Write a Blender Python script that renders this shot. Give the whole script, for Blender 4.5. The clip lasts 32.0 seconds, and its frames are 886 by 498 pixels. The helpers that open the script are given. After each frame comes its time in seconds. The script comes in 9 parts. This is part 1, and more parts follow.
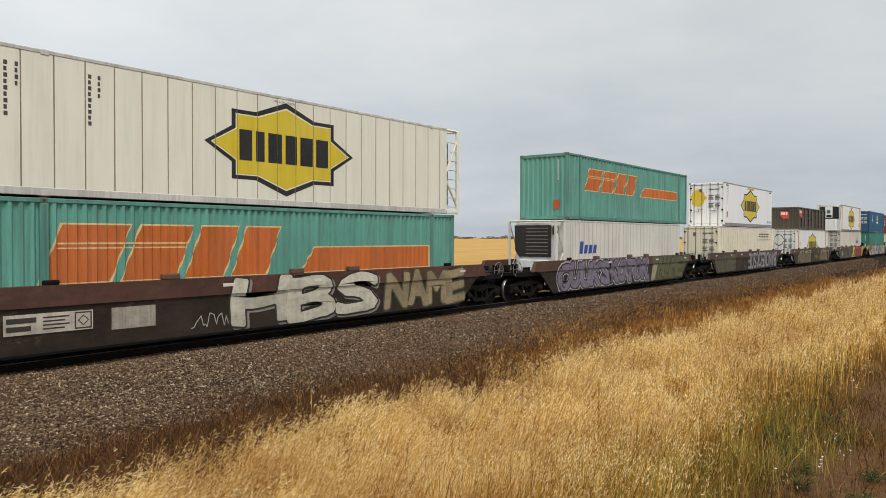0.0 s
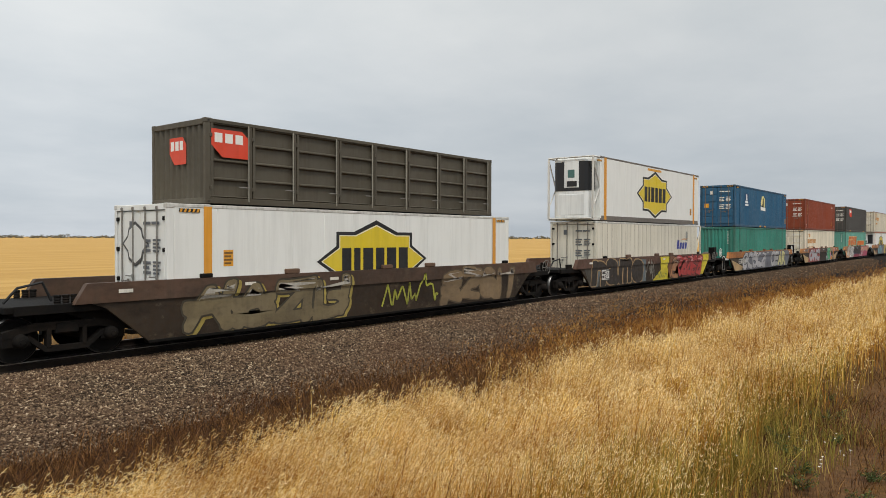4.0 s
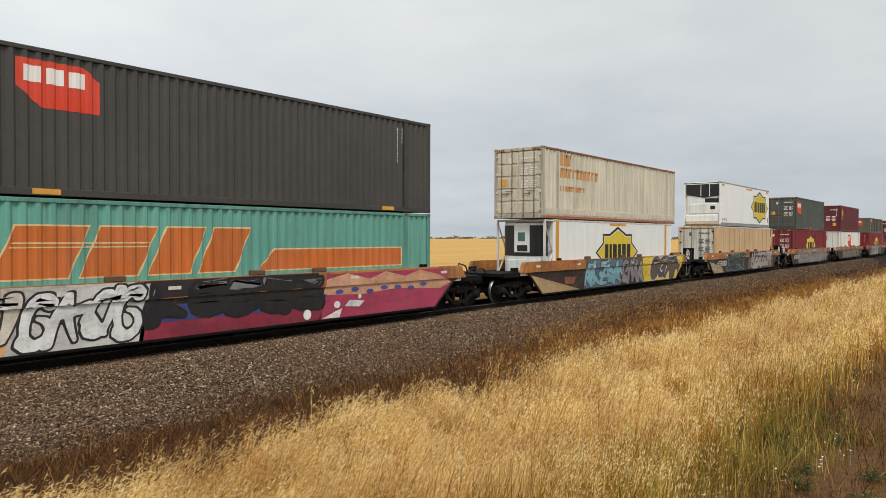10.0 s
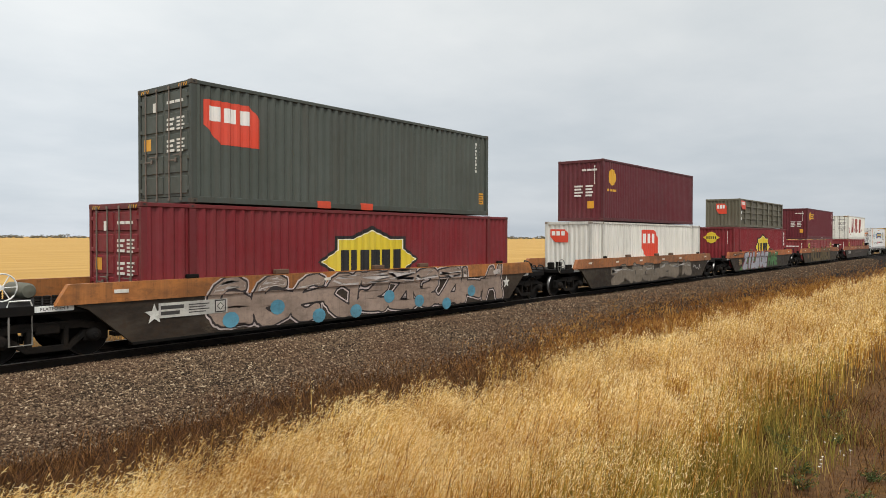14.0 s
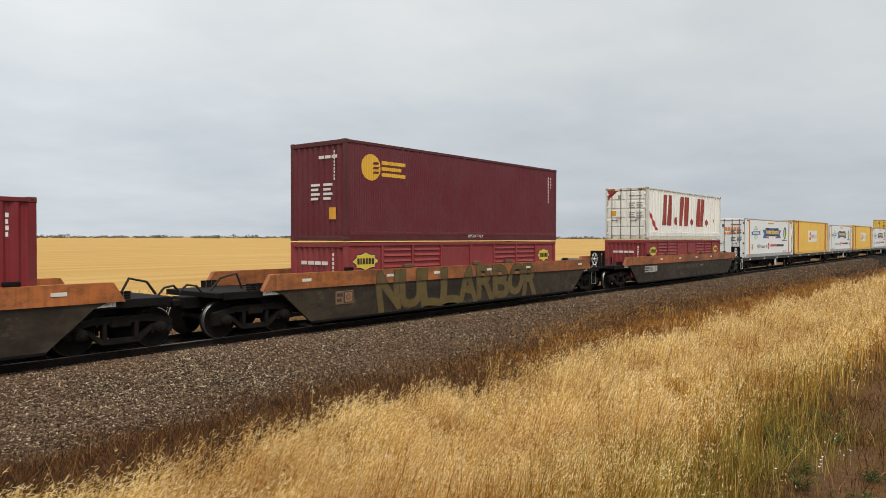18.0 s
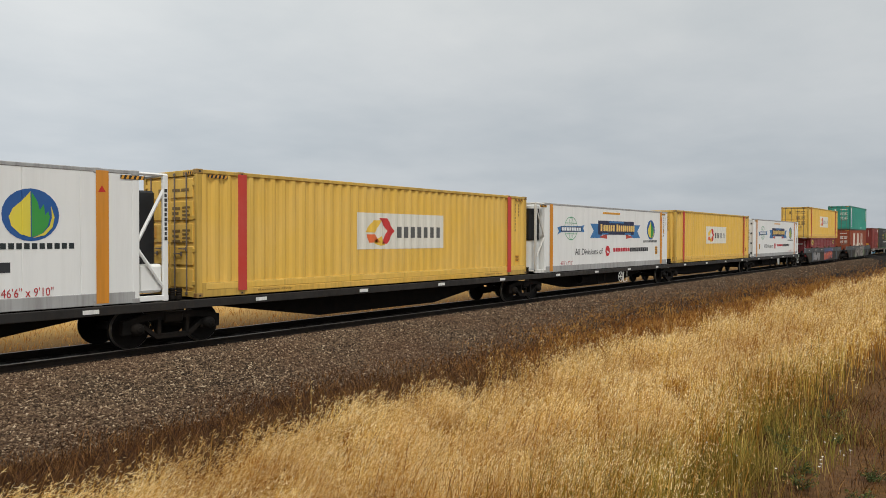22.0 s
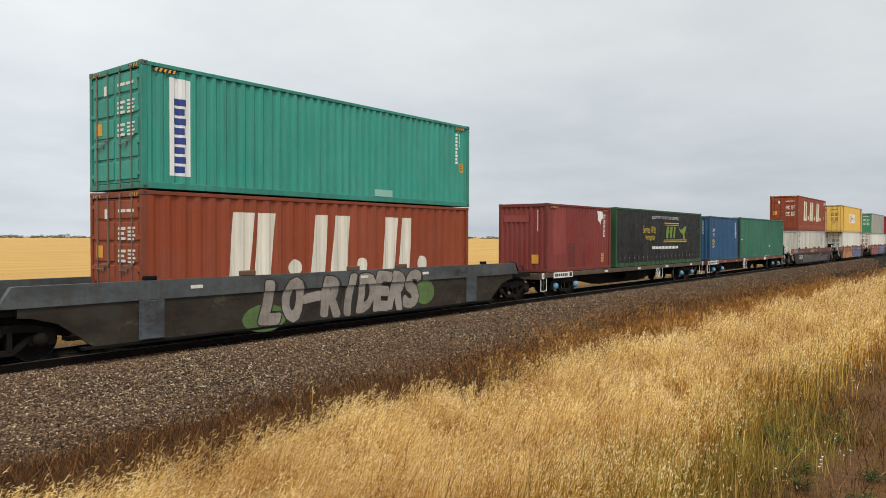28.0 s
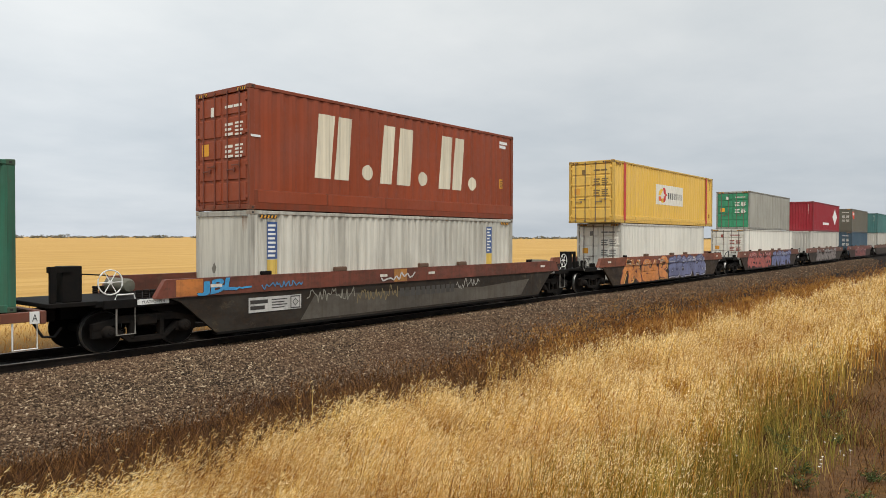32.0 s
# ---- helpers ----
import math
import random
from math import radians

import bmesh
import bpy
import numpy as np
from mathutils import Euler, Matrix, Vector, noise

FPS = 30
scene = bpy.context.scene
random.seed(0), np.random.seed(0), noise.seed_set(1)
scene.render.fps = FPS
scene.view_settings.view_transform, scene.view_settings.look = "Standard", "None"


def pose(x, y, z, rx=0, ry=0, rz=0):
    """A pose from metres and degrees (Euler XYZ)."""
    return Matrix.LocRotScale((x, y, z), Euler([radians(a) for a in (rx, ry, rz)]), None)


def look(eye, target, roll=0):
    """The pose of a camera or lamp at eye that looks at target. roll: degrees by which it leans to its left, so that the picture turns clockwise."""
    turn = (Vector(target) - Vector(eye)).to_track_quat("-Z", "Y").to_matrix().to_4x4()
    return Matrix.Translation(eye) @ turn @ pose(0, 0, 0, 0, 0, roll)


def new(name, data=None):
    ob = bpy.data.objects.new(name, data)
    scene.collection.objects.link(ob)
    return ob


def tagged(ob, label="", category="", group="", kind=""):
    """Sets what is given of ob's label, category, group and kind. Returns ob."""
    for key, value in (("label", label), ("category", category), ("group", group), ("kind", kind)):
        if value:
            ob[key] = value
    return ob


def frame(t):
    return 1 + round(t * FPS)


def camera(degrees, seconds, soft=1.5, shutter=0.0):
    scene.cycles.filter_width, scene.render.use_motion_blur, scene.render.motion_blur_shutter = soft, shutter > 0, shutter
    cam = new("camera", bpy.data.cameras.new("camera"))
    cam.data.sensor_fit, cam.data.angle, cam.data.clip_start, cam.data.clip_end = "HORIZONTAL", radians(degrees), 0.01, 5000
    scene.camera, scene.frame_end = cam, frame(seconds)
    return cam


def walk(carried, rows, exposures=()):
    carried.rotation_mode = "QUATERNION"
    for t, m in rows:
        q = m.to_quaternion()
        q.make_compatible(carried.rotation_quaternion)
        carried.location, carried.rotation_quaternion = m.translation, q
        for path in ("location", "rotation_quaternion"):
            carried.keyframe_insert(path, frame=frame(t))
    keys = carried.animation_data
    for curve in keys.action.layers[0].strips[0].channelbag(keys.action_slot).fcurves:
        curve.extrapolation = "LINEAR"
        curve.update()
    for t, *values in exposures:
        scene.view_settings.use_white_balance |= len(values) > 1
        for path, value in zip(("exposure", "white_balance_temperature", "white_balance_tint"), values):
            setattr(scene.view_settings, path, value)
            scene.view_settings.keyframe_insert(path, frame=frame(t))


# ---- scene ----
# World: x runs along the railway, y away from the camera across it, z = 0 at the top of the rails.
import collections
from mathutils.geometry import tessellate_polygon

EXPOSURE = 0.0
SKY_STRENGTH = 0.93
SUN_STRENGTH, SUN_ANGLE = 2.1, 12.0
EYE = Vector((0.0, 0.0, 2.549))
YAW, PITCH, ROLL = radians(38.553), radians(-0.955), 0.143
AIM = EYE + 10 * Vector((math.cos(YAW) * math.cos(PITCH), math.sin(YAW) * math.cos(PITCH), math.sin(PITCH)))
cam = camera(63.89, 32.0, soft=0.9)
walk(cam, [(0.0, look(EYE, AIM, ROLL)), (32.0, look(EYE, AIM, ROLL))], exposures=[(t, EXPOSURE + e) for t, e in ((0.0, 0.08), (1.0, 0.08), (3.0, 0.02), (5.5, 0.04), (6.2, 0.1), (7.0, 0.24), (8.0, 0.12), (9.0, 0.17), (10.5, 0.1), (12.0, 0.04), (14.0, 0.20), (16.5, 0.2), (18.0, 0.1), (20.0, -0.02), (21.0, -0.06), (22.0, -0.06), (25.0, -0.07), (26.5, 0.08), (28.0, 0.2), (29.0, 0.11), (30.0, 0.17), (32.0, 0.17))])

TRACK_Y = 16.30      # centre line of the track
NEAR_Y = 15.078      # near face of the containers
WIDE = 2.44          # width of a container

# The train's speed (m/s) at these times, and how far it has come.
SPEED_T = [0, 5, 10, 15, 20, 25, 32]
SPEED_V = [15.348, 15.328, 15.247, 15.136, 15.026, 14.975, 14.968]
_tt = np.linspace(0, 32, 961)
_vv = np.interp(_tt, SPEED_T, SPEED_V)
_ss = np.concatenate([[0], np.cumsum((_vv[1:] + _vv[:-1]) / 2 * (_tt[1] - _tt[0]))])


def way_gone(t):
    return float(np.interp(t, _tt, _ss))


# ---- light ----
SUN_ELEV, SUN_AZ = radians(58), radians(-130)
world = bpy.data.worlds.new("overcast_sky")
scene.world = world
world.use_nodes = True
wn, wl = world.node_tree.nodes, world.node_tree.links
wn.clear()
w_out = wn.new("ShaderNodeOutputWorld")
w_bg = wn.new("ShaderNodeBackground")
w_sky = wn.new("ShaderNodeTexSky")
w_sky.sky_type = "NISHITA"
w_sky.sun_disc = False
w_sky.sun_elevation = SUN_ELEV
w_sky.sun_rotation = radians(90) - SUN_AZ
w_mul = wn.new("ShaderNodeMix")
w_mul.data_type, w_mul.blend_type = "RGBA", "MULTIPLY"
w_mul.inputs[0].default_value = 1.0
wl.new(w_sky.outputs[0], w_mul.inputs[6])
w_mul.inputs[7].default_value = (0.09, 0.09, 0.09, 1)
# cloud layer: direction projected on a flat ceiling, so that clouds flatten towards the horizon
w_co = wn.new("ShaderNodeTexCoord")
w_sep = wn.new("ShaderNodeSeparateXYZ")
wl.new(w_co.outputs["Generated"], w_sep.inputs[0])
w_max = wn.new("ShaderNodeMath")
w_max.operation = "MAXIMUM"
w_max.inputs[1].default_value = 0.0
wl.new(w_sep.outputs[2], w_max.inputs[0])
w_add = wn.new("ShaderNodeMath")
w_add.operation = "ADD"
w_add.inputs[1].default_value = 0.16
wl.new(w_max.outputs[0], w_add.inputs[0])
w_com = wn.new("ShaderNodeCombineXYZ")
for k in (0, 1):
    d = wn.new("ShaderNodeMath")
    d.operation = "DIVIDE"
    wl.new(w_sep.outputs[k], d.inputs[0])
    wl.new(w_add.outputs[0], d.inputs[1])
    wl.new(d.outputs[0], w_com.inputs[k])
w_n = wn.new("ShaderNodeTexNoise")
w_n.inputs["Scale"].default_value = 0.55
w_n.inputs["Detail"].default_value = 8.0
w_n.inputs["Roughness"].default_value = 0.56
wl.new(w_com.outputs[0], w_n.inputs["Vector"])
w_cr = wn.new("ShaderNodeValToRGB")
w_cr.color_ramp.elements[0].position, w_cr.color_ramp.elements[0].color = 0.36, (0.79, 0.83, 0.85, 1)
w_cr.color_ramp.elements[1].position, w_cr.color_ramp.elements[1].color = 0.62, (1.0, 1.01, 1.0, 1)
w_n2 = wn.new("ShaderNodeTexNoise")
w_n2.inputs["Scale"].default_value = 1.9
w_n2.inputs["Detail"].default_value = 6.0
wl.new(w_com.outputs[0], w_n2.inputs["Vector"])
w_both = wn.new("ShaderNodeMix")
w_both.inputs[0].default_value = 0.3
wl.new(w_n.outputs["Fac"], w_both.inputs[2])
wl.new(w_n2.outputs["Fac"], w_both.inputs[3])
wl.new(w_both.outputs[0], w_cr.inputs[0])
# an overcast sky is darker and bluer low down
w_el = wn.new("ShaderNodeValToRGB")
w_el.color_ramp.elements[0].position, w_el.color_ramp.elements[0].color = 0.0, (0.66, 0.70, 0.76, 1)
w_el.color_ramp.elements[1].position, w_el.color_ramp.elements[1].color = 0.33, (0.93, 0.94, 0.94, 1)
e2 = w_el.color_ramp.elements.new(0.9)
e2.color = (1.15, 1.15, 1.14, 1)
wl.new(w_max.outputs[0], w_el.inputs[0])
w_cl = wn.new("ShaderNodeMix")
w_cl.data_type, w_cl.blend_type = "RGBA", "MULTIPLY"
w_cl.inputs[0].default_value = 1.0
wl.new(w_cr.outputs[0], w_cl.inputs[6])
wl.new(w_el.outputs[0], w_cl.inputs[7])
w_mix = wn.new("ShaderNodeMix")
w_mix.data_type = "RGBA"
w_mix.inputs[0].default_value = 0.94
wl.new(w_mul.outputs[2], w_mix.inputs[6])
# the cloud is thicker down the line
w_dx = wn.new("ShaderNodeMapRange")
w_dx.interpolation_type = "SMOOTHSTEP"
for key, v in (("From Min", 0.35), ("From Max", 1.0), ("To Min", 1.0), ("To Max", 0.84)):
    w_dx.inputs[key].default_value = v
wl.new(w_sep.outputs[0], w_dx.inputs["Value"])
w_th = wn.new("ShaderNodeMix")
w_th.data_type, w_th.blend_type = "RGBA", "MULTIPLY"
w_th.inputs[0].default_value = 1.0
wl.new(w_cl.outputs[2], w_th.inputs[6])
wl.new(w_dx.outputs[0], w_th.inputs[7])
wl.new(w_th.outputs[2], w_mix.inputs[7])
wl.new(w_mix.outputs[2], w_bg.inputs[0])
w_bg.inputs[1].default_value = SKY_STRENGTH
wl.new(w_bg.outputs[0], w_out.inputs[0])

sun_data = bpy.data.lights.new("sun", "SUN")
sun_data.energy, sun_data.angle, sun_data.color = SUN_STRENGTH, radians(SUN_ANGLE), (1.0, 0.965, 0.92)
sun = new("sun", sun_data)
sun_dir = Vector((math.cos(SUN_AZ) * math.cos(SUN_ELEV), math.sin(SUN_AZ) * math.cos(SUN_ELEV), math.sin(SUN_ELEV)))
sun.matrix_world = look(sun_dir * 200, (0, 0, 0))


# ---- materials ----
def rgb(r, g, b):
    """Linear colour of a paint given in everyday 0-255 values."""
    return tuple((c / 255 / 12.92) if c / 255 <= 0.04045 else ((c / 255 + 0.055) / 1.055) ** 2.4 for c in (r, g, b))


class Nodes:
    """Small helper round a node tree."""

    def __init__(self, name):
        self.mat = bpy.data.materials.new(name)
        self.mat.use_nodes = True
        self.n, self.l = self.mat.node_tree.nodes, self.mat.node_tree.links
        self.bsdf = self.n["Principled BSDF"]

    def node(self, kind, **vals):
        nd = self.n.new(kind)
        for key, v in vals.items():
            nd.inputs[key.replace("_", " ")].default_value = v
        return nd

    def link(self, a, b):
        self.l.new(a, b)

    def coords(self, scale=(1, 1, 1), jitter=True):
        tc = self.n.new("ShaderNodeTexCoord")
        mp = self.n.new("ShaderNodeMapping")
        mp.inputs["Scale"].default_value = scale
        self.link(tc.outputs["Object"], mp.inputs["Vector"])
        if jitter:
            oi = self.n.new("ShaderNodeObjectInfo")
            ml = self.n.new("ShaderNodeMath")
            ml.operation = "MULTIPLY"
            ml.inputs[1].default_value = 37.0
            self.link(oi.outputs["Random"], ml.inputs[0])
            self.link(ml.outputs[0], mp.inputs["Location"])
        return mp.outputs[0]

    def noise(self, scale, detail=4.0, rough=0.6, vec=None):
        nd = self.node("ShaderNodeTexNoise", Scale=scale, Detail=detail, Roughness=rough)
        if vec is not None:
            self.link(vec, nd.inputs["Vector"])
        return nd.outputs["Fac"]

    def ramp(self, fac, stops):
        nd = self.n.new("ShaderNodeValToRGB")
        els = nd.color_ramp.elements
        while len(els) < len(stops):
            els.new(0.5)
        for e, (p, c) in zip(els, stops):
            e.position = p
            e.color = (*c, 1) if len(c) == 3 else c
        self.link(fac, nd.inputs[0])
        return nd.outputs[0]

    def mix(self, fac, a, b, mode="MIX"):
        nd = self.n.new("ShaderNodeMix")
        nd.data_type, nd.blend_type = "RGBA", mode
        for sock, v in ((0, fac), (6, a), (7, b)):
            if isinstance(v, (int, float)):
                nd.inputs[sock].default_value = v
            elif isinstance(v, tuple):
                nd.inputs[sock].default_value = (*v, 1) if len(v) == 3 else v
            else:
                self.link(v, nd.inputs[sock])
        return nd.outputs[2]

    def done(self, colour, rough=0.6, metal=0.0, bump=None, strength=0.3, dist=0.01, spec=None):
        if isinstance(colour, tuple):
            self.bsdf.inputs["Base Color"].default_value = (*colour, 1)
        else:
            self.link(colour, self.bsdf.inputs["Base Color"])
        if isinstance(rough, (int, float)):
            self.bsdf.inputs["Roughness"].default_value = rough
        else:
            self.link(rough, self.bsdf.inputs["Roughness"])
        self.bsdf.inputs["Metallic"].default_value = metal
        if spec is not None:
            self.bsdf.inputs["Specular IOR Level"].default_value = spec
        if bump is not None:
            b = self.node("ShaderNodeBump", Strength=strength, Distance=dist)
            self.link(bump, b.inputs["Height"])
            self.link(b.outputs[0], self.bsdf.inputs["Normal"])
        return self.mat


_paints = {}
GRIME, RUST = rgb(70, 58, 44), rgb(105, 58, 34)


def paint(r, g, b, dirt=0.35, rust=0.0, rough=0.55, grime=0.0):
    """Weathered paint on steel: faded patches, streaks that run down, specks of rust."""
    key = (r, g, b, dirt, rust, rough, grime)
    if key in _paints:
        return _paints[key]
    N = Nodes("paint")
    base = rgb(r, g, b)
    faded = tuple(min(0.85, 0.95 * c + 0.07 * (sum(base) / 3) + 0.012) for c in base)
    fl = N.coords()
    st = N.coords((2.6, 2.6, 0.16))
    c = N.mix(N.ramp(N.noise(0.8, 5, 0.6, fl), [(0.35, (0, 0, 0)), (0.7, (1, 1, 1))]), base, faded)
    c = N.mix(N.mix(1.0, N.ramp(N.noise(1.6, 6, 0.7, st), [(0.45, (0, 0, 0)), (0.70, (dirt,) * 3)]), (1.0, 1.0, 1.0), "MULTIPLY"), c, GRIME)
    if dirt >= 0.2:
        # thin runs down the sheet, and broad sun-bleached or sooty areas
        runs = N.ramp(N.noise(1.3, 5, 0.65, N.coords((8.0, 8.0, 0.22))), [(0.54, (0, 0, 0)), (0.74, (min(0.75, dirt * 1.3),) * 3)])
        c = N.mix(runs, c, tuple(0.38 * q + 0.5 * g for q, g in zip(base, GRIME)))
        broad = N.ramp(N.noise(0.28, 4, 0.55, fl), [(0.35, (1 - 0.45 * dirt,) * 3), (0.62, (1.0,) * 3)])
        c = N.mix(1.0, c, broad, "MULTIPLY")
    if rust:
        c = N.mix(N.ramp(N.noise(2.3, 8, 0.75, N.coords((1.5, 1.5, 0.5))), [(0.72 - 0.16 * rust, (0, 0, 0)), (0.80 - 0.16 * rust, (0.9,) * 3)]), c, RUST)
    if grime:
        # brake dust and oil: broad smears along the side, then fine spatter
        wide = N.ramp(N.noise(0.75, 7, 0.68, N.coords((0.7, 1.0, 1.7))), [(0.41, (0.95 * grime,) * 3), (0.48, (0.5 * grime,) * 3), (0.55, (0, 0, 0))])
        c = N.mix(wide, c, rgb(38, 31, 25))
        spat = N.ramp(N.noise(6.5, 7, 0.75, N.coords((0.8, 1.0, 1.0))), [(0.51, (0, 0, 0)), (0.6, (0.7 * grime,) * 3)])
        c = N.mix(spat, c, rgb(58, 44, 32))
        pale = N.ramp(N.noise(1.3, 8, 0.75, N.coords((0.9, 1.0, 1.3))), [(0.57, (0, 0, 0)), (0.66, (0.26 * grime,) * 3)])
        c = N.mix(pale, c, rgb(138, 122, 98))
    rg = N.ramp(N.noise(5, 4, 0.6, fl), [(0.3, (rough - 0.1,) * 3), (0.7, (rough + 0.15,) * 3)])
    _paints[key] = N.done(c, rg, bump=N.noise(2.2, 3, 0.5, fl), strength=0.18, dist=0.02, spec=0.22 if grime > 0.5 else 0.4)
    return _paints[key]


def steel(name, r, g, b, rough=0.6, metal=0.0, dust=0.3):
    """Dirty railway steel: brake dust over dark paint or scale."""
    N = Nodes(name)
    v = N.coords()
    c = N.mix(N.ramp(N.noise(3.0, 7, 0.7, v), [(0.42, (0, 0, 0)), (0.72, (dust,) * 3)]), rgb(r, g, b), rgb(96, 74, 52))
    return N.done(c, rough, metal, N.noise(22, 5, 0.7, v), 0.35, 0.01, 0.18 if r < 25 else 0.4)


M_BOGIE = steel("bogie_steel", 18, 16, 14, 0.85, 0.0, 0.10)
M_WHEEL = steel("wheel_steel", 14, 13, 12, 0.75, 0.0, 0.04)
M_TREAD = Nodes("polished_tread").done(rgb(150, 148, 145), 0.34, 0.9)
M_DARK = steel("black_underframe", 12, 11, 10, 0.8, 0.0, 0.06)
M_HEAD = Nodes("worn_rail_head").done(rgb(120, 112, 104), 0.42, 0.7)
M_RUBBER = Nodes("rubber").done(rgb(26, 26, 26), 0.8)
M_GREYSTEEL = steel("grey_steel", 120, 118, 112, 0.55, 0.0, 0.4)
M_WHITE = paint(232, 232, 226, 0.3)
M_BLACK = paint(28, 28, 28, 0.15)
M_GLASSY = Nodes("dark_grille").done(rgb(24, 25, 27), 0.35)
M_YELLOWP = paint(226, 160, 42, 0.25)
M_TANK = steel("dusty_air_tank", 92, 92, 80, 0.7, 0.0, 0.4)
M_CAST = steel("casting_steel", 96, 72, 56, 0.7, 0.0, 0.5)


# ---- building helpers ----
class MB:
    """Collects vertices and faces for one mesh."""

    def __init__(self):
        self.v, self.f = [], []

    def add(self, verts, faces):
        n = len(self.v)
        self.v.extend(verts)
        self.f.extend([tuple(i + n for i in f) for f in faces])
        return self

    def box(self, x0, x1, y0, y1, z0, z1, c=0.0):
        if c <= 0:
            vs = [(x, y, z) for x in (x0, x1) for y in (y0, y1) for z in (z0, z1)]
            return self.add(vs, [(0, 1, 3, 2), (4, 6, 7, 5), (0, 4, 5, 1), (2, 3, 7, 6), (0, 2, 6, 4), (1, 5, 7, 3)])
        c = min(c, (x1 - x0) / 2.1, (y1 - y0) / 2.1, (z1 - z0) / 2.1)
        vs, idx = [], {}
        for i, (x, sx) in enumerate(((x0, 1), (x1, -1))):
            for j, (y, sy) in enumerate(((y0, 1), (y1, -1))):
                for k, (z, sz) in enumerate(((z0, 1), (z1, -1))):
                    idx[i, j, k] = len(vs)
                    vs += [(x, y + sy * c, z + sz * c), (x + sx * c, y, z + sz * c), (x + sx * c, y + sy * c, z)]
        fs = []
        for a in (0, 1):
            fs.append([idx[a, 0, 0], idx[a, 1, 0], idx[a, 1, 1], idx[a, 0, 1]])
            fs.append([idx[0, a, 0] + 1, idx[1, a, 0] + 1, idx[1, a, 1] + 1, idx[0, a, 1] + 1])
            fs.append([idx[0, 0, a] + 2, idx[1, 0, a] + 2, idx[1, 1, a] + 2, idx[0, 1, a] + 2])
            for b in (0, 1):
                fs.append([idx[a, b, 0], idx[a, b, 1], idx[a, b, 1] + 1, idx[a, b, 0] + 1])
                fs.append([idx[a, 0, b], idx[a, 1, b], idx[a, 1, b] + 2, idx[a, 0, b] + 2])
                fs.append([idx[0, a, b] + 1, idx[1, a, b] + 1, idx[1, a, b] + 2, idx[0, a, b] + 2])
                for d in (0, 1):
                    q = idx[a, b, d]
                    fs.append([q, q + 1, q + 2])
        return self.add(vs, fs)

    def prism(self, pts, y0, y1):
        """An outline in (x, z), drawn out along y."""
        n = len(pts)
        vs = [(x, y0, z) for x, z in pts] + [(x, y1, z) for x, z in pts]
        fs = [(i, (i + 1) % n, n + (i + 1) % n, n + i) for i in range(n)]
        for t in tessellate_polygon([[Vector((x, z, 0)) for x, z in pts]]):
            fs += [tuple(t), tuple(n + i for i in t)]
        return self.add(vs, fs)

    def beam(self, pts, x0, x1):
        """An outline in (y, z), drawn out along x."""
        n = len(pts)
        vs = [(x0, y, z) for y, z in pts] + [(x1, y, z) for y, z in pts]
        fs = [(i, (i + 1) % n, n + (i + 1) % n, n + i) for i in range(n)]
        for t in tessellate_polygon([[Vector((y, z, 0)) for y, z in pts]]):
            fs += [tuple(t), tuple(n + i for i in t)]
        return self.add(vs, fs)

    def tube(self, path, r, n=8, closed=False):
        """A round bar along a path."""
        path = [Vector(p) for p in path]
        m = len(path)
        vs = []
        for i, p in enumerate(path):
            a = path[(i - 1) % m] if (closed or i > 0) else p
            b = path[(i + 1) % m] if (closed or i < m - 1) else p
            d = (b - a).normalized()
            s = d.cross(Vector((0, 0, 1)) if abs(d.z) < 0.9 else Vector((1, 0, 0))).normalized()
            t = d.cross(s)
            vs += [tuple(p + (s * math.cos(6.2832 * k / n) + t * math.sin(6.2832 * k / n)) * r) for k in range(n)]
        fs = []
        for i in range(m if closed else m - 1):
            j = (i + 1) % m
            fs += [(i * n + k, i * n + (k + 1) % n, j * n + (k + 1) % n, j * n + k) for k in range(n)]
        if not closed:
            fs += [tuple(range(n)), tuple((m - 1) * n + k for k in range(n))]
        return self.add(vs, fs)

    def lathe(self, prof, n=24, at=(0, 0, 0)):
        """Rings of (radius, y) turned about the y axis."""
        vs, fs = [], []
        for r, y in prof:
            vs += [(at[0] + r * math.cos(6.2832 * k / n), at[1] + y, at[2] + r * math.sin(6.2832 * k / n)) for k in range(n)]
        for i in range(len(prof) - 1):
            fs += [(i * n + k, i * n + (k + 1) % n, (i + 1) * n + (k + 1) % n, (i + 1) * n + k) for k in range(n)]
        return self.add(vs, fs)

    def mesh(self, mat, smooth=False):
        me = bpy.data.meshes.new("m")
        me.from_pydata(self.v, [], self.f)
        me.materials.append(mat)
        if smooth:
            me.shade_smooth()
            me.set_sharp_from_angle(angle=radians(40))
        return me


def part(name, mb, material, parent=None, label="", at=None, smooth=False):
    """Links one mesh as a part of a thing. mb: an MB, or a mesh to share."""
    ob = new(name, mb.mesh(material, smooth) if isinstance(mb, MB) else mb)
    ob.parent = parent
    if at is not None:
        ob.location = at
    if label:
        ob["label"] = label
    return ob


_cache = {}


def shared(key, build):
    if key not in _cache:
        _cache[key] = build()
    return _cache[key]


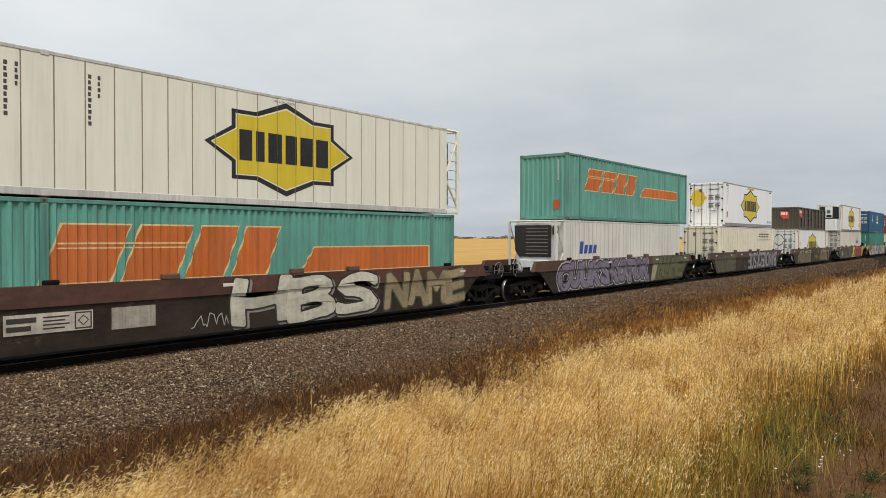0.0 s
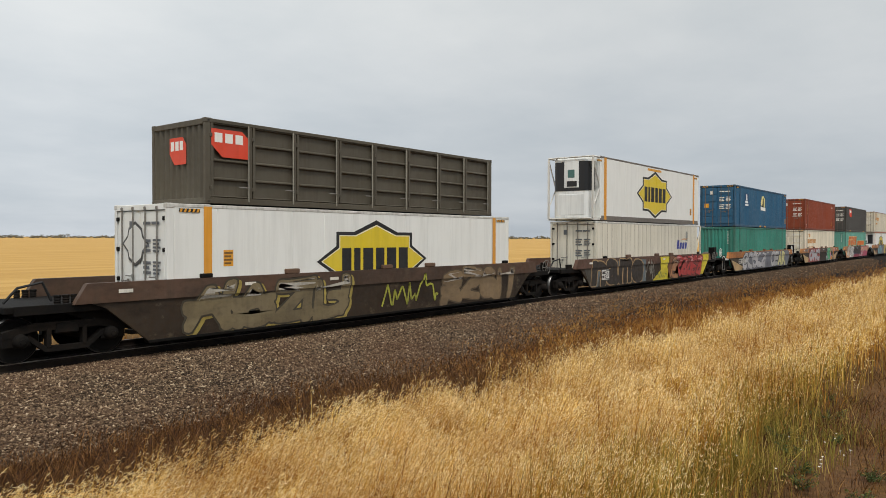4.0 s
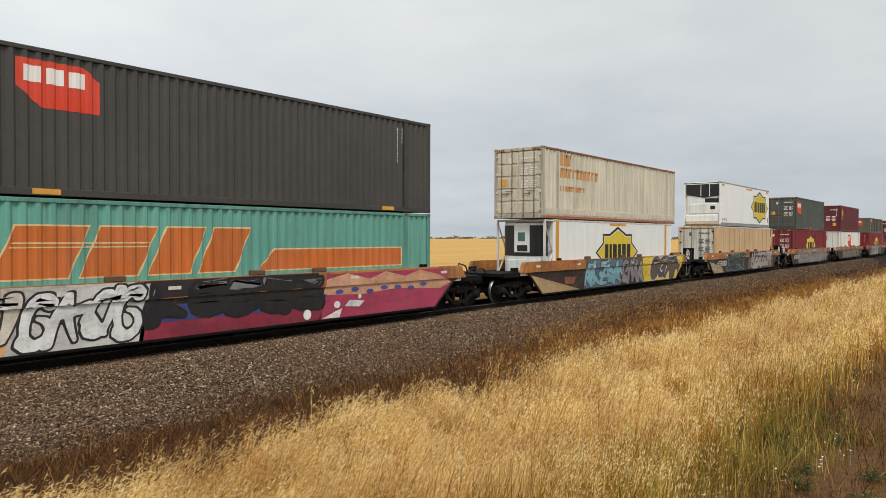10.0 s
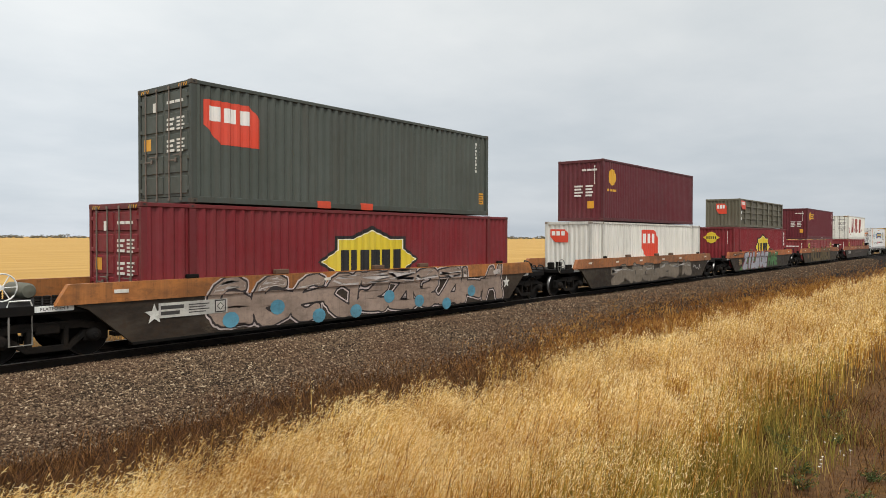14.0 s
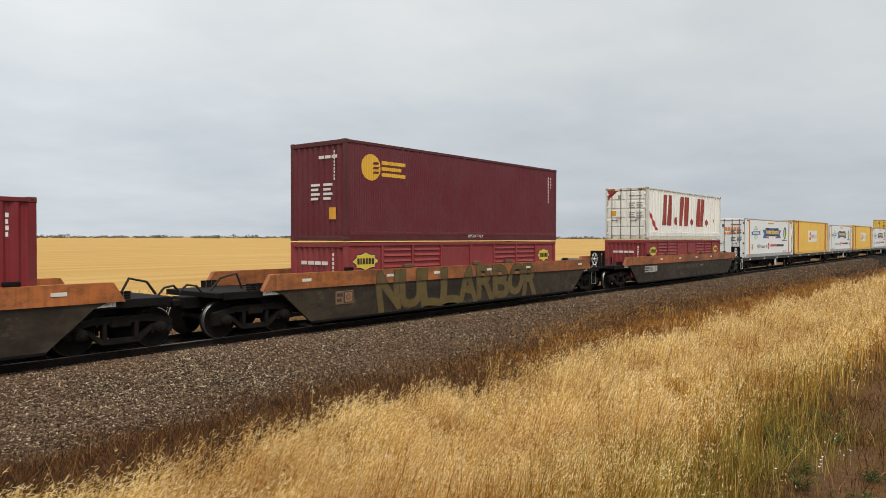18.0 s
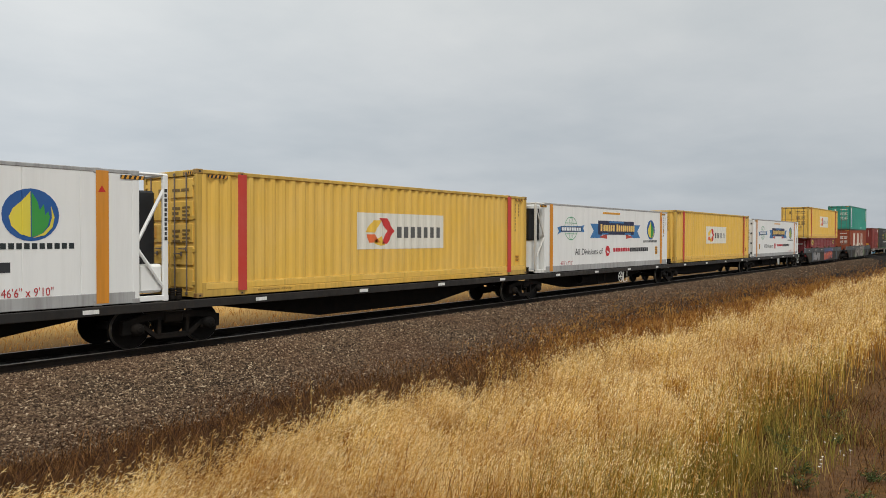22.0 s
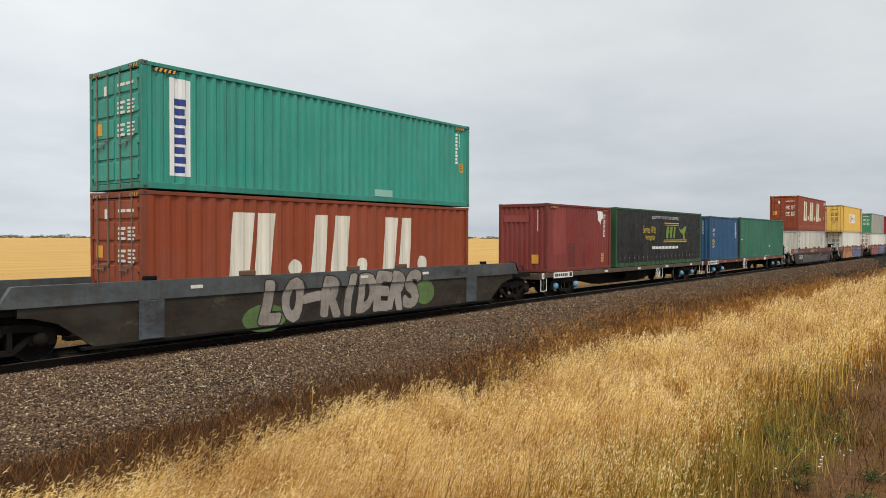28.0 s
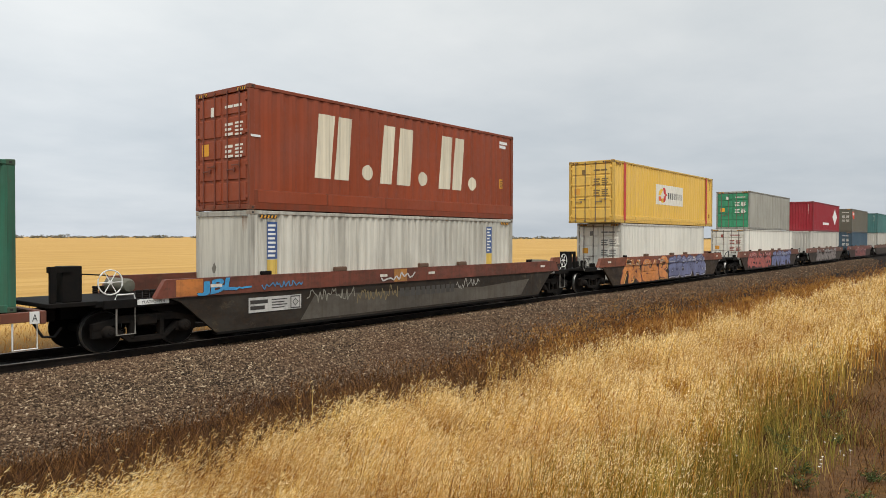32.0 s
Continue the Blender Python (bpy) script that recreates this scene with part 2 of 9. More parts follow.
class Profile:
    """The relief of a wall along x: one period of (fraction, depth) points."""

    def __init__(self, pitch, points, x0=0.0, y=0.0):
        self.p, self.pts, self.x0, self.y0 = pitch, points, x0, y

    def y(self, x):
        q = ((x - self.x0) / self.p) % 1.0
        pts = self.pts
        for (a, da), (b, db) in zip(pts, pts[1:]):
            if q <= b:
                return self.y0 + da + (db - da) * (q - a) / max(b - a, 1e-9)
        return self.y0 + pts[-1][1]

    def breaks(self, a, b):
        out, k = [a], math.floor((a - self.x0) / self.p)
        while self.x0 + k * self.p < b:
            for q, _ in self.pts[:-1]:
                x = self.x0 + (k + q) * self.p
                if a + 1e-4 < x < b - 1e-4:
                    out.append(x)
            k += 1
        return out + [b]


def corrugated(pitch, depth, x0=0.0, y=0.0):
    return Profile(pitch, [(0, 0), (0.28, 0), (0.5, depth), (0.78, depth), (1, 0)], x0, y)


def grooved(pitch, width=0.018, depth=0.008, x0=0.0, y=0.0):
    g = width / pitch
    return Profile(pitch, [(0, 0), (1 - g, 0), (1 - g / 2, depth), (1, 0)], x0, y)


def wall_sheet(prof, x0, x1, z0, z1):
    mb = MB()
    xs = prof.breaks(x0, x1)
    vs = []
    for x in xs:
        vs += [(x, prof.y(x), z0), (x, prof.y(x), z1)]
    return mb.add(vs, [(2 * i, 2 * i + 2, 2 * i + 3, 2 * i + 1) for i in range(len(xs) - 1)])


def clip_x(poly, lim, keep_right):
    out = []
    for (ax, az), (bx, bz) in zip(poly, poly[1:] + poly[:1]):
        ina, inb = (ax >= lim) == keep_right, (bx >= lim) == keep_right
        if ina:
            out.append((ax, az))
        if ina != inb:
            k = (lim - ax) / (bx - ax)
            out.append((lim, az + k * (bz - az)))
    return out


def painted(polys, prof, lift=0.004):
    """Flat shapes in (x, z) laid on a wall's relief, a few millimetres proud."""
    mb = MB()
    for poly in polys:
        seen = {}
        for tri in tessellate_polygon([[Vector((x, z, 0)) for x, z in poly]]):
            t = [poly[i] for i in tri]
            lo, hi = min(p[0] for p in t), max(p[0] for p in t)
            xs = prof.breaks(lo, hi) if prof and hi - lo > 1e-4 else [lo, hi]
            for a, b in zip(xs, xs[1:]):
                q = clip_x(clip_x(t, a, True), b, False)
                if len(q) >= 3:
                    ids = []
                    for x, z in q:
                        k = (round(x, 4), round(z, 4))
                        if k not in seen:
                            seen[k] = len(mb.v)
                            mb.v.append((x, (prof.y(min(max(x, a), b)) if prof else 0.0) - lift, z))
                        if seen[k] not in ids:
                            ids.append(seen[k])
                    if len(ids) >= 3:
                        mb.f.append(tuple(ids))
    return mb


def rect(x0, x1, z0, z1):
    return [(x0, z0), (x1, z0), (x1, z1), (x0, z1)]


def disc(x, z, rx, rz=None, n=24):
    rz = rz or rx
    return [(x + rx * math.cos(6.2832 * i / n), z + rz * math.sin(6.2832 * i / n)) for i in range(n)]


def slant(x0, x1, z0, z1, lean):
    return [(x0, z0), (x1, z0), (x1 + lean, z1), (x0 + lean, z1)]


# words, built once with the built-in font: outline meshes scaled to height 1
WORDS = {}


def prepare_words(words):
    for w in words:
        cu = bpy.data.curves.new("w", "FONT")
        cu.body, cu.size, cu.resolution_u = w, 1.0, 2
        ob = new("w", cu)
        dg = bpy.context.evaluated_depsgraph_get()
        me = bpy.data.meshes.new_from_object(ob.evaluated_get(dg))
        vs = [(v.co.x, v.co.y) for v in me.vertices]
        x0, y0 = min(v[0] for v in vs), min(v[1] for v in vs)
        x1, y1 = max(v[0] for v in vs), max(v[1] for v in vs)
        WORDS[w] = ([((x - x0) / (x1 - x0), (y - y0) / (y1 - y0)) for x, y in vs], [tuple(p.vertices) for p in me.polygons])
        bpy.data.objects.remove(ob)
        bpy.data.meshes.remove(me)
        bpy.data.curves.remove(cu)


prepare_words(["All Divisions of", "DO NOT STACK ON TOP OF THIS CONTAINER", "Service With", "Integrity", "40' PLUS", "48'", "46'6\" x 9'10\"",
               "HIRE", "ME", "EMPTY LIFT ONLY", "PLATFORM 2", "PLATFORM 3", "PLATFORM 4", "PLATFORM 5", "PLATFORM E", "A", "B", "DO NOT STACK", "CONTAINERS ON ROOF", "Restraint Only"])


GLYPHS = {}


def prepare_glyphs(chars):
    """Flat shapes of single characters, in units of their own width and height."""
    for ch in chars:
        cu = bpy.data.curves.new("w", "FONT")
        cu.body, cu.size, cu.resolution_u = ch, 1.0, 3
        ob = new("w", cu)
        me = bpy.data.meshes.new_from_object(ob.evaluated_get(bpy.context.evaluated_depsgraph_get()))
        vs = np.array([(v.co.x, v.co.y) for v in me.vertices])
        fs = [tuple(p.vertices) for p in me.polygons]
        count = collections.Counter(tuple(sorted(e)) for f in fs for e in zip(f, f[1:] + f[:1]))
        lo, hi = vs.min(0), vs.max(0)
        GLYPHS[ch] = ((vs - (lo + hi) / 2) / np.maximum(hi - lo, 0.25), fs, [e for e, n in count.items() if n == 1])
        bpy.data.objects.remove(ob)
        bpy.data.meshes.remove(me)
        bpy.data.curves.remove(cu)


prepare_glyphs("ABCDEFHIJKLMNORSTUYZname-")


def swollen(ch, w, h, grow, lean=0.0, turned=False):
    """Outline loops of a character of this size, swollen all round by so many metres."""
    vs, fs, edges = GLYPHS[ch]
    P = vs * np.array([w, h]) * (-1 if turned else 1)
    P = P + np.outer(P[:, 1], [lean, 0])
    step = 0.03
    m = max(grow) + 2 * step
    xs = np.arange(P[:, 0].min() - m, P[:, 0].max() + m, step)
    ys = np.arange(P[:, 1].min() - m, P[:, 1].max() + m, step)
    G = np.stack(np.meshgrid(xs, ys), -1)
    dist = np.full(G.shape[:2], 9.0)
    for i, j in edges:
        d = P[j] - P[i]
        t = np.clip(((G - P[i]) @ d) / max(d @ d, 1e-9), 0, 1)
        dist = np.minimum(dist, np.linalg.norm(G - P[i] - t[..., None] * d, axis=-1))
    inside = np.zeros(dist.shape, bool)
    for f in fs:
        for k in range(1, len(f) - 1):
            tri = P[[f[0], f[k], f[k + 1]]]
            c = [(tri[(q + 1) % 3][0] - tri[q][0]) * (G[..., 1] - tri[q][1]) - (tri[(q + 1) % 3][1] - tri[q][1]) * (G[..., 0] - tri[q][0]) for q in range(3)]
            inside |= ((c[0] >= 0) & (c[1] >= 0) & (c[2] >= 0)) | ((c[0] <= 0) & (c[1] <= 0) & (c[2] <= 0))
    field = np.where(inside, -dist, dist)
    return [contour(field - g, xs, ys) for g in grow]


def contour(F, xs, ys):
    """Closed loops where a field on a grid passes zero."""
    nxt = {}
    ny, nx = F.shape

    def cut(i, j, k, l):
        return (min((i, j), (k, l)), max((i, j), (k, l)))
    for j in range(ny - 1):
        for i in range(nx - 1):
            c = [(i, j), (i + 1, j), (i + 1, j + 1), (i, j + 1)]
            s = [F[q[1], q[0]] < 0 for q in c]
            if all(s) or not any(s):
                continue
            ent = [cut(*c[k], *c[(k + 1) % 4]) for k in range(4) if s[k] and not s[(k + 1) % 4]]
            ext = [cut(*c[k], *c[(k + 1) % 4]) for k in range(4) if not s[k] and s[(k + 1) % 4]]
            for p, q in zip(ent, ext):
                nxt[p] = q

    def place(e):
        (i, j), (k, l) = e
        t = F[j, i] / (F[j, i] - F[l, k])
        return (float(xs[i] + t * (xs[k] - xs[i])), float(ys[j] + t * (ys[l] - ys[j])))
    loops = []
    while nxt:
        p, loop = next(iter(nxt)), []
        while p in nxt:
            loop.append(place(p))
            p = nxt.pop(p)
        if len(loop) > 5:
            loops.append(loop)
    return loops


def word_part(text, x0, x1, z0, z1, mat, parent, y=-0.006, prof=None):
    vs, fs = WORDS[text]
    pts = [(x0 + a * (x1 - x0), z0 + b * (z1 - z0)) for a, b in vs]
    mb = MB().add([(x, (prof.y(x) - 0.005) if prof else y, z) for x, z in pts], fs)
    return part("lettering", mb, mat, parent, "painted words")


MOVERS = []          # (thing, place along the train, y, z)


def moving(name, u, y, z, label, category, group):
    u += 0.22 + float(np.interp(u, [0, 405, 410, 425, 432, 439, 450, 456, 460, 471, 477.7, 480.3, 490, 495.7, 501.8, 517, 620], [0.02, 0.03, 0.18, 0.18, -0.10, -0.06, -0.34, -0.10, -0.22, -0.27, -0.35, -0.08, -0.2, -0.57, -0.2, -0.1, -0.1]))
    root = new(name)
    root.empty_display_size = 0.3
    tagged(root, label, category, group)
    root.location = (u, y, z)
    MOVERS.append((root, u, y, z))
    return root


# ---- ground, track and distance ----
def ground_z(x, y):
    """Height of the ground over the plan: verge, drain, ballast bank, then the field beyond."""
    y = np.asarray(y, float)
    return np.interp(y, [-400, 0, 5.5, 9.0, 11.2, 19.5, 21.5, 24, 60, 4000], [-0.3, -0.42, -0.5, -0.78, -0.9, -0.9, -0.8, -0.62, -0.9, -1.2])


def vert_noise(x, y, s, seed=0.0):
    return noise.noise(Vector((x * s + seed, y * s - seed, seed)))


def m_ground():
    N = Nodes("dry_earth_and_straw")
    tc = N.n.new("ShaderNodeTexCoord")
    pos = tc.outputs["Object"]
    sp = N.n.new("ShaderNodeSeparateXYZ")
    N.link(pos, sp.inputs[0])
    # verge: straw litter over brown earth, with a bare track close to the camera
    straw = N.ramp(N.noise(14, 8, 0.75, pos), [(0.3, rgb(58, 40, 20)), (0.52, rgb(98, 70, 34)), (0.75, rgb(150, 114, 62))])
    earth = N.ramp(N.noise(9, 8, 0.7, pos), [(0.3, rgb(66, 46, 30)), (0.6, rgb(112, 82, 54)), (0.8, rgb(158, 122, 86))])
    bare = N.ramp(N.noise(0.9, 5, 0.6, pos), [(0.42, (0, 0, 0)), (0.55, (1, 1, 1))])
    mr = N.n.new("ShaderNodeMapRange")
    mr.inputs["From Min"].default_value, mr.inputs["From Max"].default_value = 2.6, 1.4
    N.link(sp.outputs[1], mr.inputs["Value"])
    near = N.mix(N.mix(1.0, bare, mr.outputs[0], "MULTIPLY"), straw, earth)
    # brown weeds and grit in the drain
    drain = N.ramp(N.noise(11, 8, 0.75, pos), [(0.3, rgb(38, 26, 16)), (0.55, rgb(64, 44, 26)), (0.8, rgb(98, 70, 42))])
    m2 = N.n.new("ShaderNodeMapRange")
    m2.inputs["From Min"].default_value, m2.inputs["From Max"].default_value = 7.6, 9.4
    N.link(sp.outputs[1], m2.inputs["Value"])
    c = N.mix(m2.outputs[0], near, drain)
    # the stubble field: long faint rows
    mp = N.n.new("ShaderNodeMapping")
    mp.inputs["Scale"].default_value = (0.02, 0.25, 1)
    N.link(pos, mp.inputs["Vector"])
    rows = N.ramp(N.noise(1.0, 8, 0.65, mp.outputs[0]), [(0.3, rgb(168, 131, 72)), (0.5, rgb(185, 148, 85)), (0.72, rgb(198, 163, 102))])
    fine = N.ramp(N.noise(6, 6, 0.7, pos), [(0.3, (0.82, 0.8, 0.76)), (0.7, (1.06, 1.05, 1.02))])
    m3 = N.n.new("ShaderNodeMapRange")
    m3.inputs["From Min"].default_value, m3.inputs["From Max"].default_value = 21.5, 27.0
    N.link(sp.outputs[1], m3.inputs["Value"])
    c = N.mix(m3.outputs[0], c, N.mix(1.0, rows, fine, "MULTIPLY"))
    return N.done(c, 0.95, bump=N.noise(20, 8, 0.8, pos), strength=0.7, dist=0.05, spec=0.15)


def build_ground():
    xs = np.unique(np.concatenate([[-4500, -2500, -1200, -600, -300, -120, -40], np.arange(-10, 70, 0.5), np.arange(70, 160, 4), [200, 300, 450, 700, 1200, 2500, 4500]]))
    ys = np.unique(np.concatenate([[-3000, -900, -250, -60, -20, -8], np.arange(-4, 12.5, 0.4), [13, 15, 17, 19, 20, 21, 22, 24, 28, 34, 45, 60, 90, 140, 250, 500, 1000, 2000, 4500]]))
    vs = []
    for y in ys:
        for x in xs:
            w = 0.10 * vert_noise(x, y, 0.35) + 0.035 * vert_noise(x, y, 1.7, 5.0) if -8 < y < 11 and -12 < x < 90 else 0.0
            vs.append((float(x), float(y), float(ground_z(x, y)) + w))
    n = len(xs)
    fs = [(j * n + i, j * n + i + 1, (j + 1) * n + i + 1, (j + 1) * n + i) for j in range(len(ys) - 1) for i in range(n - 1)]
    ob = part("ground", MB().add(vs, fs), m_ground(), smooth=True)
    return tagged(ob, "dry verge, brown drain and golden stubble field", "ground", kind="structure")


M_STONE = Nodes("ballast_stone")
_oi = M_STONE.n.new("ShaderNodeNewGeometry")
_pos = M_STONE.n.new("ShaderNodeTexCoord").outputs["Object"]
_sc = M_STONE.ramp(_oi.outputs["Random Per Island"], [(0.0, rgb(38, 29, 22)), (0.35, rgb(76, 61, 47)), (0.7, rgb(110, 91, 71)), (0.93, rgb(144, 122, 97)), (1.0, rgb(200, 180, 151))])
_sc = M_STONE.mix(M_STONE.ramp(M_STONE.noise(0.5, 4, 0.6, _pos), [(0.4, (0, 0, 0)), (0.7, (0.35,) * 3)]), _sc, rgb(104, 74, 52))
M_STONE = M_STONE.done(_sc, 0.9, bump=M_STONE.noise(60, 4, 0.6, _pos), strength=0.3, dist=0.01, spec=0.2)

_N = Nodes("ballast_bed")
_v = _N.coords(jitter=False)
# near black: the shade in the gaps between stones is put into this colour
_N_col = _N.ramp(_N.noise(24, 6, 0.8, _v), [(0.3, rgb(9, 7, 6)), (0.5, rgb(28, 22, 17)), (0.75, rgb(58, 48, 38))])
M_SHADY_BED = _N.done(_N_col, 0.95, bump=_N.noise(24, 6, 0.8, _v), strength=1.0, dist=0.06, spec=0.15)

BANK = [(11.3, -0.95), (12.0, -0.78), (14.25, -0.235), (14.7, -0.192), (17.9, -0.192), (18.35, -0.235), (20.6, -0.85), (21.2, -0.95)]


def weeds_top(x):
    """How far up the bank the dead weeds reach."""
    return np.interp(x, [0, 4.5, 7, 9.6, 12.6, 16.2, 19.5, 24.8, 28.6, 33, 38, 47, 61], [12.0, 11.9, 11.5, 11.6, 12.0, 12.3, 12.6, 13.3, 13.8, 13.9, 13.6, 13.4, 13.3])


def bank_z(y):
    return np.interp(y, [p[0] for p in BANK], [p[1] for p in BANK])


def build_ballast():
    ob = part("ballast_bed", MB().beam(BANK + [(21.2, -1.1), (11.3, -1.1)], -1500, 1500), M_SHADY_BED)
    tagged(ob, "raised ballast bank under the rails, near black like shaded gaps between stones", "ballast", kind="structure")
    # loose stones on the near shoulder, thinner with distance
    rng = np.random.default_rng(4)
    n = 190000
    th = rng.uniform(radians(7), radians(76), n)
    y = 11.25 + (15.45 - 11.25) * rng.random(n) ** 0.85
    d = y / np.sin(th)
    x = d * np.cos(th)
    keep = (x < 110) & (rng.random(n) < np.clip(1.2 - 0.9 * (weeds_top(x) - y), 0.15, 1))
    x, y = x[keep], y[keep]
    n = len(x)
    size = rng.uniform(0.016, 0.036, n) * (1 + 0.008 * x)
    flat = rng.uniform(0.5, 0.85, n)
    z = bank_z(y) + size * rng.uniform(0.2, 0.75, n)
    base = np.array([(1, 0, 0), (0, 1, 0), (-1, 0, 0), (0, -1, 0), (0, 0, 0.8), (0, 0, -0.8)], float)
    faces = np.array([(0, 1, 4), (1, 2, 4), (2, 3, 4), (3, 0, 4), (1, 0, 5), (2, 1, 5), (3, 2, 5), (0, 3, 5)])
    a = rng.uniform(0, 6.283, n)
    ca, sa = np.cos(a), np.sin(a)
    P = base[None] * (size[:, None, None] * rng.uniform(0.6, 1.35, (n, 6, 3))) + rng.normal(0, 0.18, (n, 6, 3)) * size[:, None, None]
    P[..., 2] *= flat[:, None]
    Q = np.stack([P[..., 0] * ca[:, None] - P[..., 1] * sa[:, None], P[..., 0] * sa[:, None] + P[..., 1] * ca[:, None], P[..., 2]], -1)
    Q += np.stack([x, y, z], -1)[:, None]
    ob = tri_object("ballast_stones", Q.reshape(-1, 3), (faces[None] + 6 * np.arange(n)[:, None, None]).reshape(-1, 3), M_STONE)
    tagged(ob, "loose crushed grey and brown railway stones", "stones", kind="stuff")


def tri_object(name, verts, tris, mat):
    me = bpy.data.meshes.new(name)
    me.vertices.add(len(verts))
    me.vertices.foreach_set("co", np.ascontiguousarray(verts, np.float32).ravel())
    me.loops.add(len(tris) * 3)
    me.loops.foreach_set("vertex_index", np.ascontiguousarray(tris, np.int32).ravel())
    me.polygons.add(len(tris))
    me.polygons.foreach_set("loop_start", np.arange(0, len(tris) * 3, 3, dtype=np.int32))
    me.update(calc_edges=True)
    me.materials.append(mat)
    return new(name, me)


def build_track():
    m_rail = steel("rail_steel", 22, 18, 15, 0.8, 0.0, 0.1)
    m_sleeper = steel("oily_sleeper", 30, 26, 22, 0.95, 0.0, 0.3)
    track = new("railway_track")
    track.location = (0, TRACK_Y, 0)
    tagged(track, "straight standard-gauge track with rusty rails", "railway track", kind="structure")
    pro = [(-0.075, -0.172), (0.075, -0.172), (0.075, -0.160), (0.012, -0.140), (0.010, -0.045), (0.036, -0.035), (0.036, -0.012),
           (-0.036, -0.012), (-0.036, -0.035), (-0.010, -0.045), (-0.012, -0.140), (-0.075, -0.160)]
    head = [(0.036, -0.012), (0.030, -0.002), (0.020, 0.0), (-0.020, 0.0), (-0.030, -0.002), (-0.036, -0.012)]
    for s in (-0.753, 0.753):
        r = part("rail", MB().beam([(y + s, z) for y, z in pro], -900, 900), m_rail, track, "rusty steel rail")
        part("running_surface", MB().beam([(y + s, z) for y, z in head], -900, 900), M_HEAD, r, "bright worn rail head")
    sl = MB().box(-0.12, 0.12, -1.25, 1.25, -0.36, -0.178, 0.02).mesh(m_sleeper)
    clip = MB().box(-0.05, 0.05, -0.86, -0.80, -0.178, -0.13, 0.01).box(-0.05, 0.05, -0.70, -0.64, -0.178, -0.13, 0.01).mesh(M_BOGIE)
    for i in range(190):
        o = part("sleeper", sl, None, track, at=(4 + 0.66 * i, 0, 0))
    for i in range(60):
        part("rail_clip", clip, None, track, at=(4 + 0.66 * i, 0, 0))


# ---- grass ----
def m_grass(name, stops, trans=0.35, low=(0.64, 0.50, 0.35), high=(1.10, 1.10, 1.08)):
    """Dry stems: a colour for each stem, and patches of paler and of redder growth at two scales."""
    N = Nodes(name)
    g = N.n.new("ShaderNodeNewGeometry")
    c = N.ramp(g.outputs["Random Per Island"], stops)
    tc = N.n.new("ShaderNodeTexCoord")
    patch = N.ramp(N.noise(0.55, 3, 0.6, tc.outputs["Object"]), [(0.34, low), (0.52, (0.95, 0.92, 0.88)), (0.68, high)])
    small = N.ramp(N.noise(2.6, 3, 0.6, tc.outputs["Object"]), [(0.36, tuple(0.25 + 0.75 * v for v in low)), (0.62, (1.06, 1.06, 1.06))])
    c = N.mix(1.0, N.mix(1.0, c, patch, "MULTIPLY"), small, "MULTIPLY")
    N.link(c, N.bsdf.inputs["Base Color"])
    N.bsdf.inputs["Roughness"].default_value = 0.6
    N.bsdf.inputs["Specular IOR Level"].default_value = 0.25
    t = N.n.new("ShaderNodeBsdfTranslucent")
    N.link(c, t.inputs["Color"])
    mx = N.n.new("ShaderNodeMixShader")
    mx.inputs[0].default_value = trans
    N.link(N.bsdf.outputs[0], mx.inputs[1])
    N.link(t.outputs[0], mx.inputs[2])
    N.link(mx.outputs[0], N.n["Material Output"].inputs["Surface"])
    return N.mat


M_STRAW = m_grass("dry_oat_stems", [(0.0, rgb(124, 80, 24)), (0.35, rgb(186, 136, 50)), (0.7, rgb(224, 180, 82)), (1.0, rgb(248, 220, 134))], 0.3)
M_SEED = m_grass("dry_oat_heads", [(0.0, rgb(206, 162, 84)), (0.3, rgb(248, 222, 152)), (1.0, rgb(255, 246, 208))], 0.38, (0.74, 0.62, 0.48))
M_LEAF = m_grass("dry_leaf_blades", [(0.0, rgb(112, 70, 26)), (0.5, rgb(176, 122, 52)), (1.0, rgb(222, 176, 92))], 0.3)
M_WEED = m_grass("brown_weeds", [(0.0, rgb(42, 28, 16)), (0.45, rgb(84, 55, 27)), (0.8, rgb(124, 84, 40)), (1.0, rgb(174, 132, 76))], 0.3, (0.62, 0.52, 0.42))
M_GREEN = m_grass("green_stems", [(0.0, rgb(92, 92, 40)), (0.5, rgb(148, 140, 62)), (0.85, rgb(190, 172, 88)), (1.0, rgb(224, 202, 126))], 0.35)
M_YGREEN = m_grass("half_green_stems", [(0.0, rgb(96, 88, 34)), (0.4, rgb(150, 132, 54)), (0.8, rgb(196, 170, 80)), (1.0, rgb(230, 206, 122))], 0.35)
M_HERB = m_grass("low_green_leaves", [(0.0, rgb(44, 58, 34)), (0.6, rgb(78, 96, 52)), (1.0, rgb(118, 130, 82))], 0.25, (0.8, 0.8, 0.75))
M_PETAL = Nodes("white_petals").done(rgb(236, 234, 226), 0.6)


def smooth_field(x, y, s, seed):
    """A cheap wavy field of about -1 to 1 over the plan."""
    return (np.sin(x * s + 1.7 * np.sin(y * s * 0.83 + seed)) + np.sin(y * s * 1.31 + 1.3 * np.sin(x * s * 0.61 + 2 * seed) + seed)) / 2


def plan_points(rng, n, dmin, dmax, a0, a1):
    """Places spread evenly over angle and over the logarithm of distance from the standpoint."""
    th = rng.uniform(radians(a0), radians(a1), n)
    d = dmin * (dmax / dmin) ** rng.random(n)
    return d * np.cos(th), d * np.sin(th), d


def facing(rng, x, y, spread=0.7):
    fa = np.arctan2(y, x) + np.pi / 2 + rng.normal(0, spread, len(x))
    return np.stack([np.cos(fa), np.sin(fa), np.zeros(len(x))], -1)


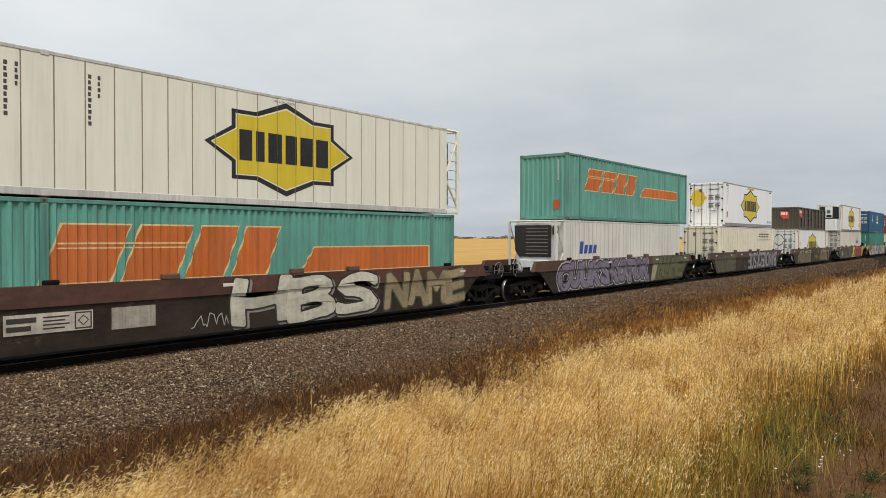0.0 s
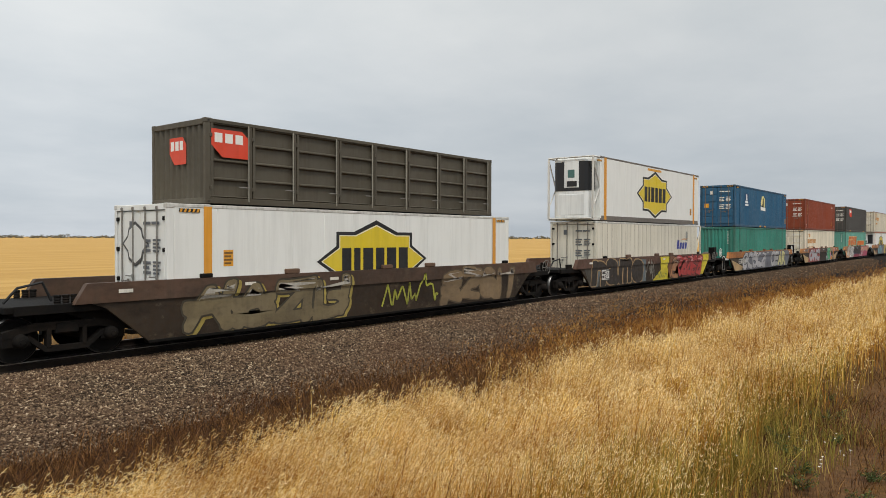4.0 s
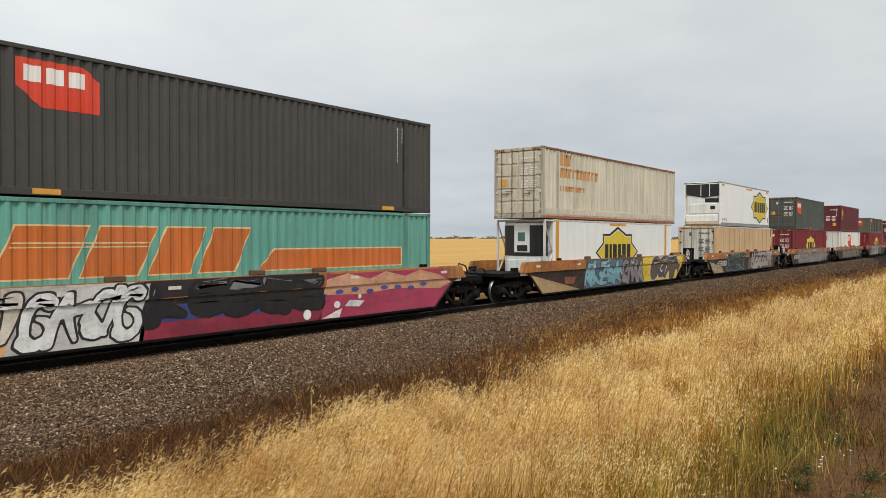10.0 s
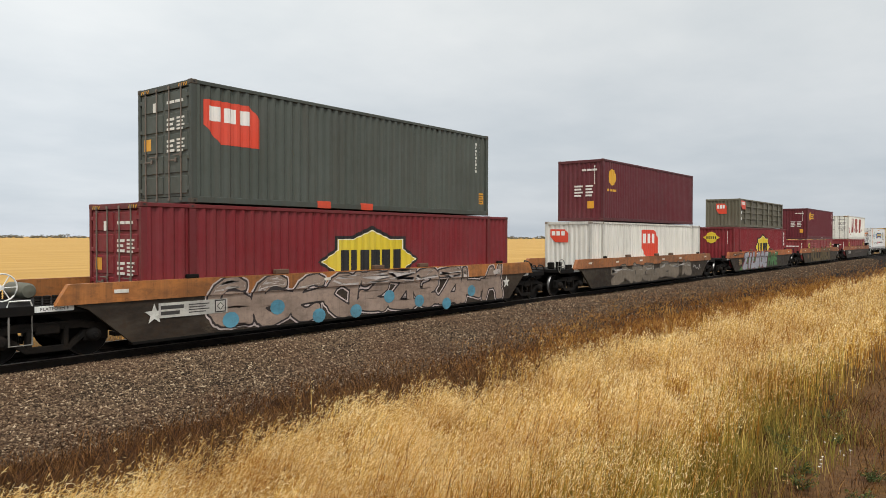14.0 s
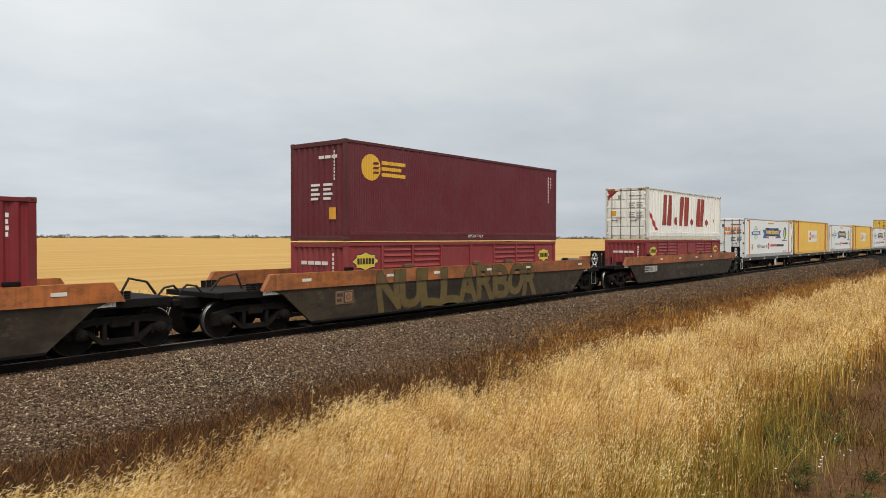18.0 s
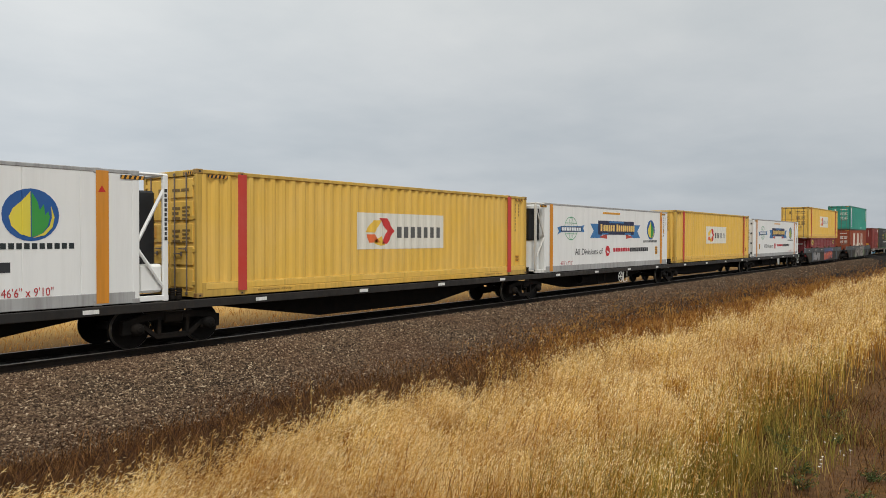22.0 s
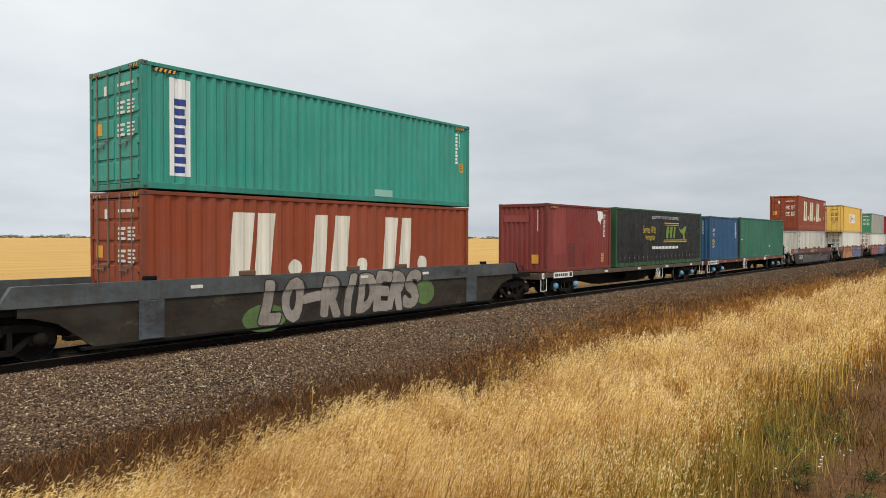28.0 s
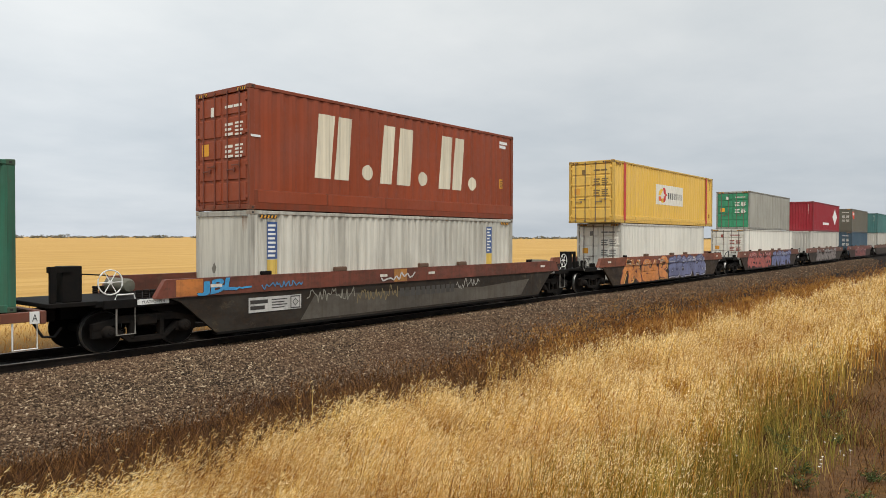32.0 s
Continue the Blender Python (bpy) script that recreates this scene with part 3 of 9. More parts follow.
def stem_point(base, off, k):
    """A point on a stem that starts upright and bends over towards its tip."""
    k = np.asarray(k)[..., None]
    flat = np.array([1.0, 1.0, 0.0])
    return base + off * (flat * k ** 1.9 + (1 - flat) * (k * (1.12 - 0.12 * k)))


def ribbons(base, off, width, across):
    """Tapered bent blades of three segments, as triangles."""
    n = len(base)
    w = across * width[:, None]
    rows = []
    for k, q in ((0.0, 1.0), (0.45, 0.9), (0.78, 0.65)):
        p = stem_point(base, off, np.full(n, k))
        rows += [p - w * q, p + w * q]
    rows.append(stem_point(base, off, np.ones(n)))
    F = np.array([(0, 1, 3), (0, 3, 2), (2, 3, 5), (2, 5, 4), (4, 5, 6)])
    return np.stack(rows, 1).reshape(-1, 3), (F[None] + 7 * np.arange(n)[:, None, None]).reshape(-1, 3)


def oats(rng, x, y, d, h, lean, leany, heads, k):
    """Stems and drooping heads of wild oats; gives vertices and triangles of both."""
    n = len(x)
    base = np.stack([x, y, ground_z(x, y) - 0.04], -1)
    off = np.stack([h * lean, h * leany, h * np.sqrt(np.clip(1 - lean ** 2 - leany ** 2, 0.3, 1))], -1)
    ac = facing(rng, x, y)
    stems = ribbons(base, off, rng.uniform(0.0011, 0.0026, n) * (1 + 0.09 * d), ac)
    b, o, dd = base[heads], off[heads], d[heads][:, None]
    m = len(b)
    q = rng.uniform(0.62, 1.0, (m, k))
    cen = stem_point(b[:, None], o[:, None], q)
    # short side stalks all hang to the lee side
    reach = (1.12 - q) * 0.22
    cen = cen + np.stack([reach * rng.uniform(0.1, 1.0, (m, k)), reach * rng.normal(0, 0.5, (m, k)), reach * rng.normal(-0.05, 0.25, (m, k))], -1)
    ln = rng.uniform(0.012, 0.027, (m, k)) * (1 + 0.035 * dd)
    wd = rng.uniform(0.0015, 0.0029, (m, k)) * (1 + 0.075 * dd)
    dn = np.stack([rng.normal(0.8, 0.25, (m, k)), rng.normal(0, 0.3, (m, k)), rng.normal(0.35, 0.6, (m, k))], -1)
    dn = dn / np.linalg.norm(dn, axis=-1, keepdims=True)
    view = cen / np.linalg.norm(cen, axis=-1, keepdims=True)
    ax = np.cross(dn, view + rng.normal(0, 0.35, view.shape))
    ax = ax / np.linalg.norm(ax, axis=-1, keepdims=True) * wd[..., None]
    dn = dn * ln[..., None]
    V = np.stack([cen - dn, cen - 0.2 * dn + ax, cen + dn, cen - 0.2 * dn - ax], 2).reshape(-1, 3)
    F = (np.array([(0, 1, 2), (0, 2, 3)])[None] + 4 * np.arange(m * k)[:, None, None]).reshape(-1, 3)
    return stems, (V, F)


def join(a, b):
    return np.concatenate([a[0], b[0]]), np.concatenate([a[1], b[1] + len(a[0])])


def short_growth(rng, x, y, d, h, spread, wide, lean=0.1):
    n = len(x)
    z = np.maximum(ground_z(x, y), np.where((y > 11.3) & (y < 21), bank_z(y), -9))
    base = np.stack([x, y, z - 0.02], -1)
    off = np.stack([h * rng.normal(lean, spread, n), h * rng.normal(0, spread, n), h], -1)
    return ribbons(base, off, rng.uniform(0.5, 1.2, n) * wide, facing(rng, x, y))


SWAY = []            # (clump of stems or heads, its turn in the gusts)


def swaying(name, V, F, per, tris, mat, label):
    """Grass in six interleaved sets of clumps, each of which moves as one piece in the wind. per, tris: vertices and triangles of one stem or seed."""
    P = V.reshape(-1, per, 3)
    turn = (np.floor(P[:, 0, 0] / 1.1) * 7 + np.floor(P[:, 0, 1] / 0.7) * 13 + np.floor(P[:, 0, 0] / 0.37) * 5).astype(int) % 6
    for k in range(6):
        Q = P[turn == k]
        if len(Q):
            ob = tri_object(name, Q.reshape(-1, 3), (F[:tris][None] + per * np.arange(len(Q))[:, None, None]).reshape(-1, 3), mat)
            tagged(ob, label, "grass", kind="stuff")
            SWAY.append((ob, k))


def build_grass():
    rng = np.random.default_rng(11)
    # tall dry oats on the verge
    x, y, d = plan_points(rng, 270000, 6.0, 190, 3.5, 80)
    edge = np.interp(x, [0, 5, 9, 13, 17, 28, 42, 120], [7.0, 7.15, 7.5, 7.4, 7.1, 6.9, 6.6, 6.2]) + 0.55 * smooth_field(x, y, 0.9, 1.0) + 0.45 * smooth_field(x, y, 2.7, 4.0) + rng.normal(0, 0.25, len(x))
    path = np.interp(x, [8, 11, 14, 20, 40], [2.5, 2.75, 2.35, 2.15, 2.4]) + 0.25 * smooth_field(x, y, 0.8, 2.0) + rng.normal(0, 0.22, len(x))
    clump = 0.62 + 0.42 * smooth_field(x, y, 3.1, 0.3) + 0.34 * smooth_field(x, y, 7.3, 1.3)
    thin = np.where(y < path + 1.2, np.clip((y - path) / 1.2, 0.25, 1), 1.0)
    keep = (y < edge) & (y > path) & (rng.random(len(x)) < clump * thin)
    x, y, d = x[keep], y[keep], d[keep]
    n = len(x)
    tall = 1 + 0.20 * smooth_field(x, y, 1.4, 3.0) + 0.18 * smooth_field(x, y, 4.3, 6.0)
    h = rng.uniform(0.62, 0.98, n) * tall * np.clip(0.50 + 0.15 * y, 0.7, 1.0)
    h = np.where(rng.random(n) < 0.03, h * 1.2, h)
    lean = np.clip(rng.normal(0.38, 0.14, n) + 0.14 * smooth_field(x, y, 1.1, 7.0), -0.1, 0.72)
    # nearer the earth track a share of the stems is still half green
    fresh = (x < 18) & (rng.random(n) < np.clip(0.85 - 0.45 * (y - 2.4) + 0.3 * smooth_field(x, y, 1.7, 2.0), 0, 0.75))
    gst, ghd = oats(rng, x[fresh], y[fresh], d[fresh], h[fresh], lean[fresh] * 0.6, rng.normal(0, 0.14, fresh.sum()), rng.random(fresh.sum()) < 0.35, 7)
    swaying("half_green_grass", *gst, 7, 5, M_YGREEN, "tall yellow-green grass stems near the earth track")
    x, y, d, h, lean = x[~fresh], y[~fresh], d[~fresh], h[~fresh], lean[~fresh]
    n = len(x)
    st, hd = oats(rng, x, y, d, h, lean, rng.normal(-0.04, 0.12, n), rng.random(n) < np.clip(0.35 + 0.12 * y, 0.4, 0.97), 9)
    # taller tufts that stand out along the far edge
    tx, ty = [], []
    for cx, cy, cn in ((4.15, 7.4, 26), (5.4, 7.3, 30), (6.6, 7.7, 14), (9.1, 7.8, 40), (11.4, 7.8, 24), (13.3, 7.7, 24), (16.4, 7.8, 40), (19.5, 7.4, 24), (24, 7.4, 24), (31, 7.2, 26), (43, 7.3, 34)):
        tx.append(rng.normal(cx, 0.16 + 0.006 * cx, cn))
        ty.append(rng.normal(cy, 0.15, cn))
    tx, ty = np.concatenate(tx), np.concatenate(ty)
    tn = len(tx)
    st2, hd2 = oats(rng, tx, ty, np.hypot(tx, ty), rng.uniform(0.75, 1.12, tn), np.clip(rng.normal(0.3, 0.2, tn), -0.2, 0.7), rng.normal(0, 0.15, tn), rng.random(tn) < 0.95, 9)
    V, F = join(st, st2)
    swaying("tall_dry_grass", V, F, 7, 5, M_STRAW, "tall golden wild oat stems leaning in the wind")
    V, F = join(join(hd, hd2), ghd)
    swaying("oat_seed_heads", V, F, 4, 2, M_SEED, "pale drooping wild oat seed heads")
    # orange-brown leaf blades low between the stems
    pick = rng.random(n) < 0.35
    lx, ly, ld = x[pick] + rng.normal(0, 0.05, pick.sum()), y[pick] + rng.normal(0, 0.05, pick.sum()), d[pick]
    V, F = short_growth(rng, lx, ly, ld, rng.uniform(0.2, 0.55, len(lx)), 0.45, 0.0035 * (1 + 0.06 * ld), 0.2)
    tagged(tri_object("dry_leaf_blades", V, F, M_LEAF), "withered orange-brown grass leaves between the stems", "grass", kind="stuff")
    # greener low grass along the earth track
    x, y, d = plan_points(rng, 150000, 6.5, 30, 3.5, 40)
    mid = 2.7 + 0.3 * smooth_field(x, y, 1.1, 4.0)
    keep = (x < 15) & (rng.random(len(x)) < np.exp(-((y - mid) / 0.62) ** 2) * (0.62 + 0.5 * smooth_field(x, y, 3.3, 1.0)) * np.clip((15 - x) / 3.5, 0, 1) * 0.5)
    x, y, d = x[keep], y[keep], d[keep]
    V, F = short_growth(rng, x, y, d, rng.uniform(0.15, 0.52, len(x)), 0.30, 0.0024 * (1 + 0.06 * d))
    tagged(tri_object("green_grass", V, F, M_GREEN), "greener low grass along the earth track", "grass", kind="stuff")
    # dead twiggy growth over the earth beyond it
    x, y, d = plan_points(rng, 150000, 7.5, 90, 1.0, 30)
    low = np.clip(1 - np.abs(y - 2.3) / 1.5, 0, 1) ** 0.5
    bare = np.exp(-(((x - 10.3) / 1.5) ** 2 + ((y - 1.75) / 0.42) ** 2))
    keep = (y > 0.6) & (y < 3.9) & (rng.random(len(x)) < low * (0.55 + 0.5 * smooth_field(x, y, 2.2, 3.0)) * np.clip((x - 8.0) / 4, 0.12, 1) * (1 - 0.9 * bare))
    x, y, d = x[keep], y[keep], d[keep]
    V, F = short_growth(rng, x, y, d, rng.uniform(0.04, 0.26, len(x)), 0.6, 0.0022 * (1 + 0.06 * d))
    tagged(tri_object("dead_twigs", V, F, M_WEED), "short dead brown twiggy growth over bare earth", "dead grass", kind="stuff")
    # brown weeds in the drain and on the toe of the bank
    x, y, d = [np.concatenate(q) for q in zip(plan_points(rng, 250000, 7, 190, 4, 80), plan_points(rng, 90000, 8.5, 16, 34, 80), plan_points(rng, 150000, 13, 70, 9, 52))]
    patch = 0.5 + 0.5 * smooth_field(x, y, 1.3, 5.0) + 0.3 * smooth_field(x, y, 3.7, 2.0)
    top = weeds_top(x) + 0.45 * smooth_field(x, y, 0.7, 8.0) + 0.3 * smooth_field(x, y, 2.3, 3.0)
    fade = np.clip(1 - (y - top + 0.6) / 1.3, 0, 1) ** 1.3
    keep = (y > 6.8) & (y < 14.2) & (rng.random(len(x)) < (0.62 + 0.6 * patch) * fade)
    x, y, d = x[keep], y[keep], d[keep]
    h = rng.uniform(0.08, 0.40, len(x)) * np.clip(1.25 - 0.2 * np.clip(y - 8.5, 0, 9), 0.3, 1.25)
    h = np.where(rng.random(len(x)) < 0.02, h * 1.9, h)
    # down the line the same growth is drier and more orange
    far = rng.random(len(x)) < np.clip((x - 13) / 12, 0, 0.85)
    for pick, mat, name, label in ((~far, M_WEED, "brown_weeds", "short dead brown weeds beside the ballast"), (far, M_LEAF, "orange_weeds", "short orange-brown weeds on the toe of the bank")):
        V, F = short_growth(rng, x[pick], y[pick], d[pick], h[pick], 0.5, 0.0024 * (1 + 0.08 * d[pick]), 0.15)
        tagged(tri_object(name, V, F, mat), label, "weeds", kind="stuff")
    # straw stubble beyond the track, seen under and between the wagons
    x, y, d = plan_points(rng, 60000, 20, 200, 8, 76)
    keep = (y > 20.6) & (y < 40)
    x, y, d = x[keep], y[keep], d[keep]
    V, F = short_growth(rng, x, y, d, rng.uniform(0.08, 0.24, len(x)), 0.4, 0.003 * (1 + 0.05 * d))
    tagged(tri_object("field_stubble", V, F, M_LEAF), "golden stubble at the edge of the field", "stubble", kind="stuff")


def leafy_plant(rng, x, y, r, hh):
    """A low weed: short branching stems with small leaves in a loose mound."""
    p = new("weed_plant")
    p.location = (x, y, float(ground_z(x, y)) - 0.01)
    tagged(p, "low leafy green weed on bare brown earth", "plant", "low weeds on the earth track")
    sb = MB()
    V, F = [], []
    for k in range(16):
        a = rng.uniform(0, 6.283)
        tip = np.array([math.cos(a) * r * rng.uniform(0.3, 1), math.sin(a) * r * rng.uniform(0.3, 1), hh * rng.uniform(0.4, 1)])
        sb.tube([(0, 0, -0.02), tuple(tip * np.array([0.5, 0.5, 0.65])), tuple(tip)], 0.003, 4)
        for j in range(16):
            q = rng.uniform(0.25, 1.0)
            c = tip * np.array([q, q, q ** 0.7]) + rng.normal(0, 0.018, 3)
            d1 = rng.normal(0, 1, 3) * np.array([1, 1, 0.5])
            d1 *= rng.uniform(0.012, 0.026) / np.linalg.norm(d1)
            d2 = np.cross(d1, rng.normal(0, 1, 3))
            d2 *= 0.009 / np.linalg.norm(d2)
            F += [(len(V), len(V) + 1, len(V) + 2), (len(V), len(V) + 2, len(V) + 3)]
            V += [c - d1, c + d2, c + d1, c - d2]
    part("stems", sb, M_GREEN, p)
    lv = tri_object("leaves", np.array(V), np.array(F), M_HERB)
    lv.parent = p


def build_weeds():
    rng = np.random.default_rng(21)
    for x, y, r, hh in ((12.9, 2.25, 0.34, 0.26), (11.3, 2.55, 0.36, 0.24), (10.6, 2.35, 0.26, 0.2), (9.9, 2.05, 0.22, 0.16), (9.3, 1.9, 0.25, 0.2), (11.7, 1.95, 0.2, 0.13), (9.0, 1.25, 0.24, 0.18), (10.1, 1.25, 0.2, 0.14), (14.6, 2.6, 0.3, 0.2)):
        leafy_plant(rng, x, y, r, hh)
    # small white flowers on thin stalks
    V, F = [], []
    for k in range(19):
        x, y = (rng.normal(10.4, 0.55), rng.normal(2.0, 0.22)) if k < 14 else (rng.normal(9.2, 0.6), rng.normal(2.75, 0.25))
        z = float(ground_z(x, y)) + rng.uniform(0.08, 0.2) + (0.15 if k >= 14 else 0)
        for j in range(7):
            a = 0.9 * j
            b = len(V)
            V += [(x, y, z), (x + 0.017 * math.cos(a), y + 0.017 * math.sin(a), z + 0.012), (x + 0.017 * math.cos(a + 0.8), y + 0.017 * math.sin(a + 0.8), z + 0.012)]
            F.append((b, b + 1, b + 2))
        b = len(V)
        V += [(x - 0.003, y, z), (x + 0.003, y, z), (x, y, z - 0.4)]
        F.append((b, b + 1, b + 2))
    tagged(tri_object("white_flowers", np.array(V), np.array(F), M_PETAL), "small white wildflowers on thin stalks", "flowers", kind="stuff")


def build_treeline():
    """A low far line of scrub and gum trees along the horizon: crowns of many small clumps on short trunks."""
    rng = np.random.default_rng(5)
    # leaf colours pale and grey: the haze of distance is mixed into them
    m_leaf = m_grass("hazy_far_scrub", [(0.0, rgb(92, 98, 92)), (0.5, rgb(114, 118, 110)), (1.0, rgb(136, 136, 124))], 0.15)
    m_trunk = steel("far_trunk", 86, 74, 60, 0.9)
    V, F = [], []
    ico = np.array([(0, 0, 1), (0.9, 0, 0.2), (0.28, 0.85, 0.2), (-0.72, 0.53, 0.2), (-0.72, -0.53, 0.2), (0.28, -0.85, 0.2), (0, 0, -0.7)], float)
    fc = np.array([(0, 1, 2), (0, 2, 3), (0, 3, 4), (0, 4, 5), (0, 5, 1), (6, 2, 1), (6, 3, 2), (6, 4, 3), (6, 5, 4), (6, 1, 5)])
    cnt = 0
    for a in np.arange(2.0, 84.0, 0.05):
        d = rng.uniform(1300, 1700)
        x, y = d * math.cos(radians(a)), d * math.sin(radians(a))
        dens = 0.5 + 0.5 * math.sin(a * 1.9) + 0.5 * math.sin(a * 4.7 + 1)
        if rng.random() > 0.34 + 0.45 * dens:
            continue
        hh = rng.uniform(2.0, 4.5) + max(0, dens) * rng.uniform(0, 2.5)
        for _ in range(5):
            r = rng.uniform(0.7, 1.7)
            c = np.array([x + rng.normal(0, 2.6), y + rng.normal(0, 2.6), -1.2 + rng.uniform(0.2, 1.0) * hh])
            V.append(ico * np.array([r * 1.6, r * 1.6, r]) * rng.uniform(0.7, 1.2, (7, 3)) + c)
            F.append(fc + 7 * cnt)
            cnt += 1
    tagged(tri_object("far_woods", np.concatenate(V), np.concatenate(F), m_leaf), "low scrub along the far edge of the field, greyed with haze in its colour", "scrub", kind="stuff")
    # a few taller gums that stand out
    for a, d, hh in ((55.0, 1250, 8.0), (56.1, 1300, 6.5), (43.2, 1200, 7.0), (41.8, 1260, 6.0), (66.4, 1240, 7.5), (68.0, 1300, 6.0), (33.0, 1280, 6.5), (49.6, 1320, 6.0)):
        tree = new("tree")
        tree.location = (d * math.cos(radians(a)), d * math.sin(radians(a)), -1.2)
        tagged(tree, "far spreading gum tree on the horizon", "tree", "trees on the horizon")
        tb = MB().tube([(0, 0, -0.3), (0.1, 0, hh * 0.3), (0.2, 0.1, hh * 0.62)], 0.28, 6)
        for k in range(4):
            tb.tube([(0.1, 0, hh * 0.4), (rng.normal(0, 1.5), rng.normal(0, 1.5), hh * 0.78)], 0.12, 5)
        part("trunk", tb, m_trunk, tree)
        cv, cf = [], []
        for k in range(60):
            r = rng.uniform(0.25, 0.75)
            c = np.array([rng.normal(0, hh * 0.28), rng.normal(0, hh * 0.28), hh * rng.uniform(0.52, 1.0)])
            cv.append(ico * r * rng.uniform(0.6, 1.3, (7, 3)) + c)
            cf.append(fc + 7 * k)
        cr = tri_object("crown", np.concatenate(cv), np.concatenate(cf), m_leaf)
        cr.parent = tree


build_ground()
build_ballast()
build_track()
build_grass()
build_weeds()
build_treeline()


# ---- containers ----
W = WIDE
GROUP = "containers on the train"


def bars(x0, z1, w, h, rows, gap=0.45, cols=1, cgap=0.04):
    """Rows of plain bars in place of small unreadable writing."""
    out, rh = [], h / rows
    for c in range(cols):
        cw = (w - cgap * (cols - 1)) / cols
        for r in range(rows):
            k = 1.0 if r % 2 == 0 else 0.82
            out.append(rect(x0 + c * (cw + cgap), x0 + c * (cw + cgap) + cw * k, z1 - (r + 1) * rh + gap * rh / 2, z1 - r * rh - gap * rh / 2))
    return out


def at_end(ob, L=None):
    """Turns a wall built along x so that it closes the end at x = 0 (or at x = L)."""
    if L is None:
        ob.location, ob.rotation_euler = (0, W, 0), (0, 0, radians(-90))
    else:
        ob.location, ob.rotation_euler = (L, 0, 0), (0, 0, radians(90))
    return ob


def paint_parts(name, polys, pr, lift, mat, root, label=""):
    """One part for each shape; what is too small to pick apart stays together as stuff."""
    big = [p for p in polys if min(max(q[0] for q in p) - min(q[0] for q in p), max(q[1] for q in p) - min(q[1] for q in p)) > 0.14]
    if len(polys) > 1 and len(big) == len(polys) and len(polys) < 14:
        name = name[:-1] if name.endswith("s") else name
        return [part(name, painted([p], pr, lift), mat, root, label) for p in polys]
    ob = part(name, painted(polys, pr, lift), mat, root, label)
    if len(polys) > 1:
        ob["kind"] = "stuff"
    return [ob]


def decal(root, name, polys, mat, prof=None, lift=0.004, label="", y=0.0):
    pr = prof or Profile(1000.0, [(0, 0), (1, 0)], 0, y)
    return paint_parts(name, polys, pr, lift, mat, root, label)[0]


def end_decal(root, name, polys, mat, lift=0.004, y=0.0, label=""):
    obs = paint_parts(name, polys, Profile(1000.0, [(0, 0), (1, 0)], 0, y), lift, mat, root, label)
    for o in obs:
        at_end(o)
    return obs[0]


def frame_parts(root, L, H, mat, mat_base=None, spans=(0.0,), posts=True, rail=0.16, cast=None, top=0.10, end_posts=True):
    """What every container has: floor frame, roof, rails, corner posts and corner castings."""
    mb = mat_base or mat
    part("underframe", MB().box(0.06, L - 0.06, 0.07, W - 0.07, 0.02, rail - 0.02), mb, root)
    rf = MB().box(0.02, L - 0.02, 0.03, W - 0.03, H - 0.05, H - 0.018)
    for i in range(int(L / 0.55)):
        rf.box(0.25 + 0.55 * i, 0.45 + 0.55 * i, 0.15, W - 0.15, H - 0.02, H - 0.004)
    part("roof", rf, mat, root)
    rb = shared(("rb", L, rail, mb.name), lambda: MB().box(0.15, L - 0.15, 0.0, 0.05, 0.012, rail, 0.008).mesh(mb))
    rt = shared(("rt", L, top, mat.name), lambda: MB().box(0.15, L - 0.15, 0.0, 0.06, -top, -0.008, 0.01).mesh(mat))
    for y, n in ((0.0, ""), (W - 0.05, "")):
        part("bottom_rail", rb, None, root, at=(0, y, 0))
    for y in (0.0, W - 0.06):
        part("top_rail", rt, None, root, at=(0, y, H))
    if end_posts:
        po = shared(("po", H, mat.name), lambda: MB().box(0, 0.15, 0, 0.11, 0.11, H - 0.11, 0.012).mesh(mat))
        for x in (0.002, L - 0.152):
            for y in (0.002, W - 0.112):
                part("corner_post", po, None, root, at=(x, y, 0))
    for z in (0.0, H - 0.16):
        part("end_sill" if z == 0 else "end_header", MB().box(0.0, 0.10, 0.11, W - 0.11, z + 0.012, z + 0.15, 0.01), mat, root)
        part("end_sill" if z == 0 else "end_header", MB().box(L - 0.10, L, 0.11, W - 0.11, z + 0.012, z + 0.15, 0.01), mat, root)
    cs = shared(("cast", (cast or mat).name), lambda: MB().box(0, 0.178, 0, 0.162, 0, 0.118, 0.014).mesh(cast or mat))
    # no opening is cut: a black block stands for the shade inside the hole
    hole = shared("hole", lambda: MB().box(0.055, 0.125, -0.003, 0.02, 0.03, 0.088, 0.012).mesh(M_BLACK))
    xs = [s for s in (0.0, L - 0.178)]
    for s in spans:
        if s > 0.3:
            xs += [s - 0.089, L - s - 0.089]
    for x in xs:
        inner = 0.1 < x < L - 0.3
        for z in (0, H - 0.118):
            for y in (-0.004, W - 0.158):
                c = part("corner_casting", cs, None, root, at=(x - (0.004 if x == 0 else -0.004 if not inner else 0), y, z - (0.0 if z == 0 else -0.004)))
                if y < 0:
                    part("casting_hole", hole, None, c)
        if inner and posts:
            ip = shared(("ip", H, mat.name), lambda: MB().box(-0.01, 0.16, -0.014, 0.09, 0.118, H - 0.114, 0.012).mesh(mat))
            for y in (0.0, W - 0.09):
                part("intermediate_post", ip, None, root, at=(x + 0.014, y, 0))


M_RODS = steel("worn_lock_rods", 118, 108, 98, 0.5, 0.3, 0.5)


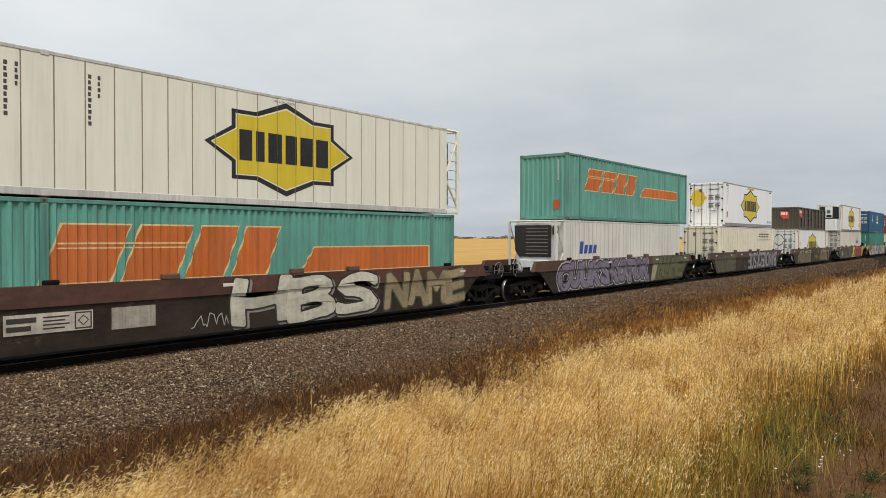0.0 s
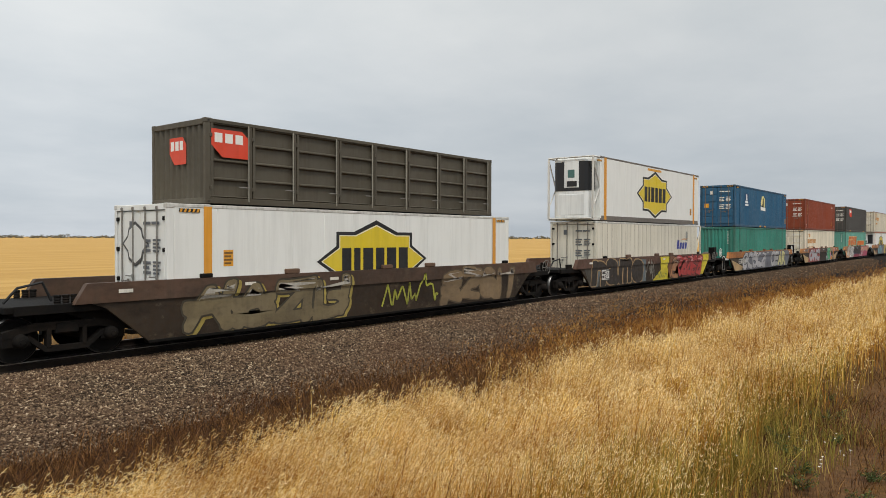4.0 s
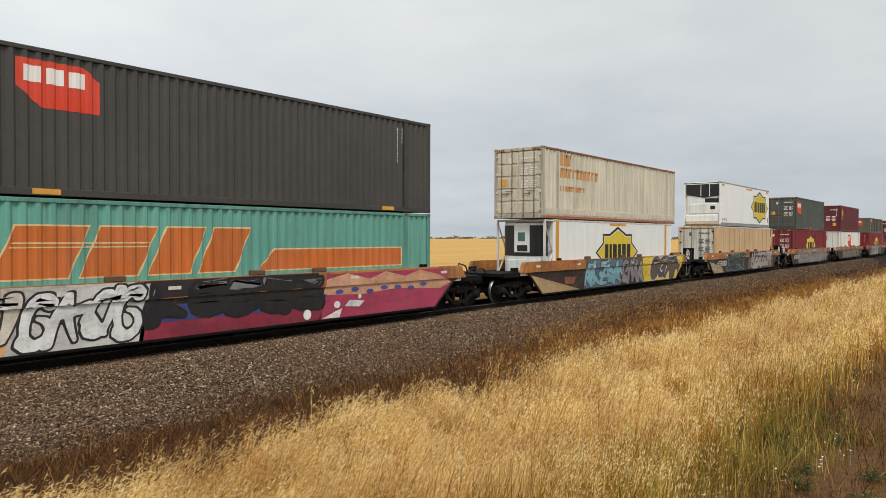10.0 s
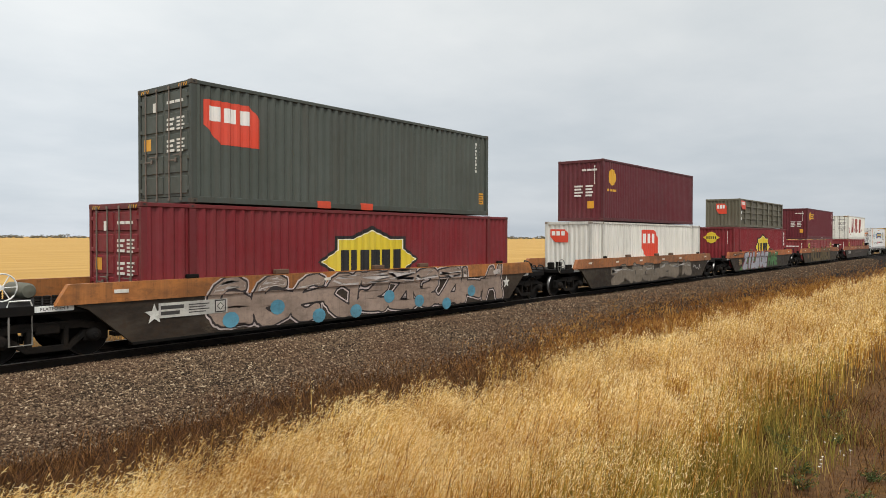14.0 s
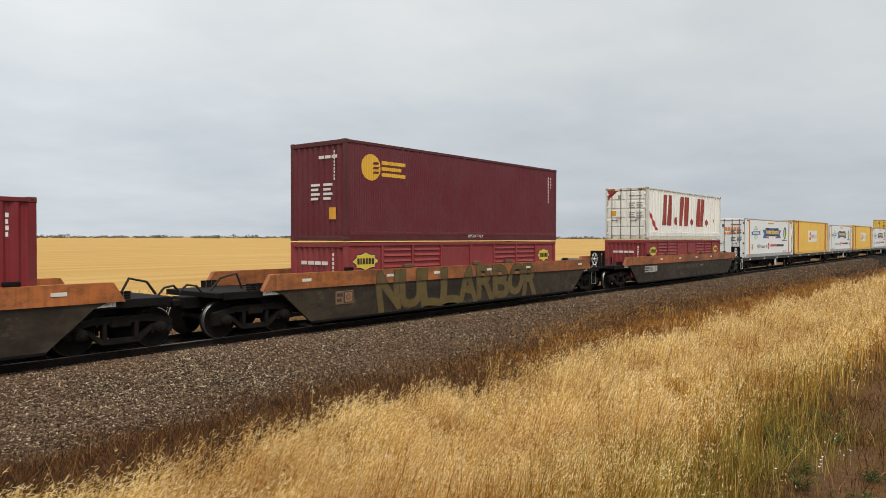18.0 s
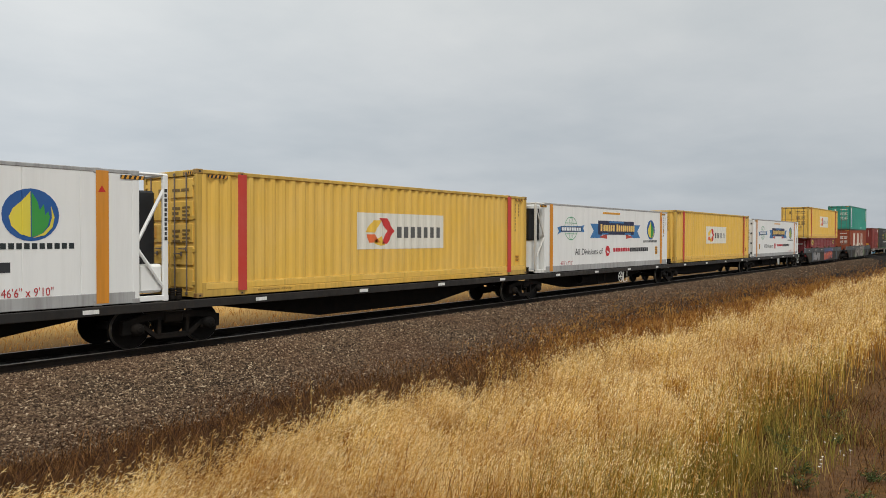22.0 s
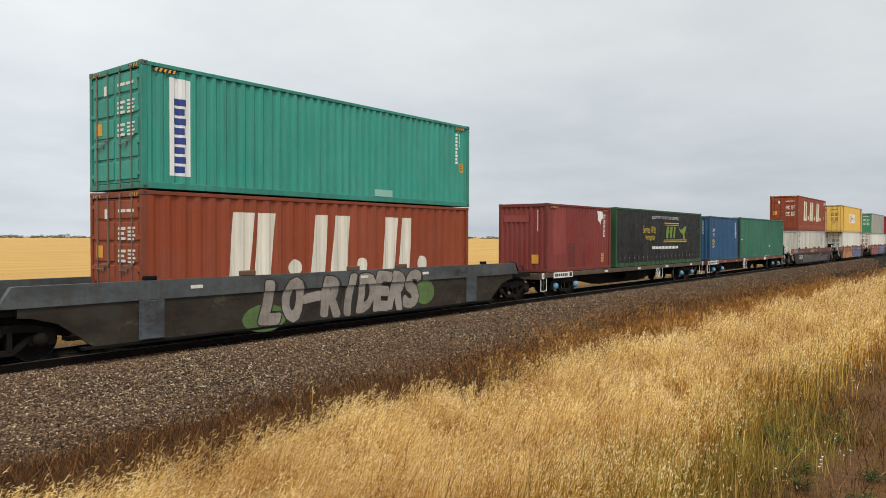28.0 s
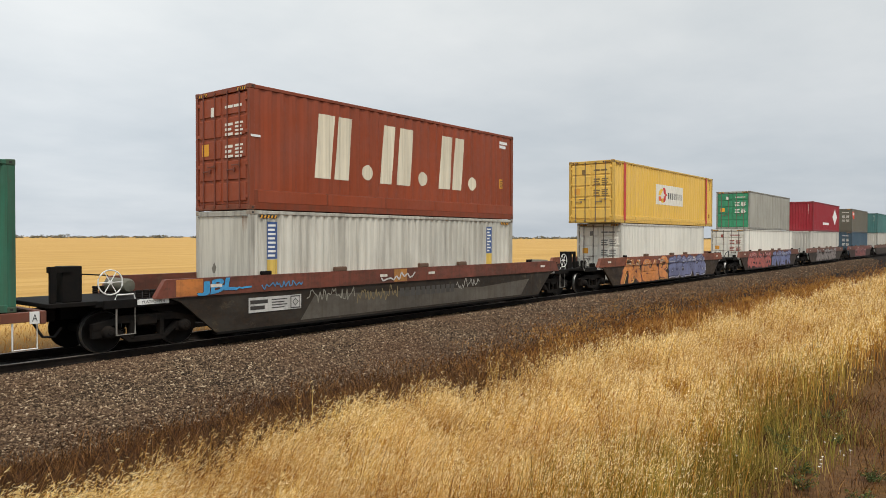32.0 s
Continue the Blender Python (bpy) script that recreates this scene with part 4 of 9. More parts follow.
def door_pair(root, L, H, mat, style="iso", rod=None, hinge=None, writing=None):
    """Two leaves with lock rods, handles and hinges at the end x = 0."""
    rod, hinge = rod or (M_RODS if style == "iso" else mat), hinge or mat
    wd = (W - 0.26) / 2

    def leaf():
        mb = MB().box(0.0, wd - 0.008, 0.035, 0.075, 0.165, H - 0.165, 0.006)
        if style != "iso":
            mb.box(0.03, wd - 0.04, 0.027, 0.04, 0.20, H - 0.20, 0.006)
        return mb.mesh(mat)
    rodm = shared(("rod", H, rod.name), lambda: MB().tube([(0, 0, 0.06), (0, 0, H - 0.06)], 0.019, 7).box(-0.04, 0.04, -0.02, 0.02, 0.07, 0.13).box(-0.04, 0.04, -0.02, 0.02, H - 0.13, H - 0.07).mesh(rod))
    hand = shared(("hand", rod.name), lambda: MB().box(-0.02, 0.32, -0.03, -0.014, -0.015, 0.015, 0.005).box(0.28, 0.34, -0.034, 0.0, -0.05, 0.05, 0.006).mesh(rod))
    hin = shared(("hin", hinge.name), lambda: MB().box(-0.06, 0.09, -0.018, 0.03, -0.05, 0.05, 0.012).mesh(hinge))
    lm = shared(("leaf", H, style, mat.name), leaf)
    for k in (0, 1):
        dl = at_end(part("door", lm, None, root))
        dl.location = (0, W - 0.13 - k * wd, 0)
        if style == "iso":
            n = 5 if H > 2.7 else 4
            hh = (H - 0.36) / n
            pm = shared(("door_panel", H, mat.name), lambda: MB().box(0.05, wd - 0.06, 0.010, 0.040, 0.04, hh - 0.04, 0.016).mesh(mat))
            for i in range(n):
                part("door_panel", pm, None, dl, at=(0, 0, 0.19 + i * hh))
        for q in (0.24, 0.72):
            part("lock_rod", rodm, None, dl, at=(q * wd, -0.004, 0))
            part("handle", hand, None, dl, at=(q * wd - (0.3 if q > 0.5 else 0), -0.004, 1.05 + 0.12 * (q > 0.5)))
        for i in range(4):
            part("hinge", hin, None, dl, at=(0.0 if k == 0 else wd - 0.03, 0.02, 0.35 + i * (H - 0.7) / 3))
    if style == "iso":
        end_decal(root, "warning_label", [rect(W * 0.13, W * 0.26, H * 0.46, H * 0.56)], M_YELLOWP, 0.007, 0.010, "yellow warning label")
        for y0 in (0.16, W - 0.56):
            end_decal(root, "hazard_strip", [rect(y0, y0 + 0.4, H - 0.13, H - 0.05)], M_BLACK, 0.004, 0.0)
            end_decal(root, "hazard_marking", [slant(y0 + 0.02 + 0.1 * k, y0 + 0.07 + 0.1 * k, H - 0.128, H - 0.052, 0.03) for k in range(4)], M_YELLOWP, 0.007, 0.0)
    if writing:
        end_decal(root, "writing", bars(W * 0.56, H * 0.86, W * 0.3, 0.10, 1, 0.3, 2) + bars(W * 0.56, H * 0.72, W * 0.14, H * 0.12, 3) + bars(W * 0.74, H * 0.72, W * 0.14, H * 0.12, 4)
                  + bars(W * 0.56, H * 0.54, W * 0.14, H * 0.12, 3) + bars(W * 0.74, H * 0.54, W * 0.14, H * 0.12, 4) + [rect(W * 0.3, W * 0.38, H * 0.78, H * 0.86)], writing, 0.007, 0.010 if style == "iso" else 0.014)


def dry(label, u, L, z, H, col, pitch=0.278, depth=0.036, doors=True, spans=(), dirt=0.35, rust=0.15, writing=(225, 222, 210), y=NEAR_Y, cast=None, rod=None, door_col=None, low=0.0, flat_end=False):
    """A corrugated steel container."""
    root = moving("shipping_container", u, y, z, label, "container", GROUP)
    mat = paint(*col, dirt=dirt, rust=rust)
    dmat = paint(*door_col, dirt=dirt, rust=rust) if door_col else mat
    cast = cast or paint(*[int(0.55 * c + q) for c, q in zip(col, (38, 26, 18))], dirt=0.5, rust=0.6)
    edge = paint(*[int(0.92 * c) for c in col], dirt=min(0.6, dirt + 0.2), rust=min(0.7, rust + 0.3))
    frame_parts(root, L, H, edge, spans=spans, cast=cast, rail=max(0.16, low))
    prof = corrugated(pitch, depth * 1.3, 0.16, 0.012)
    sheet = wall_sheet(prof, 0.14, L - 0.14, max(0.15, low), H - 0.08).mesh(mat)
    part("side_wall", sheet, None, root)
    fw = part("side_wall", sheet, None, root, at=(L, W, 0))
    fw.rotation_euler = (0, 0, radians(180))
    endm = shared(("endm", H, mat.name), lambda: wall_sheet(corrugated(0.25, 0.045, 0.1, 0.02), 0.10, W - 0.10, 0.14, H - 0.14).mesh(mat))
    at_end(part("end_wall", endm, None, root), L)
    wm = paint(*writing, dirt=0.15) if writing else None
    if doors:
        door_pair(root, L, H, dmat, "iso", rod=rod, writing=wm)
    else:
        at_end(part("end_wall", MB().box(0.10, W - 0.10, 0.03, 0.07, 0.14, H - 0.14, 0.01) if flat_end else endm, mat if flat_end else None, root))
        if wm and not flat_end:
            end_decal(root, "writing", bars(W * 0.80, H * 0.9, 0.05, 0.9, 9, 0.3), wm, y=0.014)
    if low:
        for k in range(int(L / 2.4)):
            part("repair_panel", MB().box(0.25 + 2.4 * k, 0.25 + 2.4 * k + 2.34, -0.006, 0.02, 0.19, low - 0.02, 0.006), mat, root)
    return root, prof, mat


def side_numbers(root, L, H, prof, col=(228, 226, 216), vertical=True, x=None):
    m = paint(*col, dirt=0.15)
    x = L - 0.75 if x is None else x
    if vertical:
        decal(root, "writing", bars(x, H - 0.3, 0.07, 1.1, 9, 0.3) + bars(x + 0.2, H - 0.3, 0.06, 0.5, 4, 0.3), m, prof)
    else:
        decal(root, "writing", bars(x, H - 0.25, 0.5, 0.24, 2, 0.3), m, prof)


def warn_label(root, x, z, prof, w=0.28, h=0.40):
    decal(root, "warning_label", [rect(x, x + w, z, z + h)], M_YELLOWP, prof, label="small orange warning label")
    decal(root, "label_print", bars(x + 0.02, z + h - 0.03, w - 0.04, h - 0.06, 4), paint(120, 84, 30, 0.2), prof, 0.007)


def chevrons(root, L, H, prof=None):
    """Black and yellow hazard strips at the upper corners."""
    for x0 in (0.3, L - 0.85):
        decal(root, "hazard_strip", [rect(x0, x0 + 0.55, H - 0.20, H - 0.115)], M_BLACK, None, 0.005)
        decal(root, "hazard_marking", [slant(x0 + 0.01 + 0.11 * k, x0 + 0.065 + 0.11 * k, H - 0.199, H - 0.116, 0.035) for k in range(5)], M_YELLOWP, None, 0.008)


def fox_star(root, x, zt, w, h, prof, dark=(26, 26, 27), zlow=None, mid=True):
    """The yellow star badge with a black rim and six plain black bars."""
    cz = zt - h / 2
    w, h = 1.05 * w, 1.05 * h
    a, b = w / 2, h / 2

    def ring(k):
        A, B = a - k * 1.35, b - k * 1.15
        pts = [(-A, 0), (-0.69 * A, 0.36 * B), (-0.69 * A, 0.70 * B), (-0.40 * A, 0.70 * B), (0, B), (0.40 * A, 0.70 * B), (0.69 * A, 0.70 * B), (0.69 * A, 0.36 * B), (A, 0)]
        pts = pts + [(p, -q) for p, q in reversed(pts[1:-1])]
        return [(x + p, cz + q) for p, q in pts]
    m_bk, m_ye = paint(*dark, dirt=0.1), paint(214, 188, 32, dirt=0.15)
    decal(root, "badge_rim", [ring(0)], m_bk, prof, 0.004, "black rim of a star-shaped badge")
    decal(root, "badge_field", [ring(0.115 * w / 4.6)], m_ye, prof, 0.007, "bright yellow star-shaped field")
    decal(root, "badge_line", [ring(0.118 * w / 4.6)], paint(228, 224, 200, dirt=0.1), prof, 0.0085, "thin pale inner line")
    decal(root, "badge_field", [ring(0.150 * w / 4.6)], m_ye, prof, 0.010)
    ww, hh = 0.60 * w, 0.31 * h
    out, cur = [], x - ww / 2
    for f, g in ((0.13, 0.04), (0.09, 0.04), (0.15, 0.04), (0.13, 0.04), (0.15, 0.04), (0.15, 0.0)):
        out.append(rect(cur, cur + f * ww, cz - hh / 2, cz + hh / 2))
        cur += (f + g) * ww
    decal(root, "badge_bars", out, m_bk, prof, 0.013, "plain black bars across the badge")


def ring_band(x, z, rx, rz, w, n=28):
    """A thin round line as short quads."""
    P = [(math.cos(6.2832 * i / n), math.sin(6.2832 * i / n)) for i in range(n + 1)]
    return [[(x + a[0] * rx, z + a[1] * rz), (x + b[0] * rx, z + b[1] * rz), (x + b[0] * (rx - w), z + b[1] * (rz - w)), (x + a[0] * (rx - w), z + a[1] * (rz - w))] for a, b in zip(P, P[1:])]


def toll_word(root, x, z, w, h, prof):
    """Orange slanted blocks and a long stripe with a pale outline."""
    m_or, m_pa = paint(204, 108, 40, dirt=0.35), paint(226, 198, 140, dirt=0.2)
    k, s = h, w / 6.1
    shapes = [slant(0.1 * s, 1.5 * s, 0.0, k, 0.45 * s), slant(1.75 * s, 3.0 * s, 0, k, 0.45 * s), slant(3.25 * s, 4.25 * s, 0.0, k, 0.45 * s), slant(4.5 * s, 5.5 * s, 0.0, k, 0.45 * s)]
    grow = lambda P, g: [(p + (g if p > sum(q[0] for q in P) / len(P) else -g), r + (g if r > sum(q[1] for q in P) / len(P) else -g)) for p, r in P]
    move = lambda P: [(x + p, z + q) for p, q in P]
    decal(root, "block_outline", [move(grow(P, 0.035)) for P in shapes], m_pa, prof, 0.004)
    decal(root, "slanted_block", [move(P) for P in shapes], m_or, prof, 0.007, "slanted orange block")
    decal(root, "pale_lines", [move(slant(0.45 * s, 3.3 * s, 0.66 * k, 0.69 * k, 0)), move(slant(0.42 * s, 3.3 * s, 0.58 * k, 0.605 * k, 0))], m_pa, prof, 0.010)


def toll_stripe(root, x0, x1, z0, z1, prof):
    m_or, m_pa = paint(204, 108, 40, dirt=0.35), paint(226, 198, 140, dirt=0.2)
    q = [(x0, z0), (x1, z0), (x1, z1), (x0 + 0.5, z1)]
    decal(root, "stripe_outline", [[(x0 - 0.06, z0 - 0.035), (x1 + 0.035, z0 - 0.035), (x1 + 0.035, z1 + 0.035), (x0 + 0.47, z1 + 0.035)]], m_pa, prof, 0.004)
    decal(root, "stripe", [q], m_or, prof, 0.007, "long orange stripe")


def big_blocks(root, prof, col, x, z, h, slash=False):
    """Three tall painted shapes, each with a round dot."""
    m = paint(*col, dirt=0.25)
    blocks = [slant(x + b, x + b + w, z, z + h, 0.16) for b, w in ((0.30, 0.62), (1.05, 0.55), (2.95, 0.5), (3.7, 0.62), (5.80, 0.6), (6.55, 0.5))]
    decal(root, "painted_block", blocks, m, prof, 0.006, "plain slanted painted block")
    decal(root, "painted_dot", [disc(x + 2.4, z + 0.16 * h, 0.23), disc(x + 4.95, z + 0.15 * h, 0.23), disc(x + 7.7, z + 0.15 * h, 0.24)], m, prof, 0.006)


def scf_patch(root, x, z, w, h, prof, end=False):
    m_or, m_w = paint(214, 66, 36, dirt=0.12), paint(232, 228, 220, dirt=0.1)
    P = [(x, z + 0.42 * h), (x + 0.28 * w, z), (x + w, z), (x + w, z + 0.72 * h), (x + 0.8 * w, z + h), (x, z + h)]
    B = [rect(x + (0.08 + 0.27 * k) * w, x + (0.28 + 0.27 * k) * w, z + 0.52 * h, z + 0.86 * h) for k in range(3)]
    f = (lambda n, p, m, l: end_decal(root, n, p, m, l, 0.014)) if end else (lambda n, p, m, l: decal(root, n, p, m, prof, l))
    f("badge_patch", [P], m_or, 0.005)
    f("badge_bars", B, m_w, 0.008)


def unit_parts(root, x0, H, deep, kind="visor"):
    """A cooling machine at the end x = 0, in a tubular frame (visor, grille) or flush with the wall (dome)."""
    m_case = paint(228, 230, 226, dirt=0.2)
    framed = kind != "dome"
    z0, z1 = 0.15, H - (0.16 if framed else 0.10)
    y0, y1 = 0.24 if framed else 0.05, W - (0.24 if framed else 0.05)
    zm = z0 + (z1 - z0) * 0.46

    def plan(r, g=0.0):
        """Outline of the casing from above, its outer corners rounded."""
        pts = [(deep, y0 - g)]
        for k in range(6):
            a = math.pi / 2 * k / 5
            pts.append((x0 - g + r - r * math.sin(a), y0 - g + r - r * math.cos(a)))
        return pts + [(p, y0 + y1 - q) for p, q in reversed(pts)]

    def drum(r, g, za, zb, lift=0.0):
        """A casing with rounded upright corners; lift: how far its top leans back."""
        lo, n = plan(r, g), len(plan(r, g))
        vs = [(x, y, za) for x, y in lo] + [(x + (lift if x < deep - 0.01 else 0.0), y, zb) for x, y in lo]
        return MB().add(vs, [(i, (i + 1) % n, n + (i + 1) % n, n + i) for i in range(n)] + [tuple(range(n)), tuple(range(n, 2 * n))])
    r = min(0.32, deep - x0 - 0.02)
    case = part("cooling_unit", drum(r, 0.0, z0, z1), m_case, root, "white cooling unit", smooth=True)
    mid = (y0 + y1) / 2
    if kind == "visor":
        part("grille", drum(r, 0.012, zm, z1 - 0.10), M_GLASSY, case, "black wraparound grille of the cooling unit", smooth=True)
        part("panel", MB().box(x0 - 0.03, x0 + 0.02, mid - 0.42, mid + 0.36, zm + 0.14, z1 - 0.02, 0.02), m_case, case, "white centre panel")
        part("control_box", MB().box(x0 - 0.042, x0 - 0.02, mid - 0.32, mid + 0.2, zm + 0.20, zm + 0.46, 0.01), M_GLASSY, case, "dark control window")
        part("badge", MB().box(x0 - 0.036, x0 - 0.02, mid - 0.2, mid + 0.16, zm + 0.62, zm + 1.0, 0.005), paint(70, 110, 104, 0.1), case, "small square badge")
        part("lower_panel", MB().box(x0 - 0.012, x0 + 0.02, mid - 0.7, mid + 0.7, z0 + 0.12, zm - 0.16, 0.02), m_case, case)
    elif kind == "grille":
        out = [(y0 + 0.06, zm - 0.06), (y1 - 0.30, zm - 0.06), (y1 - 0.10, zm + 0.2), (y1 - 0.06, z1 - 0.08), (y0 + 0.06, z1 - 0.08)]
        g = MB()
        n = len(out)
        g.add([(x0 - 0.035, y, z) for y, z in out] + [(x0 + 0.02, y, z) for y, z in out], [tuple(range(n))] + [(i, (i + 1) % n, n + (i + 1) % n, n + i) for i in range(n)])
        part("grille", g, M_GLASSY, case, "black grille of the cooling unit")
        sl = shared("unit_slat", lambda: MB().box(-0.06, -0.03, 0.0, 1.1, -0.018, 0.018, 0.008).mesh(M_GREYSTEEL))
        for i in range(8):
            part("louvre", sl, None, case, at=(x0, y0 + 0.2, zm + 0.08 + i * (z1 - zm - 0.3) / 7))
        part("side_grille", MB().prism([(x0 + 0.05, z1 - 0.5), (x0 + 0.05, z1 - 0.1), (deep - 0.02, z1 - 0.1), (deep - 0.02, z1 - 0.38)], y0 - 0.02, y0 + 0.02), M_GLASSY, case, "black side grille")
        part("lower_panel", MB().box(x0 - 0.02, x0 + 0.02, y0 + 0.2, y1 - 0.3, z0 + 0.1, zm - 0.2, 0.03), m_case, case)
    else:
        # black upper corner with a slanting lower edge, white fairing below
        g = MB()
        out = [(y0 + 0.04, zm + 0.62), (y0 + 1.0, zm + 0.50), (y1 - 0.12, zm + 0.72), (y1 - 0.12, z1 - 0.06), (y0 + 0.04, z1 - 0.06)]
        g.add([(x0 - 0.03, y, z) for y, z in out] + [(x0 + 0.02, y, z) for y, z in out], [(0, 1, 2, 3, 4)] + [(i, (i + 1) % 5, 5 + (i + 1) % 5, 5 + i) for i in range(5)])
        part("grille", g, M_GLASSY, case, "black grille of the cooling unit")
        for y in (y0 + 0.62, y0 + 1.2):
            part("grille_bar", MB().box(x0 - 0.045, x0 - 0.02, y, y + 0.05, zm + 0.6, z1 - 0.08, 0.006), m_case, case)
        part("grille", MB().box(x0 - 0.03, x0 + 0.02, y0 + 0.06, y0 + 0.95, zm + 0.18, zm + 0.46, 0.03), M_GLASSY, case, "black grille of the cooling unit")
        part("fairing", MB().box(x0 - 0.10, x0 + 0.02, y0 + 0.06, y1 - 0.10, z0 + 0.12, z0 + 0.62, 0.08), m_case, case, "rounded white fairing")
        part("fairing", MB().box(x0 - 0.05, x0 + 0.02, y0 + 0.04, y1 - 0.35, z0 + 0.68, zm + 0.1, 0.04), m_case, case, "rounded white fairing")
        part("hatch", MB().box(x0 - 0.06, x0 + 0.01, y0 + 0.25, y0 + 0.6, zm - 0.3, zm - 0.05, 0.02), M_GLASSY, case)
    if framed:
        r = 0.045
        fr = paint(218, 216, 208, dirt=0.35, rust=0.15)
        for y in (0.05, W - 0.05):
            part("frame_post", MB().box(0, 0.09, y - 0.045, y + 0.045, 0.1, H - 0.1, 0.01), fr, root)
            part("frame_bar", MB().tube([(0.04, y, H - 0.06), (deep + 0.1, y, H - 0.06)], r, 6), fr, root)
            part("frame_brace", MB().tube([(0.05, y, H * 0.95), (deep + 0.1, y, H * 0.52)], 0.032, 6), fr, root)
            part("frame_brace", MB().tube([(0.05, y, H * 0.20), (deep + 0.1, y, H * 0.50)], 0.032, 6), fr, root)
            part("frame_bar", MB().box(0.0, deep + 0.1, y - 0.04, y + 0.04, 0.02, 0.16, 0.01), fr, root)
        part("frame_bar", MB().tube([(0.04, 0.05, H - 0.06), (0.04, W - 0.05, H - 0.06)], r, 6), fr, root)
        part("frame_bar", MB().tube([(0.04, 0.05, 0.1), (0.04, W - 0.05, 0.1)], r, 6), fr, root)


def reefer(label, u, L, z, H, col, pitch=1.1, left="doors", right="plain", bands=(), spans=(), dirt=0.3, rust=0.0, ribbed=False, frame_col=(206, 204, 196), y=NEAR_Y, deep=0.62, door_col=None, unit="visor", rail=0.17):
    """An insulated container with smooth or finely ribbed panel walls."""
    root = moving("refrigerated_container", u, y, z, label, "container", GROUP)
    mat, fm = paint(*col, dirt=dirt * 0.6, rust=rust), paint(*frame_col, dirt=0.4, rust=rust * 0.5 + 0.05)
    x0 = deep + 0.08 if left == "frame" else 0.0
    x1 = L - 0.42 if right in ("frame", "ladder") else L
    L0 = L
    if right in ("frame", "ladder"):
        L = L + 0.28
    # body
    part("underframe", MB().box(x0 + 0.06, x1 - 0.06, 0.07, W - 0.07, 0.02, 0.14), fm, root)
    part("roof", MB().box(x0 + 0.02, x1 - 0.02, 0.02, W - 0.02, H - 0.05, H - 0.012, 0.01), mat, root)
    for yy in (0.0, W - 0.06):
        part("bottom_rail", MB().box(x0 + 0.1, x1 - 0.1, yy, yy + 0.06, 0.012, rail, 0.01), fm, root, "grey bottom rail")
        part("top_rail", MB().box(x0 + 0.1, x1 - 0.1, yy, yy + 0.06, H - 0.09, H - 0.006, 0.012), fm, root, "grey top rail")
    prof = grooved(pitch, 0.030, 0.050, x0 + 0.2, 0.010) if pitch < 0.7 else grooved(pitch, 0.022, 0.010, x0 + 0.2, 0.010)
    sheet = wall_sheet(prof, x0 + 0.1, x1 - 0.1, rail - 0.01, H - 0.08).mesh(mat)
    part("side_wall", sheet, None, root)
    fw = part("side_wall", sheet, None, root, at=(x0 + x1, W, 0))
    fw.rotation_euler = (0, 0, radians(180))
    if pitch < 0.7:
        # dark strips over the joints: the grooves' shade put into colour, with some rust
        n = int((x1 - x0 - 0.4) / pitch)
        seams = [rect(x0 + 0.2 + pitch * (k + 1) - 0.024, x0 + 0.2 + pitch * (k + 1) - 0.006, rail + 0.02, H - 0.12) for k in range(n)]
        part("wall_seams", painted(seams, Profile(1000.0, [(0, 0), (1, 0)], -500, 0.016)), paint(140, 120, 96, 0.4, 0.2), root)["kind"] = "stuff"
    for xx in (x0, x1 - 0.16):
        for yy in (0.002, W - 0.102):
            part("corner_post", MB().box(xx, xx + 0.16, yy, yy + 0.10, 0.1, H - 0.1, 0.012), mat, root)
    part("end_wall", MB().box(x1 - 0.08, x1 - 0.004, 0.1, W - 0.1, 0.02, H - 0.02, 0.01), mat, root)
    if left == "frame":
        part("end_wall", MB().box(x0 + 0.004, x0 + 0.08, 0.1, W - 0.1, 0.02, H - 0.02, 0.01), mat, root)
        unit_parts(root, 0.10, H, deep, unit)
    elif left == "unit":
        unit_parts(root, -0.03, H, 0.3, "dome")
    else:
        for zz in (0.012, H - 0.15):
            part("end_header" if zz > 1 else "end_sill", MB().box(0.0, 0.1, 0.1, W - 0.1, zz, zz + 0.14, 0.01), mat, root)
        door_pair(root, L0, H, paint(*door_col, dirt=dirt) if door_col else mat, "smooth", rod=M_GREYSTEEL, hinge=M_DARK, writing=paint(96, 100, 104, 0.2))
    if right in ("frame", "ladder"):
        for yy in (0.05, W - 0.05):
            part("frame_post", MB().box(L - 0.13, L - 0.01, yy - 0.045, yy + 0.045, 0.0, H - 0.04, 0.012), mat, root)
            part("frame_bar", MB().tube([(x1 - 0.05, yy, H - 0.05), (L - 0.03, yy, H - 0.05)], 0.04, 6), mat, root)
            part("frame_brace", MB().tube([(x1 - 0.05, yy, H * 0.45), (L - 0.05, yy, H * 0.9)], 0.04, 6), mat, root)
            part("frame_brace", MB().tube([(x1 - 0.05, yy, H * 0.42), (L - 0.05, yy, H * 0.08)], 0.04, 6), mat, root)
            part("frame_bar", MB().box(x1 - 0.1, L, yy - 0.04, yy + 0.04, 0.02, 0.14, 0.01), mat, root)
        for k in range(8 if right == "ladder" else 0):
            part("ladder_rung", MB().tube([(x1 - 0.03, 0.05, 0.25 + k * (H - 0.4) / 8), (L - 0.05, 0.05, 0.25 + k * (H - 0.4) / 8)], 0.018, 5), fm, root)
        part("frame_bar", MB().tube([(L - 0.05, 0.05, H - 0.05), (L - 0.05, W - 0.05, H - 0.05)], 0.04, 6), fm, root)
        part("cooling_unit", MB().box(x1, L - 0.1, 0.4, W - 0.4, 0.3, H - 0.4, 0.05), M_GLASSY, root, "dark cooling unit")
